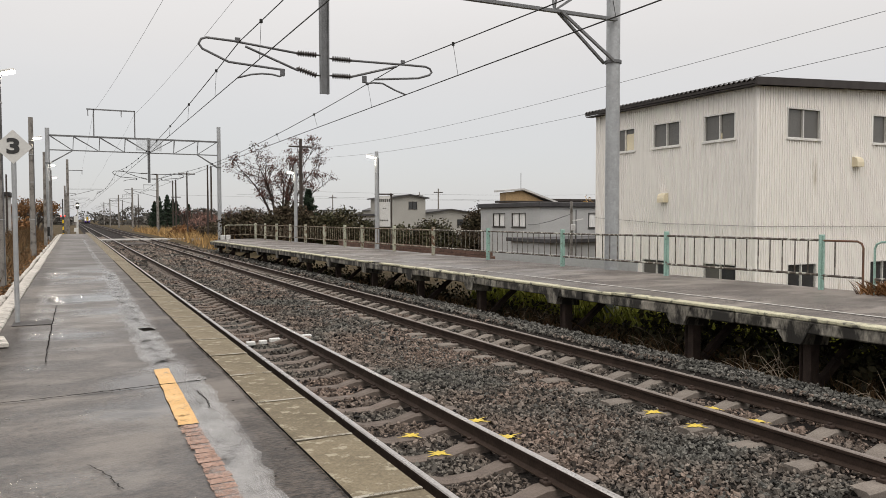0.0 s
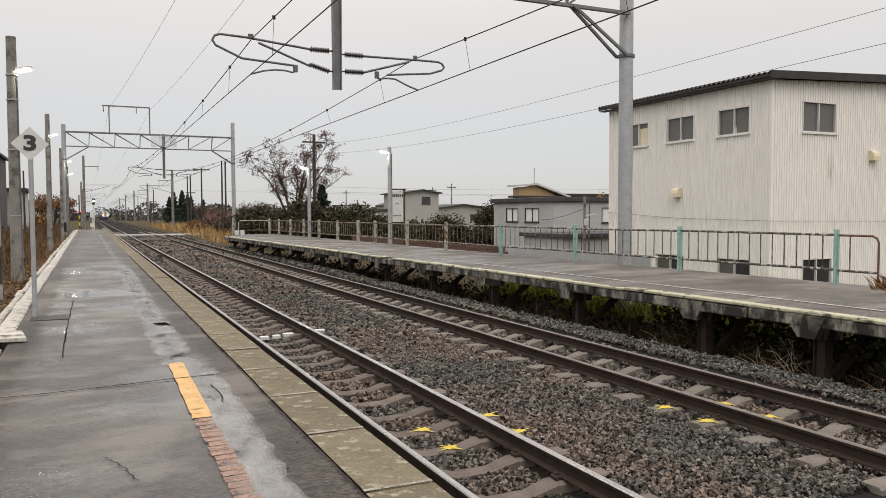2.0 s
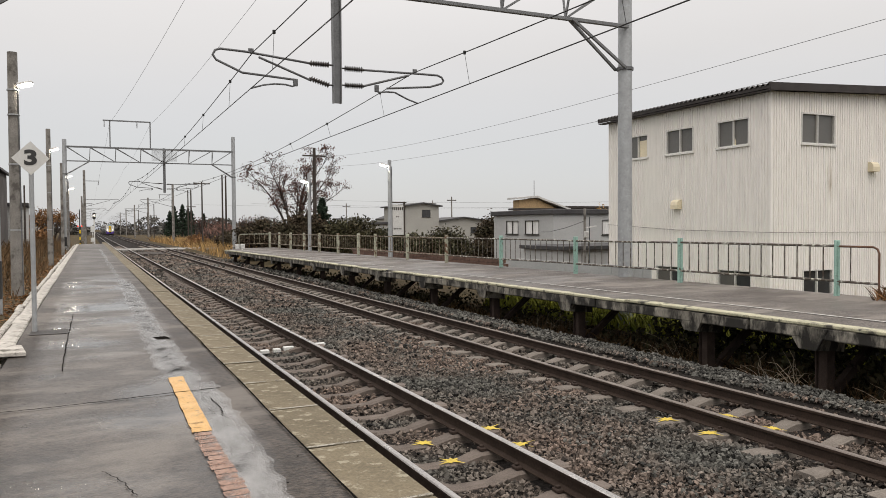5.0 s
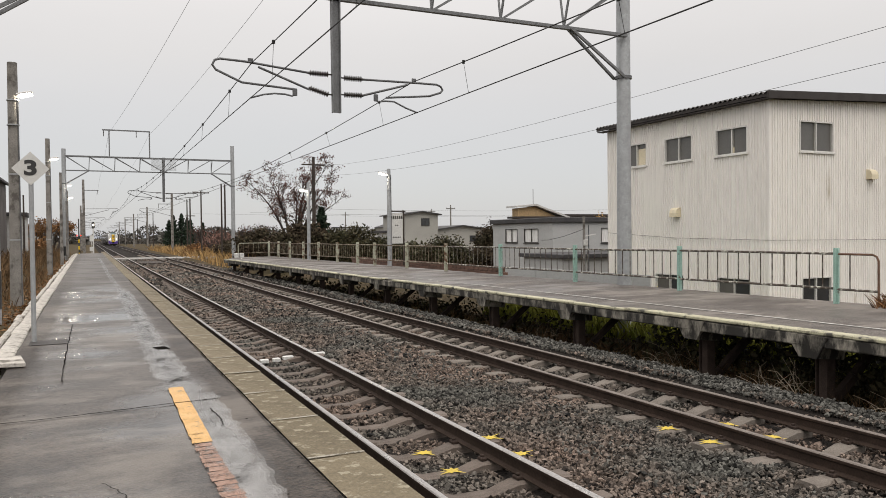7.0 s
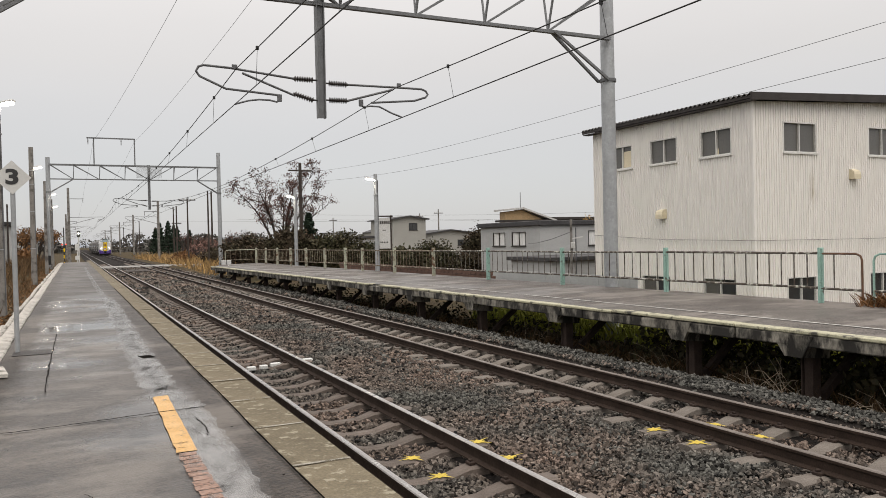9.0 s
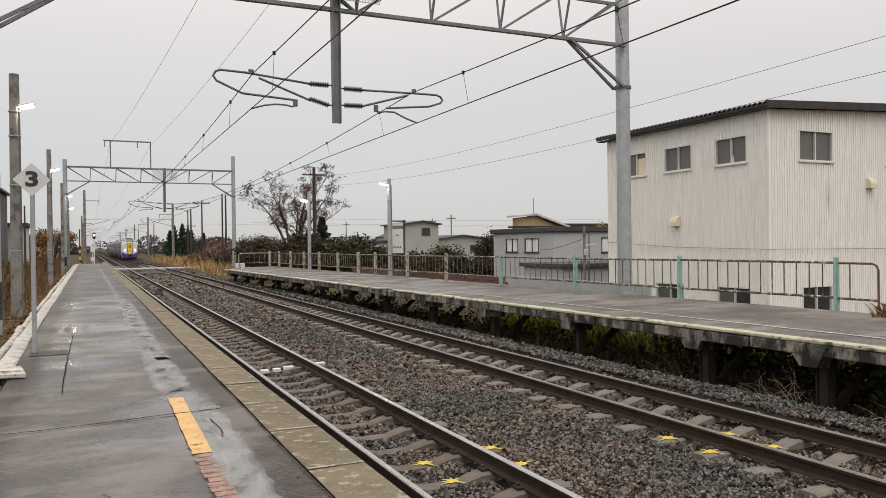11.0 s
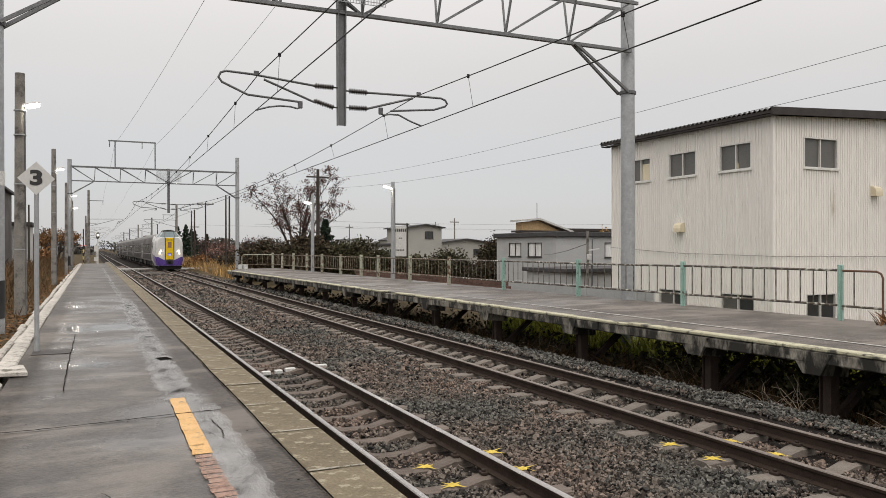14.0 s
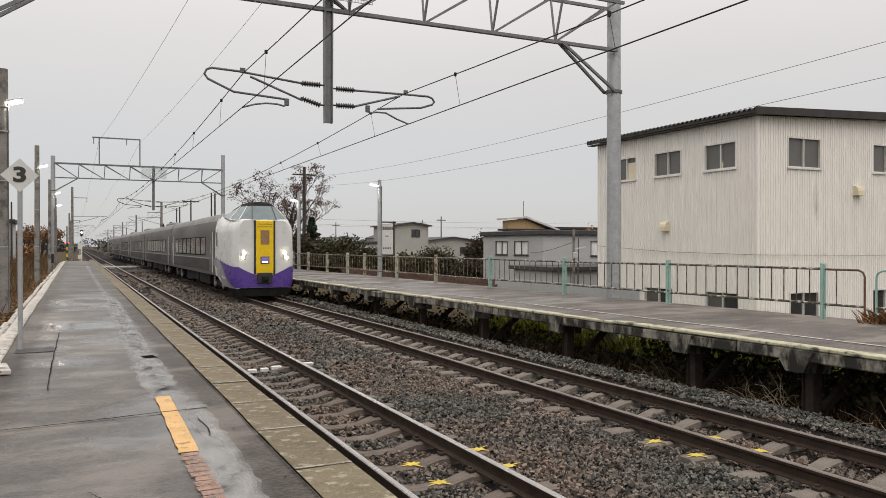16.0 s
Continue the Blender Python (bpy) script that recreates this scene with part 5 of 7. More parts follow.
            s.v.append((fx * (wx + (0.0 if y is None else 0.013)), yy - (0.014 if front else 0.0), z))
        if k:
            for j in range(4):
                a = 5 * k + j
                s.f.append((a - 5, a, a + 1, a - 4)); s.m.append(0)
    for sx in (-1, 1):
        g = Shape()
        for k, y in enumerate(reversed(ys)):
            lo = 0.45 + 1.12 * smooth((y - 0.1) / 2.6)
            zf = 0.44 if y < 2 else 0.44 + 0.40 * min(1, (y - 2) / 1.4)
            for j in range(4):
                z = zf + (lo - zf) * j / 3
                g.v.append((sx * (width(y, z) + 0.009), y, z))
            if k:
                for j in range(3):
                    a = 4 * k + j
                    g.f.append((a - 4, a, a + 1, a - 3)); g.m.append(0)
        part("nose_skirt", g, M_TSKIRT, th, "grey lower side of the nose", smooth=True)
    for sx in (-1, 1):
        part("cab_door_seam", Shape().box(sx * 1.396 - 0.012, sx * 1.396 + 0.012, 3.62, 3.70, 1.62, 2.85), M_BLACK, th)
        part("grab_rail", Shape().tube((sx * 1.40, 3.1, 2.15), (sx * 1.40, 3.1, 2.75), 0.02, seg=6), M_BLACK, th)
    part("purple_band", s, M_TPURPLE, th, "purple swept band round the nose", smooth=True)
    part("snow_plough", Shape().add([(-1.15, 0.05, 0.42), (1.15, 0.05, 0.42), (1.3, 0.7, 0.42), (-1.3, 0.7, 0.42), (-1.0, 0.12, 0.10), (1.0, 0.12, 0.10), (1.15, 0.7, 0.10), (-1.15, 0.7, 0.10)],
                                    [(0, 3, 2, 1), (4, 5, 6, 7), (0, 1, 5, 4), (1, 2, 6, 5), (2, 3, 7, 6), (3, 0, 4, 7)]), M_TUNDER, th)
    cp = part("coupler", Shape().box(-0.30, 0.30, -0.10, 0.1, 0.62, 1.06, 0.02), M_BLACK, th)
    part("coupler_head", Shape().box(-0.12, 0.12, -0.28, -0.08, 0.68, 0.92, 0.03).tube((-0.05, -0.28, 0.8), (0.05, -0.28, 0.8), 0.06, seg=8), M_TUNDER, cp)
    for x in (-0.86, 0.86):
        hl = part("headlight", Shape().box(x - 0.11, x + 0.11, -0.06, 0.1, 1.60, 1.94, 0.05), M_TWHITE, th)
        for dz in (1.68, 1.86):
            part("lamp_lens", Shape().tube((x * (1.03 if dz < 1.8 else 0.97), -0.085, dz), (x * (1.03 if dz < 1.8 else 0.97), -0.05, dz), 0.068, seg=14), M_TLIGHT, hl, "lit warm headlight")
    # cars: windows, doors, bogies
    L = 21.3
    for c in range(6):
        y0 = c * L
        if c:
            ring = [(x, 0, z) for x, z in section(W, ZF, ZT, 0.42, tuck=0.04)]
            s = Shape()
            s.v = [(x, y0, z) for x, _, z in ring] + [(x, y0 + 20.8, z) for x, _, z in ring]
            for j in range(n - 1):
                s.f.append((j, j + 1, j + 1 + n, j + n)); s.m.append(2 if ring[j][2] > 3.3 or ring[j + 1][2] > 3.3 else 1)
            s.f += [tuple(range(n))[::-1], tuple(range(n, 2 * n))]; s.m += [1, 1]
            fix_normals(part("car_body", s, [M_TWHITE, M_TSILVER, M_TROOF], th, "silver passenger car body", smooth=True))
            part("gangway", Shape().box(-0.85, 0.85, y0 - 0.55, y0 + 0.02, 0.9, 3.3, 0.03), M_BLACK, th)
            part("roof_unit", Shape().box(-0.75, 0.75, y0 + 5, y0 + 9, 3.55, 3.85, 0.08), M_TROOF, th)
        wy0 = y0 + (6.4 if c == 0 else 3.2)
        nw = 7 if c == 0 else 8
        for sx in (-1, 1):
            X = sx * (W - 0.012)
            bx = lambda a, b, y1, y2, z1, z2, bb=0.0: Shape().box(min(sx * a, sx * b), max(sx * a, sx * b), y1, y2, z1, z2, bb)
            part("window_band", bx(W - 0.03, W + 0.0035, wy0 - 0.12, wy0 + nw * 1.75 - 0.25, 1.70, 2.60), M_TBAND, th, "dark window band")
            for k in range(nw):
                part("side_window", bx(W - 0.03, W + 0.010, wy0 + k * 1.75, wy0 + k * 1.75 + 1.38, 1.75, 2.55, 0.006), M_TGLASS, th)
            part("lower_side", bx(W - 0.02, W + 0.003, y0 + (4.25 if c == 0 else 0.08), y0 + 20.7, 1.02, 1.55), M_TLOWER, th)
            part("waist_stripe", bx(W - 0.02, W + 0.004, y0 + (4.2 if c == 0 else 0.1), y0 + 20.7, 1.56, 1.61), M_TSKIRT, th)
            for dy in ((4.3, 19.6) if c == 0 else (0.9, 19.2)):
                d = part("side_door", bx(W - 0.02, W + 0.008, y0 + dy, y0 + dy + 0.85, 0.95, 2.75, 0.006), M_TSILVER, th)
                part("door_glass", bx(W, W + 0.014, y0 + dy + 0.25, y0 + dy + 0.6, 1.7, 2.5), M_TGLASS, d)
                part("door_edge", bx(W, W + 0.012, y0 + dy - 0.11, y0 + dy, 0.95, 2.78), M_TWHITE, d)
        part("underframe", Shape().box(-1.25, 1.25, y0 + 6, y0 + 9.2, 0.34, 0.86, 0.03).box(-1.25, 1.25, y0 + 9.6, y0 + 12, 0.40, 0.86, 0.03).box(-1.2, 1.2, y0 + 12.3, y0 + 14.8, 0.3, 0.86, 0.03), M_TUNDER, th)
        for by in (3.2, 17.4):
            bg_ = part("bogie", Shape().box(-1.22, -1.05, y0 + by - 1.5, y0 + by + 1.5, 0.38, 0.62, 0.03).box(1.05, 1.22, y0 + by - 1.5, y0 + by + 1.5, 0.38, 0.62, 0.03).box(-1.05, 1.05, y0 + by - 0.3, y0 + by + 0.3, 0.4, 0.7), M_TUNDER, th)
            for wy in (-1.05, 1.05):
                for x in (-1.25, 1.25):
                    part("axle_box", Shape().tube((x - 0.05, y0 + by + wy, 0.44), (x + 0.05, y0 + by + wy, 0.44), 0.13, 0.10, seg=10).box(x - 0.04, x + 0.04, y0 + by + wy + 0.22, y0 + by + wy + 0.36, 0.40, 0.80, 0.02), M_POLE, bg_)
                for x in (-G, G):
                    part("wheel", Shape().tube((x - 0.06, y0 + by + wy, 0.40), (x + 0.06, y0 + by + wy, 0.40), 0.40, seg=18), M_RAIL, bg_)
    return th


build_warehouse()
TRAIN = build_train()



# ---------------------------------------------------------------- plants
M_LEAFDARK = mat("dark_green_leaf", (0.046, 0.052, 0.022), (0.058, 0.043, 0.026), 0.6, scale=1.2, bump=0, island=0.6, spec=0.2)
M_LEAFRED = mat("russet_leaf", (0.135, 0.056, 0.044), (0.085, 0.050, 0.040), 0.7, scale=0.6, bump=0, island=0.5, spec=0.2)
M_LEAFGREEN = mat("yellow_green_grass", (0.36, 0.36, 0.06), (0.24, 0.27, 0.05), 0.8, scale=0.8, bump=0, island=0.5)
M_STRAW = mat("dry_straw", (0.17, 0.105, 0.052), (0.10, 0.062, 0.034), 0.9, scale=0.5, bump=0, island=0.6, spec=0.2)
M_STRAWORANGE = mat("golden_dry_grass", (0.46, 0.29, 0.11), (0.30, 0.185, 0.08), 0.9, scale=0.3, bump=0, island=0.5)
M_BARK = mat("dark_bark", (0.050, 0.038, 0.032), (0.032, 0.025, 0.022), 0.9, scale=4, fine=30, bump=0.5)
M_TWIG = mat("dry_brown_twig", (0.44, 0.37, 0.28), (0.27, 0.21, 0.15), 0.9, bump=0, island=0.4)
M_CONIFER = mat("conifer_green", (0.028, 0.045, 0.028), (0.02, 0.032, 0.02), 0.8, scale=0.8, bump=0, island=0.5, spec=0.2)
M_AUTUMN = mat("orange_brown_leaf", (0.21, 0.10, 0.04), (0.13, 0.075, 0.035), 0.8, scale=0.5, bump=0, island=0.5, spec=0.2)
M_FARWOOD = mat("far_wood", (0.060, 0.064, 0.057), (0.090, 0.078, 0.068), 0.95, scale=0.05, fine=0.6, bump=0, island=0.4)


def raw_mesh(name, verts, per, mt):
    verts = np.asarray(verts, float).reshape(-1, 3)
    k = len(verts) // per
    me = bpy.data.meshes.new(name)
    me.vertices.add(per * k); me.vertices.foreach_set("co", verts.reshape(-1))
    me.loops.add(per * k); me.loops.foreach_set("vertex_index", np.arange(per * k))
    me.polygons.add(k); me.polygons.foreach_set("loop_start", np.arange(0, per * k, per))
    me.materials.append(mt)
    me.update(calc_edges=True)
    return me


def leaf_mesh(name, pos, size, mt, seed, flat=0.0):
    """Small pointed leaves, each turned its own way, round the given places."""
    rg = np.random.RandomState(seed)
    k = len(pos)
    u = rg.normal(size=(k, 3)); u[:, 2] *= 1 - flat; u /= np.linalg.norm(u, axis=1, keepdims=True)
    w = np.cross(u, rg.normal(size=(k, 3))); w /= np.linalg.norm(w, axis=1, keepdims=True)
    s = (size * rg.uniform(0.6, 1.4, k))[:, None]
    p = np.asarray(pos)
    v = np.stack([p - u * s, p + w * s * 0.55, p + u * s, p - w * s * 0.55], 1)
    return raw_mesh(name, v, 4, mt)


def blade_mesh(name, pos, height, width, mt, seed, lean=0.35):
    rg = np.random.RandomState(seed)
    k = len(pos)
    a = rg.uniform(0, 6.283, k)
    d = np.stack([np.cos(a), np.sin(a), 0 * a], 1)
    h = (height * rg.uniform(0.45, 1.2, k))[:, None]
    p = np.asarray(pos)
    tip = p + np.stack([rg.normal(0, lean, k), rg.normal(0, lean, k), np.ones(k)], 1) * h
    mid = p * 0.5 + tip * 0.5 + np.array([0, 0, 0.1]) * h
    v = np.stack([p - d * width, p + d * width, mid + d * width * 0.7, tip, mid - d * width * 0.7], 1)
    return raw_mesh(name, v, 5, mt)


def stuff(name, me, label, category):
    return tagged(new(name, me), label, category, kind="stuff")


def build_plants():
    rg = np.random.RandomState(11)
    # weeds and creepers under the far platform
    n = 38000
    y = -3 + 49 * rg.uniform(0, 1, n) ** 1.2
    heap = 0.62 + 0.35 * np.exp(-((y - 5) / 5) ** 2) + 0.30 * np.sin(y * 1.1 + 0.6) + 0.14 * np.sin(y * 2.9)
    open_side = np.exp(-((y - 15.2) / 2.0) ** 2) + np.exp(-((y - 20.5) / 1.5) ** 2)
    x = edge2(y) + 0.95 + np.abs(rg.normal(0.3, 1.0, n)); z = -0.78 + np.abs(rg.normal(0, 0.62, n)) * heap * (1 - 0.55 * open_side)
    # past y 12.5 extra low weeds are added to darken the ground under the deck
    keep = (z < 0.40) & ((y < 12.5) | (rg.uniform(0, 1, n) < 0.62) & (z < -0.22))
    stuff("undergrowth", leaf_mesh("undergrowth", np.stack([x, y, z], 1)[keep], 0.068, M_LEAFDARK, 1), "tangled dark weeds and creepers under the platform", "undergrowth")
    n = 17000
    y = -3 + 50 * rg.uniform(0, 1, n) ** 1.2
    x = edge2(y) + rg.uniform(1.9, 3.2, n); z = -0.8 + 1.2 * rg.uniform(0, 1, n) ** 0.8
    keep = (np.exp(-((y - 15.6) / 2.4) ** 2) + np.exp(-((y - 20.5) / 1.8) ** 2)) < rg.uniform(0.08, 1, n)
    keep &= (y < 12.0) | (rg.uniform(0, 1, n) < 0.10) & (z < 0.0)
    stuff("undergrowth", leaf_mesh("undergrowth", np.stack([x, y, z], 1)[keep], 0.072, M_LEAFDARK, 7), "dense dark shrubs below the platform deck", "undergrowth")
    n = 16000
    y = rg.uniform(8, 24, n); x = edge2(y) + rg.uniform(3.8, 9.5, n)
    stuff("grass", blade_mesh("grass", np.stack([x, y, np.full(n, -0.76)], 1), 0.62, 0.022, M_LEAFGREEN, 2), "yellow-green grass on the low ground behind the platform", "grass")
    n = 5200
    y = 3 + 26 * rg.uniform(0, 1, n) ** 1.2; x = edge2(y) + 0.55 + np.abs(rg.normal(0, 0.7, n))
    stuff("dead_stalks", blade_mesh("dead_stalks", np.stack([x, y, np.full(n, -0.72)], 1), 0.55, 0.007, M_STRAW, 8, 0.55), "brown dead stalks below the platform edge", "weeds")
    # bare twigs
    tw = Shape()
    rr = random.Random(5)
    for cx, cy, k in ((6.9, 8.6, 40), (7.0, 6.5, 40), (7.2, 11.5, 24), (7.0, 4.5, 30), (7.3, 16, 20)):
        for _ in range(k):
            p = Vector((cx + rr.uniform(-0.4, 0.4), cy + rr.uniform(-0.6, 0.6), -0.62))
            d = Vector((rr.uniform(-0.7, 0.5), rr.uniform(-1, 1), rr.uniform(0.5, 1.2))).normalized()
            for j in range(4):
                q = p + d * rr.uniform(0.12, 0.26)
                if q.z > 0.3:
                    break
                tw.tube(p, q, 0.008 - 0.001 * j, 0.007 - 0.001 * j, seg=3, caps=False)
                p = q; d = (d + Vector((rr.uniform(-0.5, 0.5), rr.uniform(-0.5, 0.5), rr.uniform(-0.7, 0.1)))).normalized()
    stuff("dry_twigs", tw.mesh("dry_twigs", M_TWIG), "bare dry twigs beside the ballast", "twigs")
    # dead grass on the near verge
    n = 8000
    y = 8 + 80 * rg.uniform(0, 1, n) ** 1.3; x = -4.75 - np.abs(rg.normal(0, 3.2, n))
    z = np.where(y > 84, 0.0, 0.5)
    hgt = np.where(x < -5.6, 1.0, 0.35)
    stuff("dead_grass", blade_mesh("dead_grass", np.stack([x, y, z], 1), hgt, 0.012, M_STRAW, 3), "tall dead brown grass and stalks on the verge", "dead grass")
    n = 5000
    y = rg.uniform(5, 60, n); x = -4.40 - rg.uniform(0, 0.9, n)
    stuff("fallen_leaves", leaf_mesh("fallen_leaves", np.stack([x, y, np.full(n, 0.535)], 1), 0.035, M_AUTUMN, 4, flat=0.9), "fallen brown leaves along the kerb", "leaves")
    # golden grass beyond the far platform
    n = 4200
    y = rg.uniform(62, 150, n); x = 6.6 + rg.uniform(0, 16, n) * (0.4 + rg.uniform(0, 0.6, n))
    stuff("golden_grass", blade_mesh("golden_grass", np.stack([x, y, np.full(n, -0.35)], 1), 1.15, 0.035, M_STRAWORANGE, 5), "golden dry grass beside the line", "dry grass")
    n = 700
    y = rg.uniform(7.6, 9.3, n); x = fence2(y) + rg.normal(0.1, 0.14, n)
    stuff("rusty_weeds", blade_mesh("rusty_weeds", np.stack([x, y, np.full(n, 0.70)], 1), 0.26, 0.014, M_AUTUMN, 6, 0.8), "orange dry weeds at the railing's end", "weeds")


def bush(name, label, c, r, mt, n, size, seed, category="bush"):
    """A shrub: a few stems and many leaf clumps in an uneven heap."""
    th = thing(name, label, category, pose(*c))
    rg = np.random.RandomState(seed)
    n, size, k = int(n * 2.2), size * 1.2, 80
    q = rg.normal(size=(k, 3)); q *= rg.uniform(0.15, 1, (k, 1)) ** 0.4 / np.linalg.norm(q, axis=1, keepdims=True)
    cc = q * np.array([r[0], r[1], r[2] * 0.5]) * rg.uniform(0.62, 0.95, (k, 1)) + np.array([0, 0, r[2] * 0.46])
    p = (cc[:, None] + rg.normal(size=(k, n // k, 3)) * np.array([r[0], r[1], r[2]]) * 0.095).reshape(-1, 3)
    p[:, 2] = np.abs(p[:, 2])
    part("crown", leaf_mesh("crown", p, size, mt, seed), None, th)
    s = Shape()
    rr = random.Random(seed)
    for j in range(9):
        q = cc[j]
        s.path([(rr.uniform(-0.2, 0.2), rr.uniform(-0.2, 0.2), -0.1), tuple(q * 0.5 + np.array([0, 0, 0.1])), tuple(q)], 0.03, 4)
    part("stems", s, M_BARK, th)
    return th


def grow(s, rr, p, d, ln, r, depth, tips, up=0.12):
    n = 3
    for _ in range(n):
        q = p + d * ln / n
        s.tube(p, q, r, r * 0.88, seg=5 if depth > 2 else 4, caps=False)
        p, r = q, r * 0.88
        d = (d + Vector((rr.uniform(-0.16, 0.16), rr.uniform(-0.16, 0.16), rr.uniform(-0.05, 0.14)))).normalized()
        if depth <= 2:
            tips.append(tuple(p))
    if depth == 0:
        return
    for _ in range(3 if depth > 1 else 3):
        a = Vector((rr.uniform(-1, 1), rr.uniform(-1, 1), rr.uniform(-0.25, 0.6) + up))
        grow(s, rr, p, (d * 0.75 + a * 0.75).normalized(), ln * rr.uniform(0.6, 0.82), r * 0.68, depth - 1, tips, up)


def build_tree(c, h, mt, seed, label, leaves, size, limbs=5, depth=4):
    th = thing("tree", label, "tree", pose(*c))
    rr = random.Random(seed)
    s, tips = Shape(), []
    for k in range(limbs):
        a = k * 6.28 / limbs + rr.uniform(-0.4, 0.4)
        d = Vector((math.cos(a) * 0.55, math.sin(a) * 0.55, 1)).normalized()
        grow(s, rr, Vector((math.cos(a) * 0.15, math.sin(a) * 0.15, -0.2)), d, h * 0.36, 0.19, depth, tips)
    part("trunk", s, M_BARK, th, "dark forked trunk and bare limbs")
    rg = np.random.RandomState(seed)
    t = np.array(tips)
    t = t[t[:, 2] > h * 0.45]
    w = rg.uniform(0, 1, len(t)) + (t[:, 2] / h) * 0.7
    t = t[np.argsort(-w)][: max(10, int(len(t) * 0.55))]
    p = t[rg.randint(0, len(t), leaves)] + rg.normal(0, 0.22, (leaves, 3))
    part("crown", leaf_mesh("crown", p, size, mt, seed), None, th, "sparse russet leaves")
    return th


def build_limb_tree(c, limbs, mt, seed, label, leaves, size):
    """A many-stemmed tree: each limb bends from the base to its own crown cloud (dx, dy, dz, spread)."""
    th = thing("tree", label, "tree", pose(*c))
    rr, rg = random.Random(seed), np.random.RandomState(seed)
    s, tips = Shape(), []
    for dx, dy, dz, spread in limbs:
        end = Vector((dx, dy, dz))
        ctrl = Vector((dx * 0.14 + rr.uniform(-0.25, 0.25), dy * 0.3, dz * 0.60))
        pts = [Vector((dx * 0.05, dy * 0.05, -0.2)) * (1 - t) ** 2 + ctrl * 2 * t * (1 - t) + end * t * t for t in [k / 8 for k in range(9)]]
        for k in range(8):
            s.tube(pts[k], pts[k + 1], 0.18 * (1 - k / 9), 0.18 * (1 - (k + 1) / 9), seg=5, caps=False)
            if k >= 3:
                for _ in range(2):
                    d = (pts[k + 1] - pts[k]).normalized() * 0.5 + Vector((rr.uniform(-1, 1) * spread, rr.uniform(-1, 1) * spread, rr.uniform(-0.15, 0.55)))
                    grow(s, rr, pts[k + 1], d.normalized(), rr.uniform(0.6, 1.1), 0.035, 2, tips, 0.05)
    part("trunk", s, M_BARK, th, "dark forked stems and bare limbs")
    t = np.array(tips)
    t = t[t[:, 2] > 3.6]
    keep = t[rg.permutation(len(t))[: int(len(t) * 0.5)]]
    p = keep[rg.randint(0, len(keep), leaves)] + rg.normal(0, 1, (leaves, 3)) * np.array([0.20, 0.20, 0.10])
    part("crown", leaf_mesh("crown", p, size, mt, seed), None, th, "sparse russet leaves")
    return th


def build_conifer(c, h, seed):
    th = thing("conifer", "dark green conifer with drooping tiers of branches", "tree", pose(*c), "conifers by the line")
    rg = np.random.RandomState(seed)
    part("trunk", Shape().tube((0, 0, -0.2), (0, 0, h), 0.14, 0.02, seg=6), M_BARK, th)
    k = 1800
    t = rg.uniform(0.12, 1, k) ** 0.8
    tier = np.floor(t * 9) / 9
    r = (1 - t) ** 0.8 * h * 0.36 * (0.55 + 0.9 * (t * 9 % 1)) * rg.uniform(0.3, 1, k) + 0.05
    a = rg.uniform(0, 6.283, k) + tier * 7
    lob = 0.75 + 0.25 * np.cos(5 * a + tier * 9)
    p = np.stack([np.cos(a) * r * lob, np.sin(a) * r * lob, t * h - r * 0.25], 1)
    part("crown", leaf_mesh("crown", p, 0.20, M_CONIFER, seed, 0.5), None, th)


# ---------------------------------------------------------------- posts, lamps, signs
def strip_lamp(th, p, q, glow=M_LAMP):
    """A slim lit lamp head from p to q."""
    p, q = Vector(p), Vector(q)
    d = q - p
    m = Matrix.Translation(p) @ d.to_track_quat("Y", "Z").to_matrix().to_4x4()
    hd = part("lamp_head", Shape().box(-0.09, 0.09, -0.05, d.length + 0.03, 0.03, 0.09, 0.02, 0, m), M_WHITE, th, "white lamp housing")
    part("lamp_tube", Shape().box(-0.075, 0.075, 0.0, d.length, -0.03, 0.028, 0.015, 0, m), glow, hd, "lit lamp tube")


def lamp_post(x, y, z0, z1, r, reach, lz, label, mt=M_POLE, steps=True):
    th = thing("lamp_post", label, "lamp post", group="platform lamp posts")
    part("pole", Shape().tube((x, y, z0 - 0.3), (x, y, z1), r * 1.12, r * 0.85, seg=14), mt, th, smooth=True)
    part("arm", Shape().tube((x, y, lz - 0.05), (x + reach * 0.4, y - 0.05, lz), 0.025, seg=6), M_DARKSTEEL, th)
    strip_lamp(th, (x + reach * 0.35, y - 0.05, lz), (x + reach, y - 0.12, lz + 0.06))
    for z in (lz - 0.1, lz - 0.7, lz - 1.9, z0 + 1.6):
        part("steel_band", Shape().tube((x, y, z), (x, y, z + 0.03), r * 1.09, seg=14), M_STEEL, th, smooth=True)
    if steps:
        part("conduit", Shape().tube((x + r * 0.9, y - r * 0.5, z0), (x + r * 0.85, y - r * 0.5, lz), 0.018, seg=6), M_DARKSTEEL, th)
    return th


def plain_pole(x, y, z0, z1, r, label, mt, arm=None, name="utility_pole"):
    th = thing(name, label, "pole", group="poles along the line")
    part("pole", Shape().tube((x, y, z0 - 0.3), (x, y, z1), r * 1.15, r * 0.8, seg=10), mt, th, smooth=True)
    if arm:
        z, w = arm
        part("crossarm", Shape().box(x - w, x + w, y - 0.06, y + 0.06, z - 0.06, z + 0.06, 0.01), M_WOOD, th)
        for o in (-0.85, -0.4, 0.4, 0.85):
            part("insulator", Shape().tube((x + o * w, y, z + 0.05), (x + o * w, y, z + 0.22), 0.05, 0.03, seg=8), M_WHITE, th)
    return th


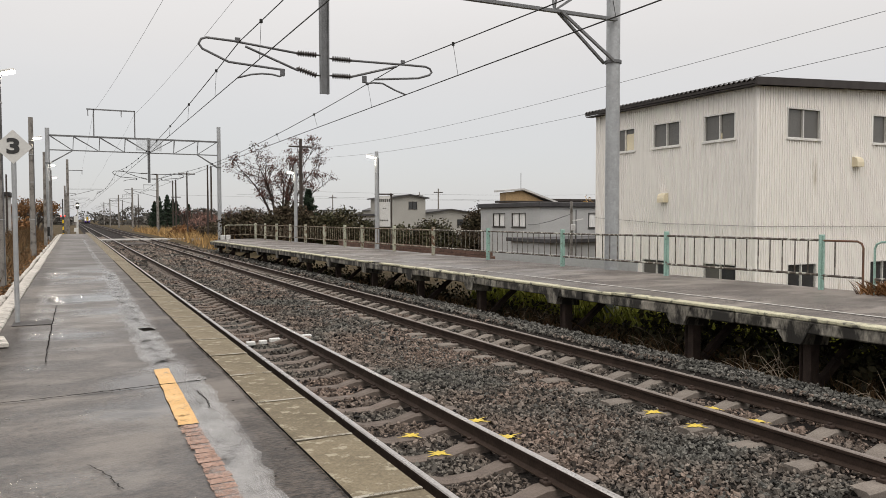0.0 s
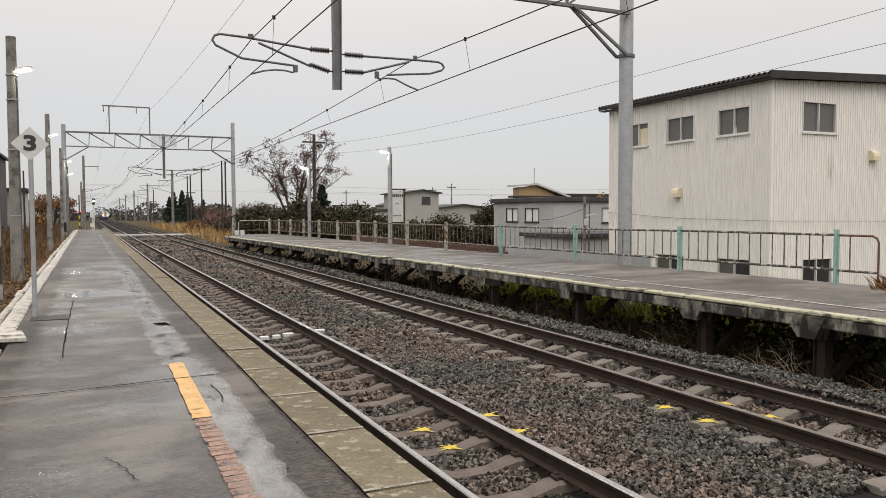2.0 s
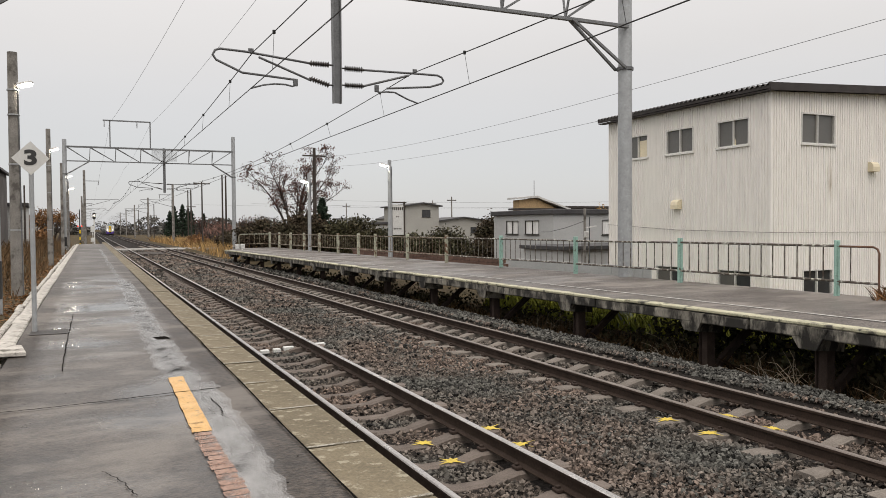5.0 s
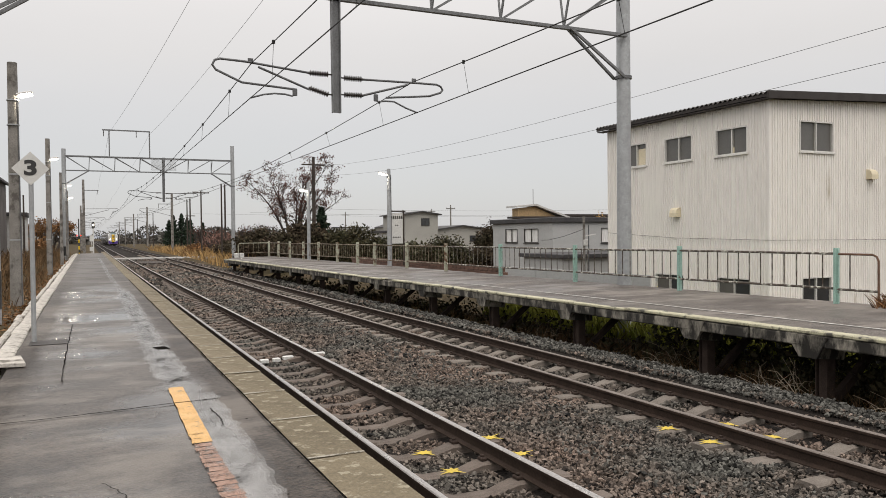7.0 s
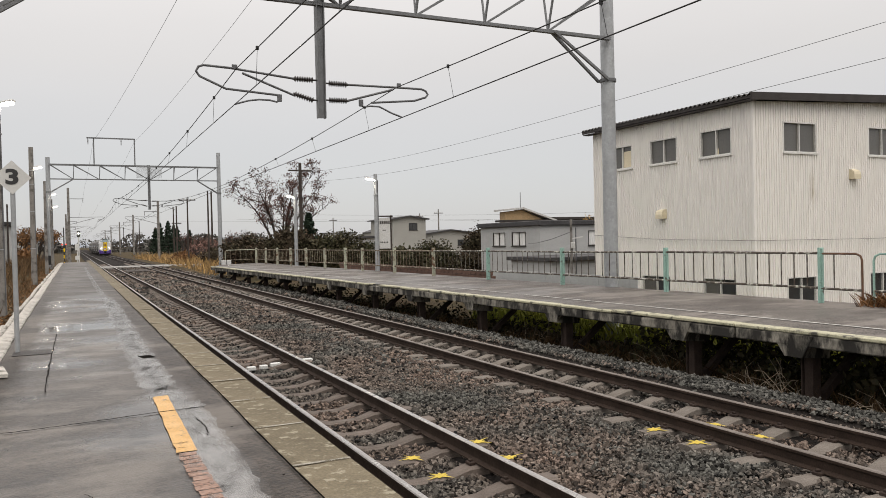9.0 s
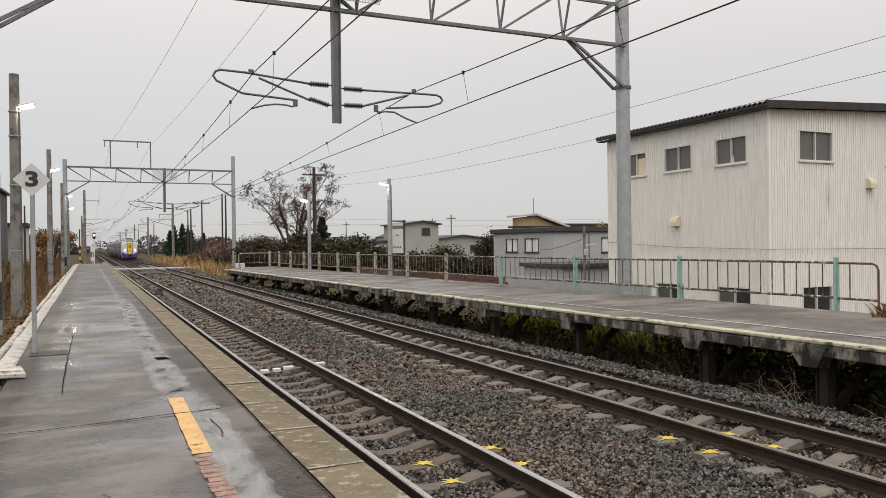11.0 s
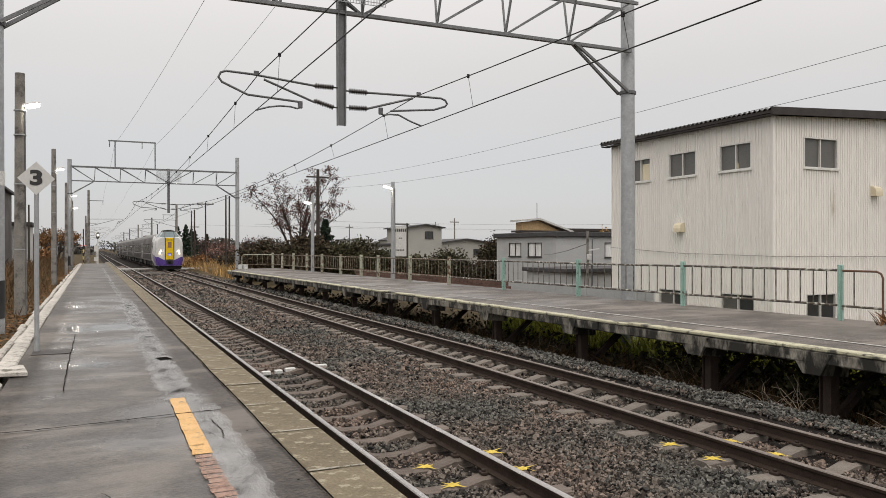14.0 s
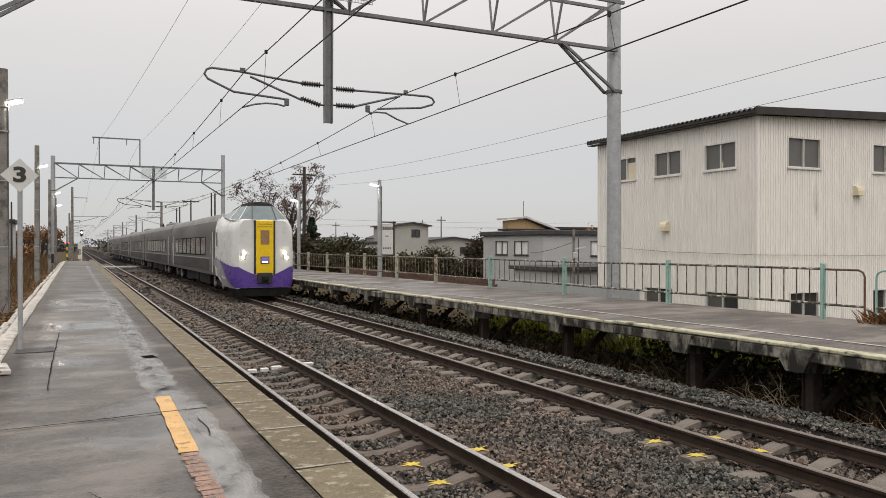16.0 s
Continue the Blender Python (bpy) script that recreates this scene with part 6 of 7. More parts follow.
def text_mesh(body, size, mt):
    c = bpy.data.curves.new("figure", "FONT")
    c.body, c.size, c.align_x, c.align_y, c.extrude, c.offset = body, size, "CENTER", "CENTER", 0.002, 0.011
    o = new("figure", c)
    me = bpy.data.meshes.new_from_object(o.evaluated_get(bpy.context.evaluated_depsgraph_get()))
    bpy.data.objects.remove(o)
    me.materials.clear(); me.materials.append(mt)
    return me


def build_car_sign():
    x, y = -3.88, 12.03
    th = thing("stop_mark_sign", "grey diamond sign with a black figure 3 on a steel post", "sign")
    part("post", Shape().tube((x, y, PZ - 0.1), (x, y, 3.0), 0.032, seg=10), M_STEEL, th, smooth=True)
    d = 0.235
    s = Shape().add([(0, 0, -d), (d, 0, 0), (0, 0, d), (-d, 0, 0), (0, 0.012, -d), (d, 0.012, 0), (0, 0.012, d), (-d, 0.012, 0)],
                    [(0, 1, 2, 3), (7, 6, 5, 4), (0, 4, 5, 1), (1, 5, 6, 2), (2, 6, 7, 3), (3, 7, 4, 0)])
    fc = part("sign_face", s, M_SIGNGREY, th, "grey diamond plate", at=pose(x, y - 0.045, 3.135, 0, 0, 3))
    part("figure", text_mesh("3", 0.28, M_BLACK), None, fc, "black figure 3", at=pose(0, -0.004, 0, 90, 0, 0) @ Matrix.Diagonal((1.28, 1.0, 1.0, 1.0)))
    for z in (3.05, 3.22):
        part("bracket", Shape().box(x - 0.05, x + 0.05, y - 0.03, y + 0.03, z - 0.015, z + 0.015), M_STEEL, th)


def build_station_board():
    x0, x1, y = 9.86, 10.50, 33.7
    th = thing("station_board", "white station name board with dark lettering between dark posts", "sign")
    for x in (x0 - 0.04, x1 + 0.04):
        part("post", Shape().box(x - 0.035, x + 0.035, y - 0.035, y + 0.035, PZ, 3.34, 0.008), M_WOOD, th)
    part("hood", Shape().box(x0 - 0.14, x1 + 0.14, y - 0.06, y + 0.06, 3.26, 3.32, 0.01), M_WOOD, th)
    f = part("board_face", Shape().box(x0, x1, y - 0.02, y + 0.02, 1.75, 3.2, 0.005), M_WHITE, th, "white enamel board")
    rr = random.Random(2)
    for z, h, k, w in ((3.0, 0.15, 6, 0.07), (2.62, 0.06, 2, 0.06), (2.05, 0.07, 5, 0.05)):
        for j in range(k):
            cx = (x0 + x1) / 2 + (j - (k - 1) / 2) * (w + 0.035)
            part("lettering_bar", Shape().box(cx - w / 2, cx + w / 2, y - 0.026, y - 0.021, z - h / 2, z + h / 2), M_DARKFRAME, f)


def catenary_pole(x, y, dr, ztop, group):
    th = thing("catenary_pole", "grey concrete catenary pole with a bracket arm", "pole", group=group)
    part("pole", Shape().tube((x, y, -0.6), (x, y, ztop), 0.19, 0.15, seg=10), M_POLE, th, smooth=True)
    cx = x + dr * 3.9
    part("bracket_arm", Shape().path([(x, y, 6.2), (x + dr * 4.3, y, 6.25), (x + dr * 4.4, y, 6.1), (x + dr * 3.6, y, 5.6)], 0.03, 5), M_DARKSTEEL, th)
    part("stay", Shape().tube((x, y, 5.2), (x + dr * 3.2, y, 6.1), 0.03, seg=5), M_DARKSTEEL, th)
    part("top_arm", Shape().box(min(x, x + dr * 1.9), max(x, x + dr * 1.9), y - 0.04, y + 0.04, ztop - 1.5, ztop - 1.42), M_DARKSTEEL, th)
    s = Shape(); insulator(s, (x + dr * 1.8, y, ztop - 2.0), (x + dr * 1.8, y, ztop - 1.5), 4, 0.05)
    part("insulator", s, M_INSUL, th)


def build_line_side():
    lamp_post(-4.77, 21.2, 0.52, 6.45, 0.13, 0.42, 5.62, "grey concrete lamp post with a lit strip lamp")
    lamp_post(-4.72, 38.0, 0.52, 6.60, 0.11, 0.40, 5.65, "slim grey concrete lamp post with a lit strip lamp")
    lamp_post(-4.78, 75.0, 0.52, 6.4, 0.10, 0.45, 5.7, "far grey lamp post with a lit lamp")
    th = lamp_post(-4.62, 64.8, 0.52, 5.0, 0.06, 0.35, 6.15, "small lit lamp on a thin pole by the gantry")
    plain_pole(-4.62, 52, 0.5, 6.2, 0.085, "slim weathered wooden pole on the verge", M_POLE)
    plain_pole(-6.9, 56, 0.5, 5.0, 0.06, "thin dark pole in dead grass", M_WOOD)
    # far platform lamps
    lamp_post(9.62, 33.2, PZ, 5.25, 0.10, -0.50, 4.95, "grey steel lamp post with a lit lamp on the far platform", M_STEEL)
    lamp_post(8.95, 45.0, PZ, 5.42, 0.10, -0.50, 4.85, "grey steel lamp post with a lit lamp near the platform's end", M_STEEL)
    plain_pole(14.0, 62, -0.7, 8.75, 0.16, "tall dark wooden power pole with a crossarm", M_WOOD, (8.1, 1.0))
    plain_pole(14.0, -12, -0.7, 9.0, 0.16, "tall dark wooden power pole with a crossarm", M_WOOD, (8.1, 1.0))
    sag = np.polyfit([-12, 5, 12, 24, 36.5, 50, 62], [0.35, 0.06, 0, -0.16, -0.18, 0.3, 1.0], 4)
    for x, z in ((13.85, 6.95), (14.15, 6.2)):
        wire("power_wire", "thin grey power wire beside the line", [(x, -12 + 74 * q / 30, z + float(np.polyval(sag, -12 + 74 * q / 30))) for q in range(31)], 0.0065)
    for y in (115, 165, 215, 265, 315):
        catenary_pole(-4.3 if y > 120 else -3.6, y, 1, 10.2 if y == 115 else 8.6, "catenary poles beyond the crossing")
        catenary_pole(7.85, y, -1, 8.4, "catenary poles beyond the crossing")
    plain_pole(8.6, 90, -0.4, 7.4, 0.09, "dark wooden pole beside the line", M_WOOD, (7.2, 0.9))
    plain_pole(9.3, 80, -0.4, 7.6, 0.09, "dark wooden pole beside the line", M_WOOD)
    rr = random.Random(8)
    for k in range(12):
        plain_pole(12 + rr.uniform(-3, 14), 100 + 22 * k, -0.3, rr.uniform(6, 9), 0.12, "distant dark utility pole", M_WOOD, (rr.uniform(5.4, 5.8), 0.7) if k % 2 else None)
    for x, y, z in ((49.8, 110, 6.9), (45, 150, 7), (60, 140, 7.4), (28, 120, 7)):
        plain_pole(x, y, -0.7, z, 0.12, "distant utility pole above the houses", M_POLE, (z - 0.6, 0.8))
    for k, (a, b, z) in enumerate((((20, 110), (90, 100), 6.3), ((18, 110), (95, 104), 5.6), ((15, 150), (120, 150), 6.6))):
        wire("power_wire", "distant power wire over the roofs", [(a[0] + (b[0] - a[0]) * t / 6, a[1] + (b[1] - a[1]) * t / 6, z - 0.5 * math.sin(math.pi * t / 6)) for t in range(7)], 0.012)
    # crossing: road, barrier lamps, signal, boards
    s = Shape().box(-40, 40, 85.5, 90.5, -0.3, -0.03, 0.02)
    tagged(part("road", s, M_CONC), "pale worn road crossing the tracks", "road", kind="structure")
    th = thing("crossing_signal", "level-crossing warning signal with red lamps", "crossing signal")
    part("pole", Shape().tube((-4.0, 88, -0.1), (-4.0, 88, 4.2), 0.06, seg=8), M_BLACK, th)
    for o in (-0.18, 0.18):
        part("warning_lamp", Shape().tube((-4.0 + o, 87.9, 2.45), (-4.0 + o, 87.85, 2.45), 0.075, seg=12), M_REDLAMP, th, "lit red lamp")
    for z0 in (0.3, 1.0, 1.7):
        part("stripe", Shape().tube((-4.0, 88, z0), (-4.0, 88, z0 + 0.35), 0.064, seg=8), M_TYELLOW, th)
    th = thing("railway_signal", "black colour-light railway signal on a grey post", "signal")
    part("post", Shape().tube((-2.55, 100, -0.1), (-2.55, 100, 3.3), 0.07, seg=8), M_WHITE, th)
    part("backboard", Shape().box(-2.73, -2.37, 99.9, 100.0, 3.3, 4.1, 0.1), M_BLACK, th)
    part("signal_lamp", Shape().tube((-2.55, 99.88, 3.75), (-2.55, 99.8, 3.75), 0.07, seg=10), M_LAMP, th, "lit lamp")
    th = thing("trackside_board", "small white trackside board on a post", "sign")
    part("post", Shape().tube((-2.75, 95, -0.1), (-2.75, 95, 2.4), 0.04, seg=8), M_WHITE, th)
    for z0, z1 in ((1.8, 2.5), (0.7, 1.15)):
        part("board", Shape().box(-2.98, -2.52, 94.93, 94.97, z0, z1, 0.005), M_WHITE, th)
    th = thing("timber_crossing", "dark timber boards between the tracks", "boards")
    for k in range(5):
        part("board", Shape().box(0.95 + 0.40 * k, 1.32 + 0.40 * k, 70.5, 76.5, -0.25, -0.06 - 0.01 * (k % 2), 0.01), M_WOOD, th)
    for x, y, w in ((0.92, 14.62, 0.13), (0.28, 14.45, 0.10), (0.02, 14.3, 0.07), (-0.22, 14.25, 0.08)):
        tagged(part("marker_plate", Shape().box(x - w, x + w, y - 0.06, y + 0.06, -0.22, -0.15, 0.01), M_WHITE), "small white plate laid across the track", "marker", "white plates across the track")
    for dx in (0, 0.36):
        tagged(part("marker_block", Shape().box(5.95 + dx, 6.25 + dx, 53.3, 53.5, PZ - 0.01, PZ + 0.32, 0.02), M_WWHITE), "small white marker board standing on the platform end", "marker")


M_REDLAMP = mat("lit_red_lamp", (0.7, 0.05, 0.03), None, 0.3, bump=0, emit=(1.0, 0.05, 0.02), power=1.2)


# ---------------------------------------------------------------- houses
M_WGREY = mat("grey_house_siding", (0.44, 0.445, 0.44), (0.39, 0.395, 0.39), 0.7, scale=0.7, fine=8, bump=0.05, grain=(0.95, 1.04), stretch=(1, 1, 3))
M_WBEIGE = mat("beige_house_siding", (0.34, 0.333, 0.305), (0.305, 0.298, 0.272), 0.7, scale=0.7, fine=8, bump=0.05, grain=(0.95, 1.04))
M_WOCHRE = mat("ochre_house_wall", (0.45, 0.31, 0.16), (0.38, 0.26, 0.14), 0.7, scale=0.7, fine=8, bump=0.1)
M_WDARK = mat("dark_brown_siding", (0.085, 0.072, 0.066), (0.06, 0.052, 0.048), 0.7, scale=0.7, fine=8, bump=0.1)
M_WWHITE = mat("off_white_wall", (0.55, 0.55, 0.54), (0.46, 0.46, 0.45), 0.7, scale=0.7, fine=8, bump=0.1)
M_SLATE = mat("grey_metal_roof", (0.075, 0.073, 0.075), (0.052, 0.051, 0.053), 0.6, spec=0.2, scale=1, fine=10, bump=0.1)
M_CURTAIN = mat("pale_curtain", (0.82, 0.82, 0.80), (0.66, 0.66, 0.64), 0.6, scale=6, bump=0.1, stretch=(1, 1, 0.05))


def house(label, x0, x1, y0, y1, z0, z1, wall, roof="flat", rise=0.8, wins_x=(), wins_y=(), over=0.3, cap=M_SLATE, gl=M_GLASS):
    """A house of four walls with cut openings; wins_x on the face x0 (u along y), wins_y on the face y0 (u along x)."""
    th = thing("house", label, "house", group="houses behind the station")
    s = Shape(); wall_holes(s, y0, y1, z0, z1, wins_x, lambda u, z: (x0, u, z)); part("wall", s, wall, th)
    s = Shape(); wall_holes(s, x0, x1, z0, z1, wins_y, lambda u, z: (u, y0, z)); part("wall", s, wall, th)
    part("wall", Shape().box(x0 + 0.15, x1, y0 + 0.15, y1, z0, z1 - 0.02), wall, th)
    for h in wins_x:
        window(th, "x", x0, *h, [gl], M_DARKFRAME, -1, 2, 0.08)
    for h in wins_y:
        window(th, "y", y0, *h, [gl], M_DARKFRAME, -1, 2, 0.08)
    if roof == "flat":
        part("roof", Shape().box(x0 - over, x1 + over, y0 - over, y1 + over, z1, z1 + 0.28, 0.03), cap, th, "dark flat roof edge")
    else:
        k = rise
        if roof == "mono":
            prof = [(x0 - over, z1 + 0.02), (x1 + over, z1 + 0.02 + k), (x1 + over, z1 + 0.2 + k), (x0 - over, z1 + 0.2)]
            tri = [(x0, z1), (x1, z1), (x1, z1 + k)] if k > 0 else [(x0, z1 + k), (x1, z1 + k), (x0, z1)]
        else:
            c = (x0 + x1) / 2
            prof = [(x0 - over, z1 - 0.05), (c, z1 + k), (x1 + over, z1 - 0.05), (x1 + over, z1 + 0.10), (c, z1 + k + 0.16), (x0 - over, z1 + 0.10)]
            tri = [(x0, z1), (x1, z1), (c, z1 + k)]
        fix_normals(part("roof", Shape().extrude(prof, y0 - over, y1 + over), cap, th, "metal roof"))
        fix_normals(part("gable", Shape().extrude(tri, y0 + 0.01, y1 - 0.01), wall, th))
    return th


def build_houses():
    house("low grey house with dark window frames and a flat roof", 20.52, 27.5, 36.0, 42.9, -0.75, 2.78, M_WGREY,
          wins_x=((37.5, 39.05, 1.62, 2.45), (39.85, 41.3, 1.62, 2.45)), wins_y=((23.85, 25.0, 1.58, 2.45),), gl=M_CURTAIN, over=0.18)
    th = house("ochre house with a slanting pale-edged roof", 32.6, 37.6, 60.0, 61.2, -0.75, 3.55, M_WOCHRE, "mono", -0.0, cap=M_ROOF)
    s = Shape().extrude([(32.2, 4.55), (34.3, 4.72), (38.0, 3.55), (38.0, 3.72), (34.3, 4.90), (32.2, 4.72)], 59.6, 61.5)
    fix_normals(part("upper_roof", s, M_WWHITE, th, "pale roof edge"))
    fix_normals(part("upper_gable", Shape().extrude([(32.6, 3.5), (37.4, 3.5), (34.3, 4.66), (32.6, 4.5)], 60.02, 61.1), M_WOCHRE, th))
    part("aerial", Shape().tube((34.2, 60, 4.7), (34.2, 60, 6.3), 0.03, seg=5), M_DARKSTEEL, th)
    house("dark-roofed low house behind the grey one", 38.6, 44.5, 62, 70, -0.75, 3.75, M_WDARK, cap=M_ROOF)
    house("beige two-storey house with a grey roof", 33.7, 38.3, 90.0, 98, -0.75, 4.75, M_WBEIGE, "gable", 0.35, wins_y=((35.9, 37.1, 3.35, 4.3),), over=0.4)
    house("low beige wing with a grey metal roof", 38.3, 46.0, 90.5, 97, -0.75, 2.75, M_WBEIGE, "gable", 0.5, wins_y=((43.2, 44.4, 1.2, 2.0),), over=0.4)
    house("low off-white house among bushes", 24.1, 27.6, 80, 88, -0.75, 2.4, M_WWHITE, "flat", wins_y=((26.3, 27.2, 0.9, 1.8),))
    house("dark two-storey house on the near side", -17.0, -8.55, 55.0, 64, 0.4, 6.1, M_WDARK, "gable", 1.1, wins_y=((-9.4, -8.9, 4.3, 5.2), (-11.6, -10.4, 4.2, 5.3)))
    house("white shed beyond the verge", -12.0, -7.6, 66.0, 71, 0.3, 3.9, M_WWHITE, "flat")
    rr = random.Random(4)
    for k in range(14):
        x = 55 + 18 * k + rr.uniform(-6, 6); y = 130 + rr.uniform(0, 120); h = rr.uniform(3.5, 6)
        house("distant house behind the station", x, x + rr.uniform(7, 11), y, y + 8, -0.75, h - 0.75, rr.choice([M_WBEIGE, M_WGREY, M_WWHITE, M_WDARK]), rr.choice(["gable", "flat"]), 1.2,
              wins_y=((x + 1.2, x + 2.6, 1.0, 2.1), (x + 4, x + 5.4, 1.0, 2.1)))
    for k in range(6):
        x = -62 + 8 * k; y = 190 + 25 * k
        house("distant house past the crossing", x, x + 7, y, y + 7, -0.4, rr.uniform(2.6, 5), rr.choice([M_WBEIGE, M_WGREY, M_WWHITE]), "gable", 1.2)
    th = thing("low_shed", "low dark flat-roofed shed in front of the grey house", "shed")
    part("shed_roof", Shape().box(17.8, 26.0, 31.0, 35.2, 0.92, 1.12, 0.02), M_SLATE, th)
    part("shed_wall", Shape().box(18.0, 25.8, 31.2, 35.0, -0.8, 0.92), M_WGREY, th)
    th = thing("service_pole", "slim grey service pole with a small meter box", "pole")
    part("pole", Shape().tube((18.35, 30, -0.8), (18.35, 30, 2.95), 0.07, 0.06, seg=10), M_POLE, th, smooth=True)
    part("conduit", Shape().tube((18.62, 30, -0.8), (18.62, 30, 2.55), 0.03, seg=6), M_DARKSTEEL, th, smooth=True)
    part("meter_box", Shape().box(18.25, 18.47, 29.82, 29.93, 1.55, 1.85, 0.02), M_WHITE, th, "white meter box")
    part("lamp_arm", Shape().bar((18.35, 29.9, 2.02), (18.95, 29.9, 2.1), 0.06, 0.05), M_WHITE, th)
    part("service_cable", Shape().path([(18.35, 30, 2.35), (18.9, 32.5, 2.0), (19.6, 35.0, 1.8), (20.5, 37.2, 1.78)], 0.012, 5), M_WIRE, th)
    # low walls behind the far platform
    th = thing("panel_wall", "low grey sheet-panel wall behind the platform railing", "wall")
    for k in range(22):
        part("panel", Shape().box(11.30, 11.34 + 0.012 * (k % 2), 17.0 + 0.36 * k, 17.0 + 0.36 * k + 0.352, -0.78, 0.93, 0.004), M_WGREY, th)
    th = thing("brick_wall", "low rust-brown block wall below the railing", "wall")
    for r in range(6):
        for k in range(46):
            o = 0.2 if r % 2 else 0
            part("block", BLOCK, None, th, at=pose(11.2, 25.0 + k * 0.4 + o, -0.20 + r * 0.2))


BLOCK = Shape().box(-0.06, 0.06, 0.006, 0.394, -0.095, 0.095, 0.008).mesh("block", mat("brown_block", (0.145, 0.078, 0.055), (0.095, 0.055, 0.042), 0.9, scale=3, bump=0.3, objvar=0.2))


def build_distance():
    rg = np.random.RandomState(21)
    bush("hedge", "dense dark brown hedge behind the far railing", (12.2, 58.5, -0.6), (3.6, 1.6, 4.0), M_LEAFRED2, 6400, 0.10, 31)
    bush("hedge", "dense dark hedge behind the far railing", (9.9, 63.5, -0.6), (2.6, 1.8, 3.5), M_LEAFRED2, 4200, 0.10, 32)
    bush("shrub", "dark evergreen shrub behind the far railing", (15.8, 57.5, -0.7), (2.8, 1.8, 3.7), M_LEAFDARK, 4600, 0.10, 33)
    bush("shrub", "dark evergreen shrub by the lamp post", (18.8, 57.5, -0.7), (2.6, 2.0, 2.8), M_LEAFDARK, 3600, 0.11, 34)
    bush("shrub", "dark shrub beside the houses", (21.8, 60, -0.7), (2.8, 2.0, 2.2), M_LEAFDARK, 3000, 0.12, 35)
    bush("shrub", "brown-green shrub in front of the beige house", (18.9, 46.5, -0.7), (2.1, 1.6, 2.9), M_LEAFDARK, 3000, 0.08, 36)
    bush("shrub", "brown-green shrub beside the grey house", (23.4, 49.0, -0.7), (2.0, 1.4, 2.0), M_LEAFRED2, 2600, 0.08, 37)
    bush("shrub", "reddish tall shrub beside the grey house", (23.9, 50.0, -0.7), (1.2, 1.2, 3.6), M_LEAFRED2, 2600, 0.08, 38)
    bush("shrub", "yellowing tree top behind the building", (29.9, 44.0, -0.7), (0.9, 0.9, 4.2), M_STRAWORANGE, 900, 0.09, 39)
    build_limb_tree((14.0, 69.0, -0.6), ((-3.6, 0.4, 7.3, 1.0), (-2.3, -0.5, 7.9, 0.9), (-1.2, 0.6, 6.6, 0.7), (0.3, -0.3, 6.3, 0.7), (1.8, 0.5, 8.9, 0.7), (2.7, -0.4, 8.6, 0.9), (3.5, 0.3, 7.6, 0.9), (4.0, 0.0, 5.8, 0.7)),
                    M_LEAFRED, 12, "spreading autumn tree with dark forked limbs and sparse russet leaves", 7000, 0.075)
    build_conifer((15.2, 64.0, -0.7), 5.3, 41)
    for k, (x, y, h) in enumerate(((12.3, 168, 6.2), (13.6, 172, 7.2), (15.0, 170, 7.6), (16.6, 174, 6.9), (18.0, 180, 6.6), (22, 190, 6.0))):
        build_conifer((x, y, -0.4), h, 50 + k)
    rr = random.Random(77)
    for k in range(9):
        build_tree((rr.uniform(9.5, 12) + k * 1.3, 98 + 8 * k + rr.uniform(-3, 3), -0.3), rr.uniform(2.6, 4.4), M_LEAFPINK, 70 + k, "bare reddish shrub in the dry grass beside the line", 420, 0.10, 5, 3)
    build_tree((-7.5, 118, -0.2), 6.0, M_AUTUMN, 15, "orange-brown autumn tree by the crossing", 1300, 0.15, 5, 3)
    build_tree((-9.5, 106, -0.2), 5.2, M_AUTUMN, 16, "orange-brown autumn tree near the verge", 1000, 0.15, 5, 3)
    build_tree((11.0, 108, -0.3), 4.6, M_LEAFRED, 17, "bare reddish bush-like tree by the line", 350, 0.10, 5, 3)
    build_tree((16.5, 100, -0.3), 4.8, M_LEAFRED, 18, "bare reddish tree by the dry grass", 350, 0.10, 5, 3)
    bush("shrub", "low brown bushes by the crossing", (8.6, 96, -0.3), (1.8, 3.0, 1.6), M_AUTUMN, 2200, 0.10, 44)
    bush("shrub", "dense brown scrub along the line", (11.5, 84, -0.4), (2.6, 6.0, 2.2), M_LEAFRED2, 4000, 0.12, 45)
    bush("shrub", "dense brown scrub along the verge", (-8.5, 84, 0.2), (2.4, 6.0, 2.2), M_AUTUMN, 3200, 0.12, 46)
    # far woods and hills
    p = []
    for y0, x0, x1, n, h in ((330, -160, 60, 9000, 7), (420, -200, 150, 6000, 9), (260, 30, 200, 4200, 5), (520, 60, 520, 6000, 9), (760, -200, 220, 6000, 12)):
        x = rg.uniform(x0, x1, n)
        top = h * (0.55 + 0.25 * np.sin(x * 0.09 + y0) + 0.2 * np.sin(x * 0.31))
        gap = (np.abs(x - 2.2) > 4.4) | (y0 > 700)
        q = np.stack([x, y0 + rg.normal(0, 8, n), rg.uniform(0, 1, n) ** 0.7 * top - 0.3], 1)
        p.append(q[gap])
    p = np.concatenate(p)
    stuff("far_woods", leaf_mesh("far_woods", p, 0.85, M_FARWOOD, 61), "far grey-green belt of trees", "woods")
    s = Shape()
    xs = np.linspace(-2200, 2600, 120)
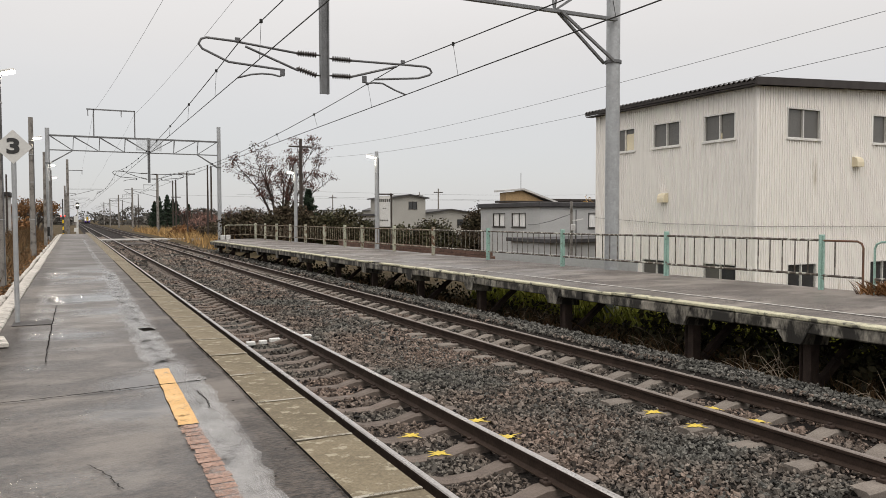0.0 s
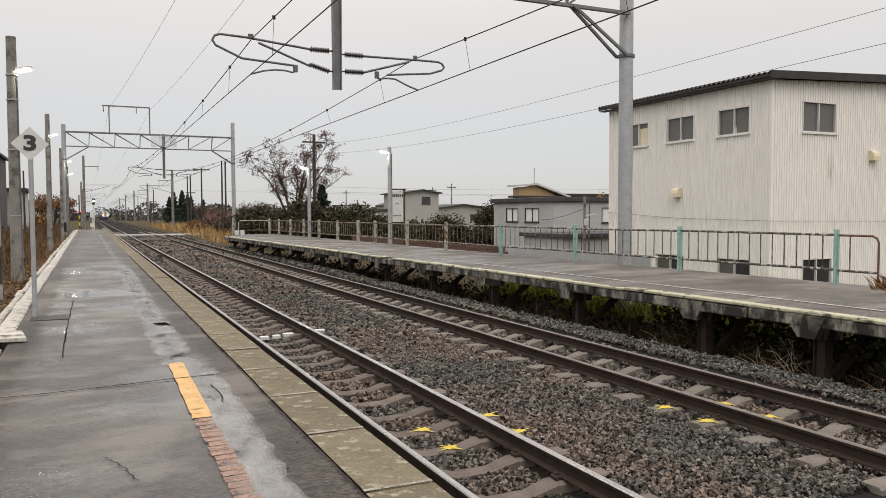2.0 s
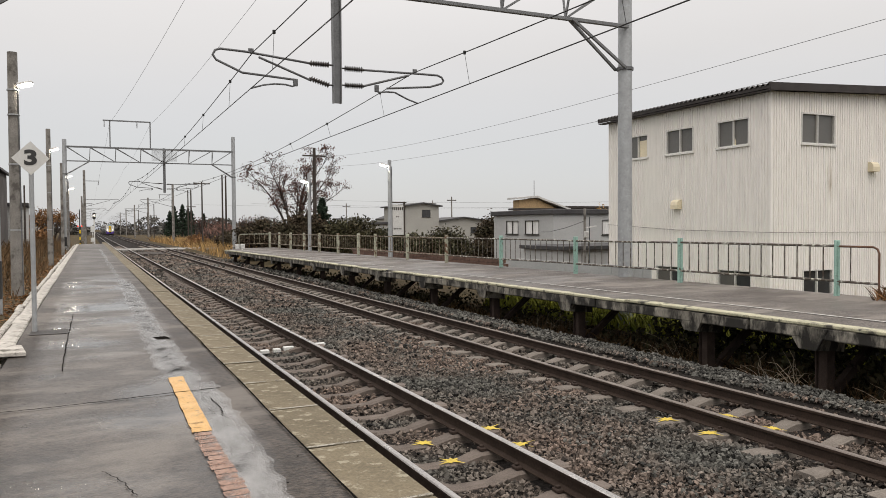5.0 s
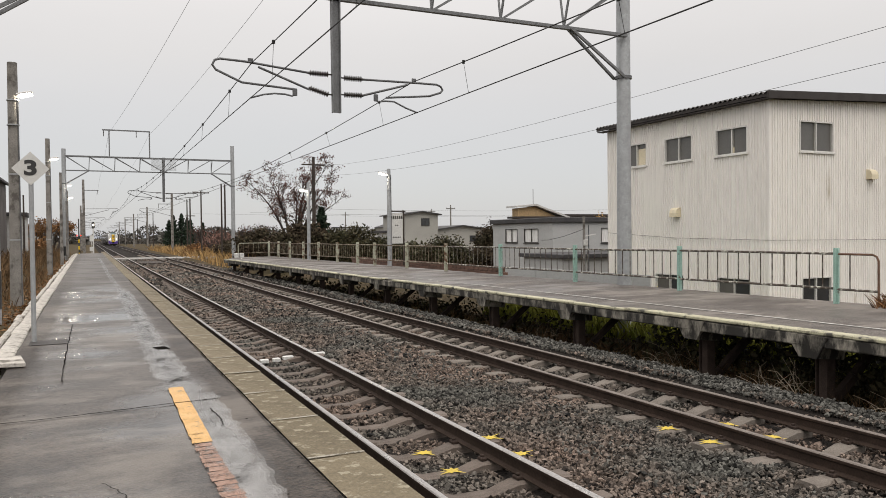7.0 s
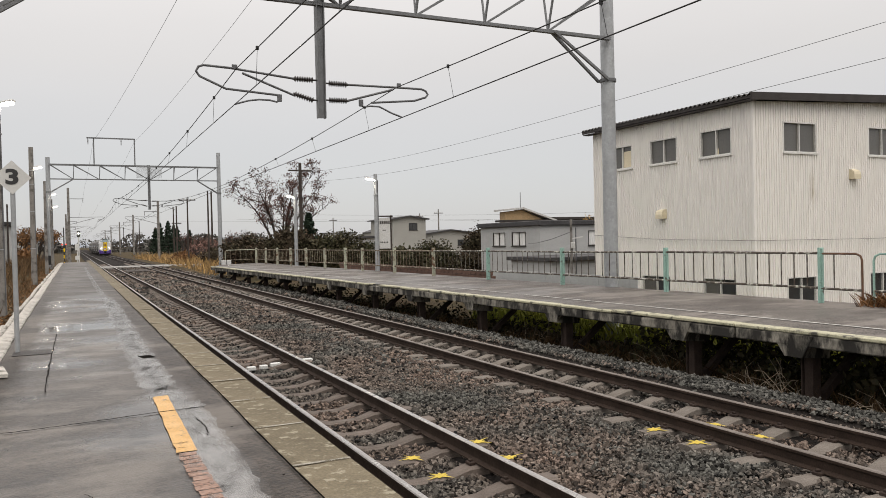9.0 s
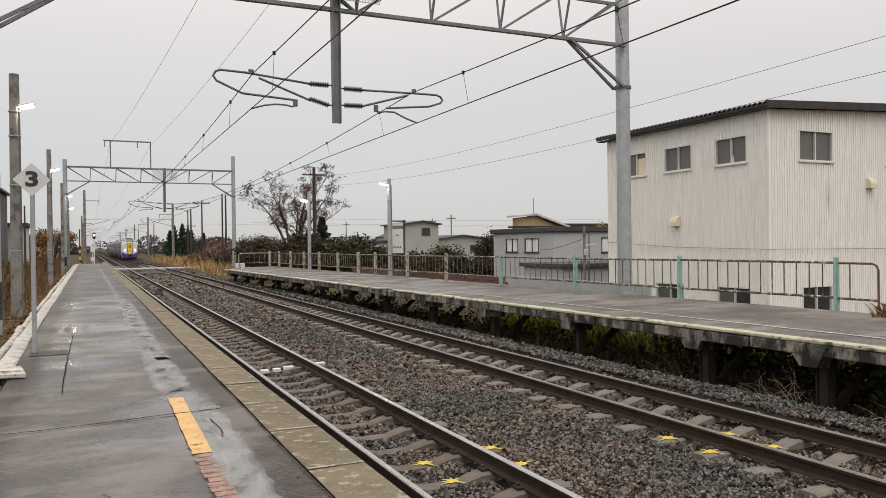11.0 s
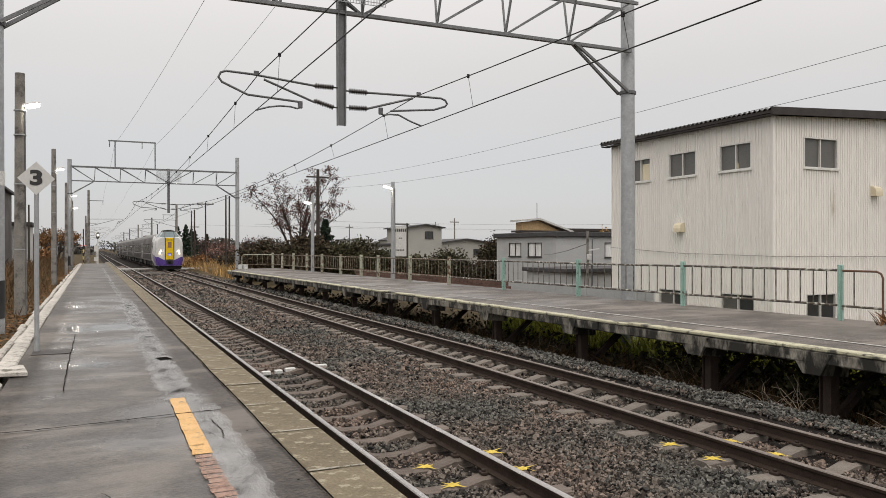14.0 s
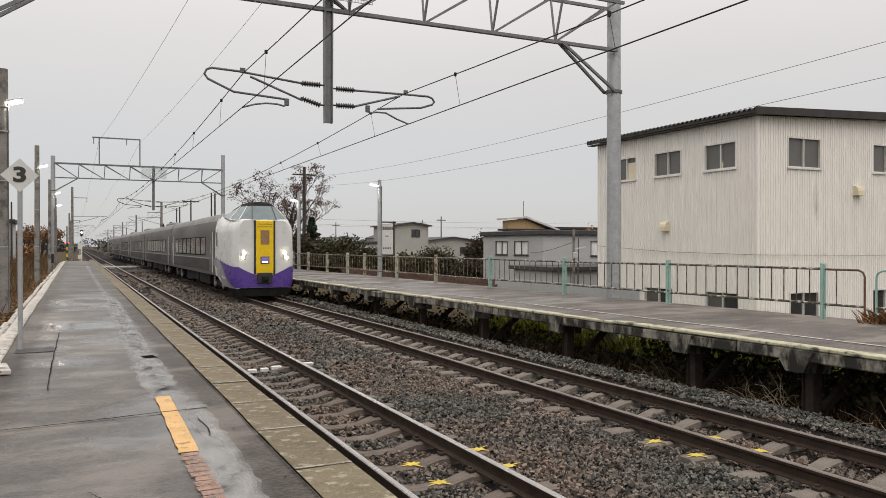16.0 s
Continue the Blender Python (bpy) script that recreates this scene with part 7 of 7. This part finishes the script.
    hh = lambda x: 40 + 26 * math.sin(x * 0.0021 + 1) + 14 * math.sin(x * 0.0074) + 120 * math.exp(-((x - 1395) / 110) ** 2)
    for k, x in enumerate(xs):
        s.v += [(x, 2500, -20), (x, 2540, hh(x) * 0.20), (x, 2900, -20)]
        if k:
            a = 3 * k
            s.f += [(a - 3, a, a + 1, a - 2), (a - 2, a + 1, a + 2, a - 1)]; s.m += [0, 0]
    tagged(part("hills", s, M_HILL, smooth=True), "faint blue-grey hills on the horizon", "backdrop", kind="structure")


M_LEAFRED2 = mat("brown_hedge_leaf", (0.065, 0.042, 0.03), (0.05, 0.047, 0.027), 0.8, spec=0.15, scale=0.7, bump=0, island=0.6)
M_LEAFPINK = mat("pinkish_bare_twigs", (0.27, 0.15, 0.12), (0.17, 0.10, 0.08), 0.8, scale=0.7, bump=0, spec=0.2, island=0.6)
# the distance haze is put into the hill colour, pale towards the sky
M_HILL = mat("hazy_hill", (0.40, 0.43, 0.48), (0.375, 0.405, 0.455), 1.0, scale=0.002, fine=0.02, bump=0, spec=0.0)

build_line_side()
build_car_sign()
build_station_board()
build_houses()
build_plants()
build_distance()
# stones, the nearest stretch packed closest
scatter("ballast", "dark brown-grey angular ballast stones", [(-1.2, 1.35, 3.2, 8, 1450, 0.031), (1.35, 5.3, 4.2, 8, 1500, 0.030), (-1.2, 5.3, 8, 13, 1150, 0.034), (-1.2, 5.3, 13, 22, 560, 0.043), (-1.2, 5.3, 22, 40, 190, 0.066), (-1.2, 5.3, 40, 85, 26, 0.15)], M_STONE, 5, 0)
scatter("grey_ballast", "fresh grey ballast stones heaped along the far shoulder", [(5.15, 6.35, 4.0, 13, 1250, 0.034), (5.15, 6.3, 13, 26, 560, 0.046), (5.15, 6.0, 26, 55, 110, 0.095), (1.5, 2.9, 4.5, 13, 260, 0.034), (1.9, 2.9, 13, 40, 70, 0.06)], M_STONE2, 6, 0)


def motions():
    """The train runs in along the far track at a steady pace."""
    rows = []
    for k in range(17):
        rows.append((float(k), pose(T2, 31.2 + 24.2 * (16 - k), 0)))
    walk(TRAIN, rows)


motions()
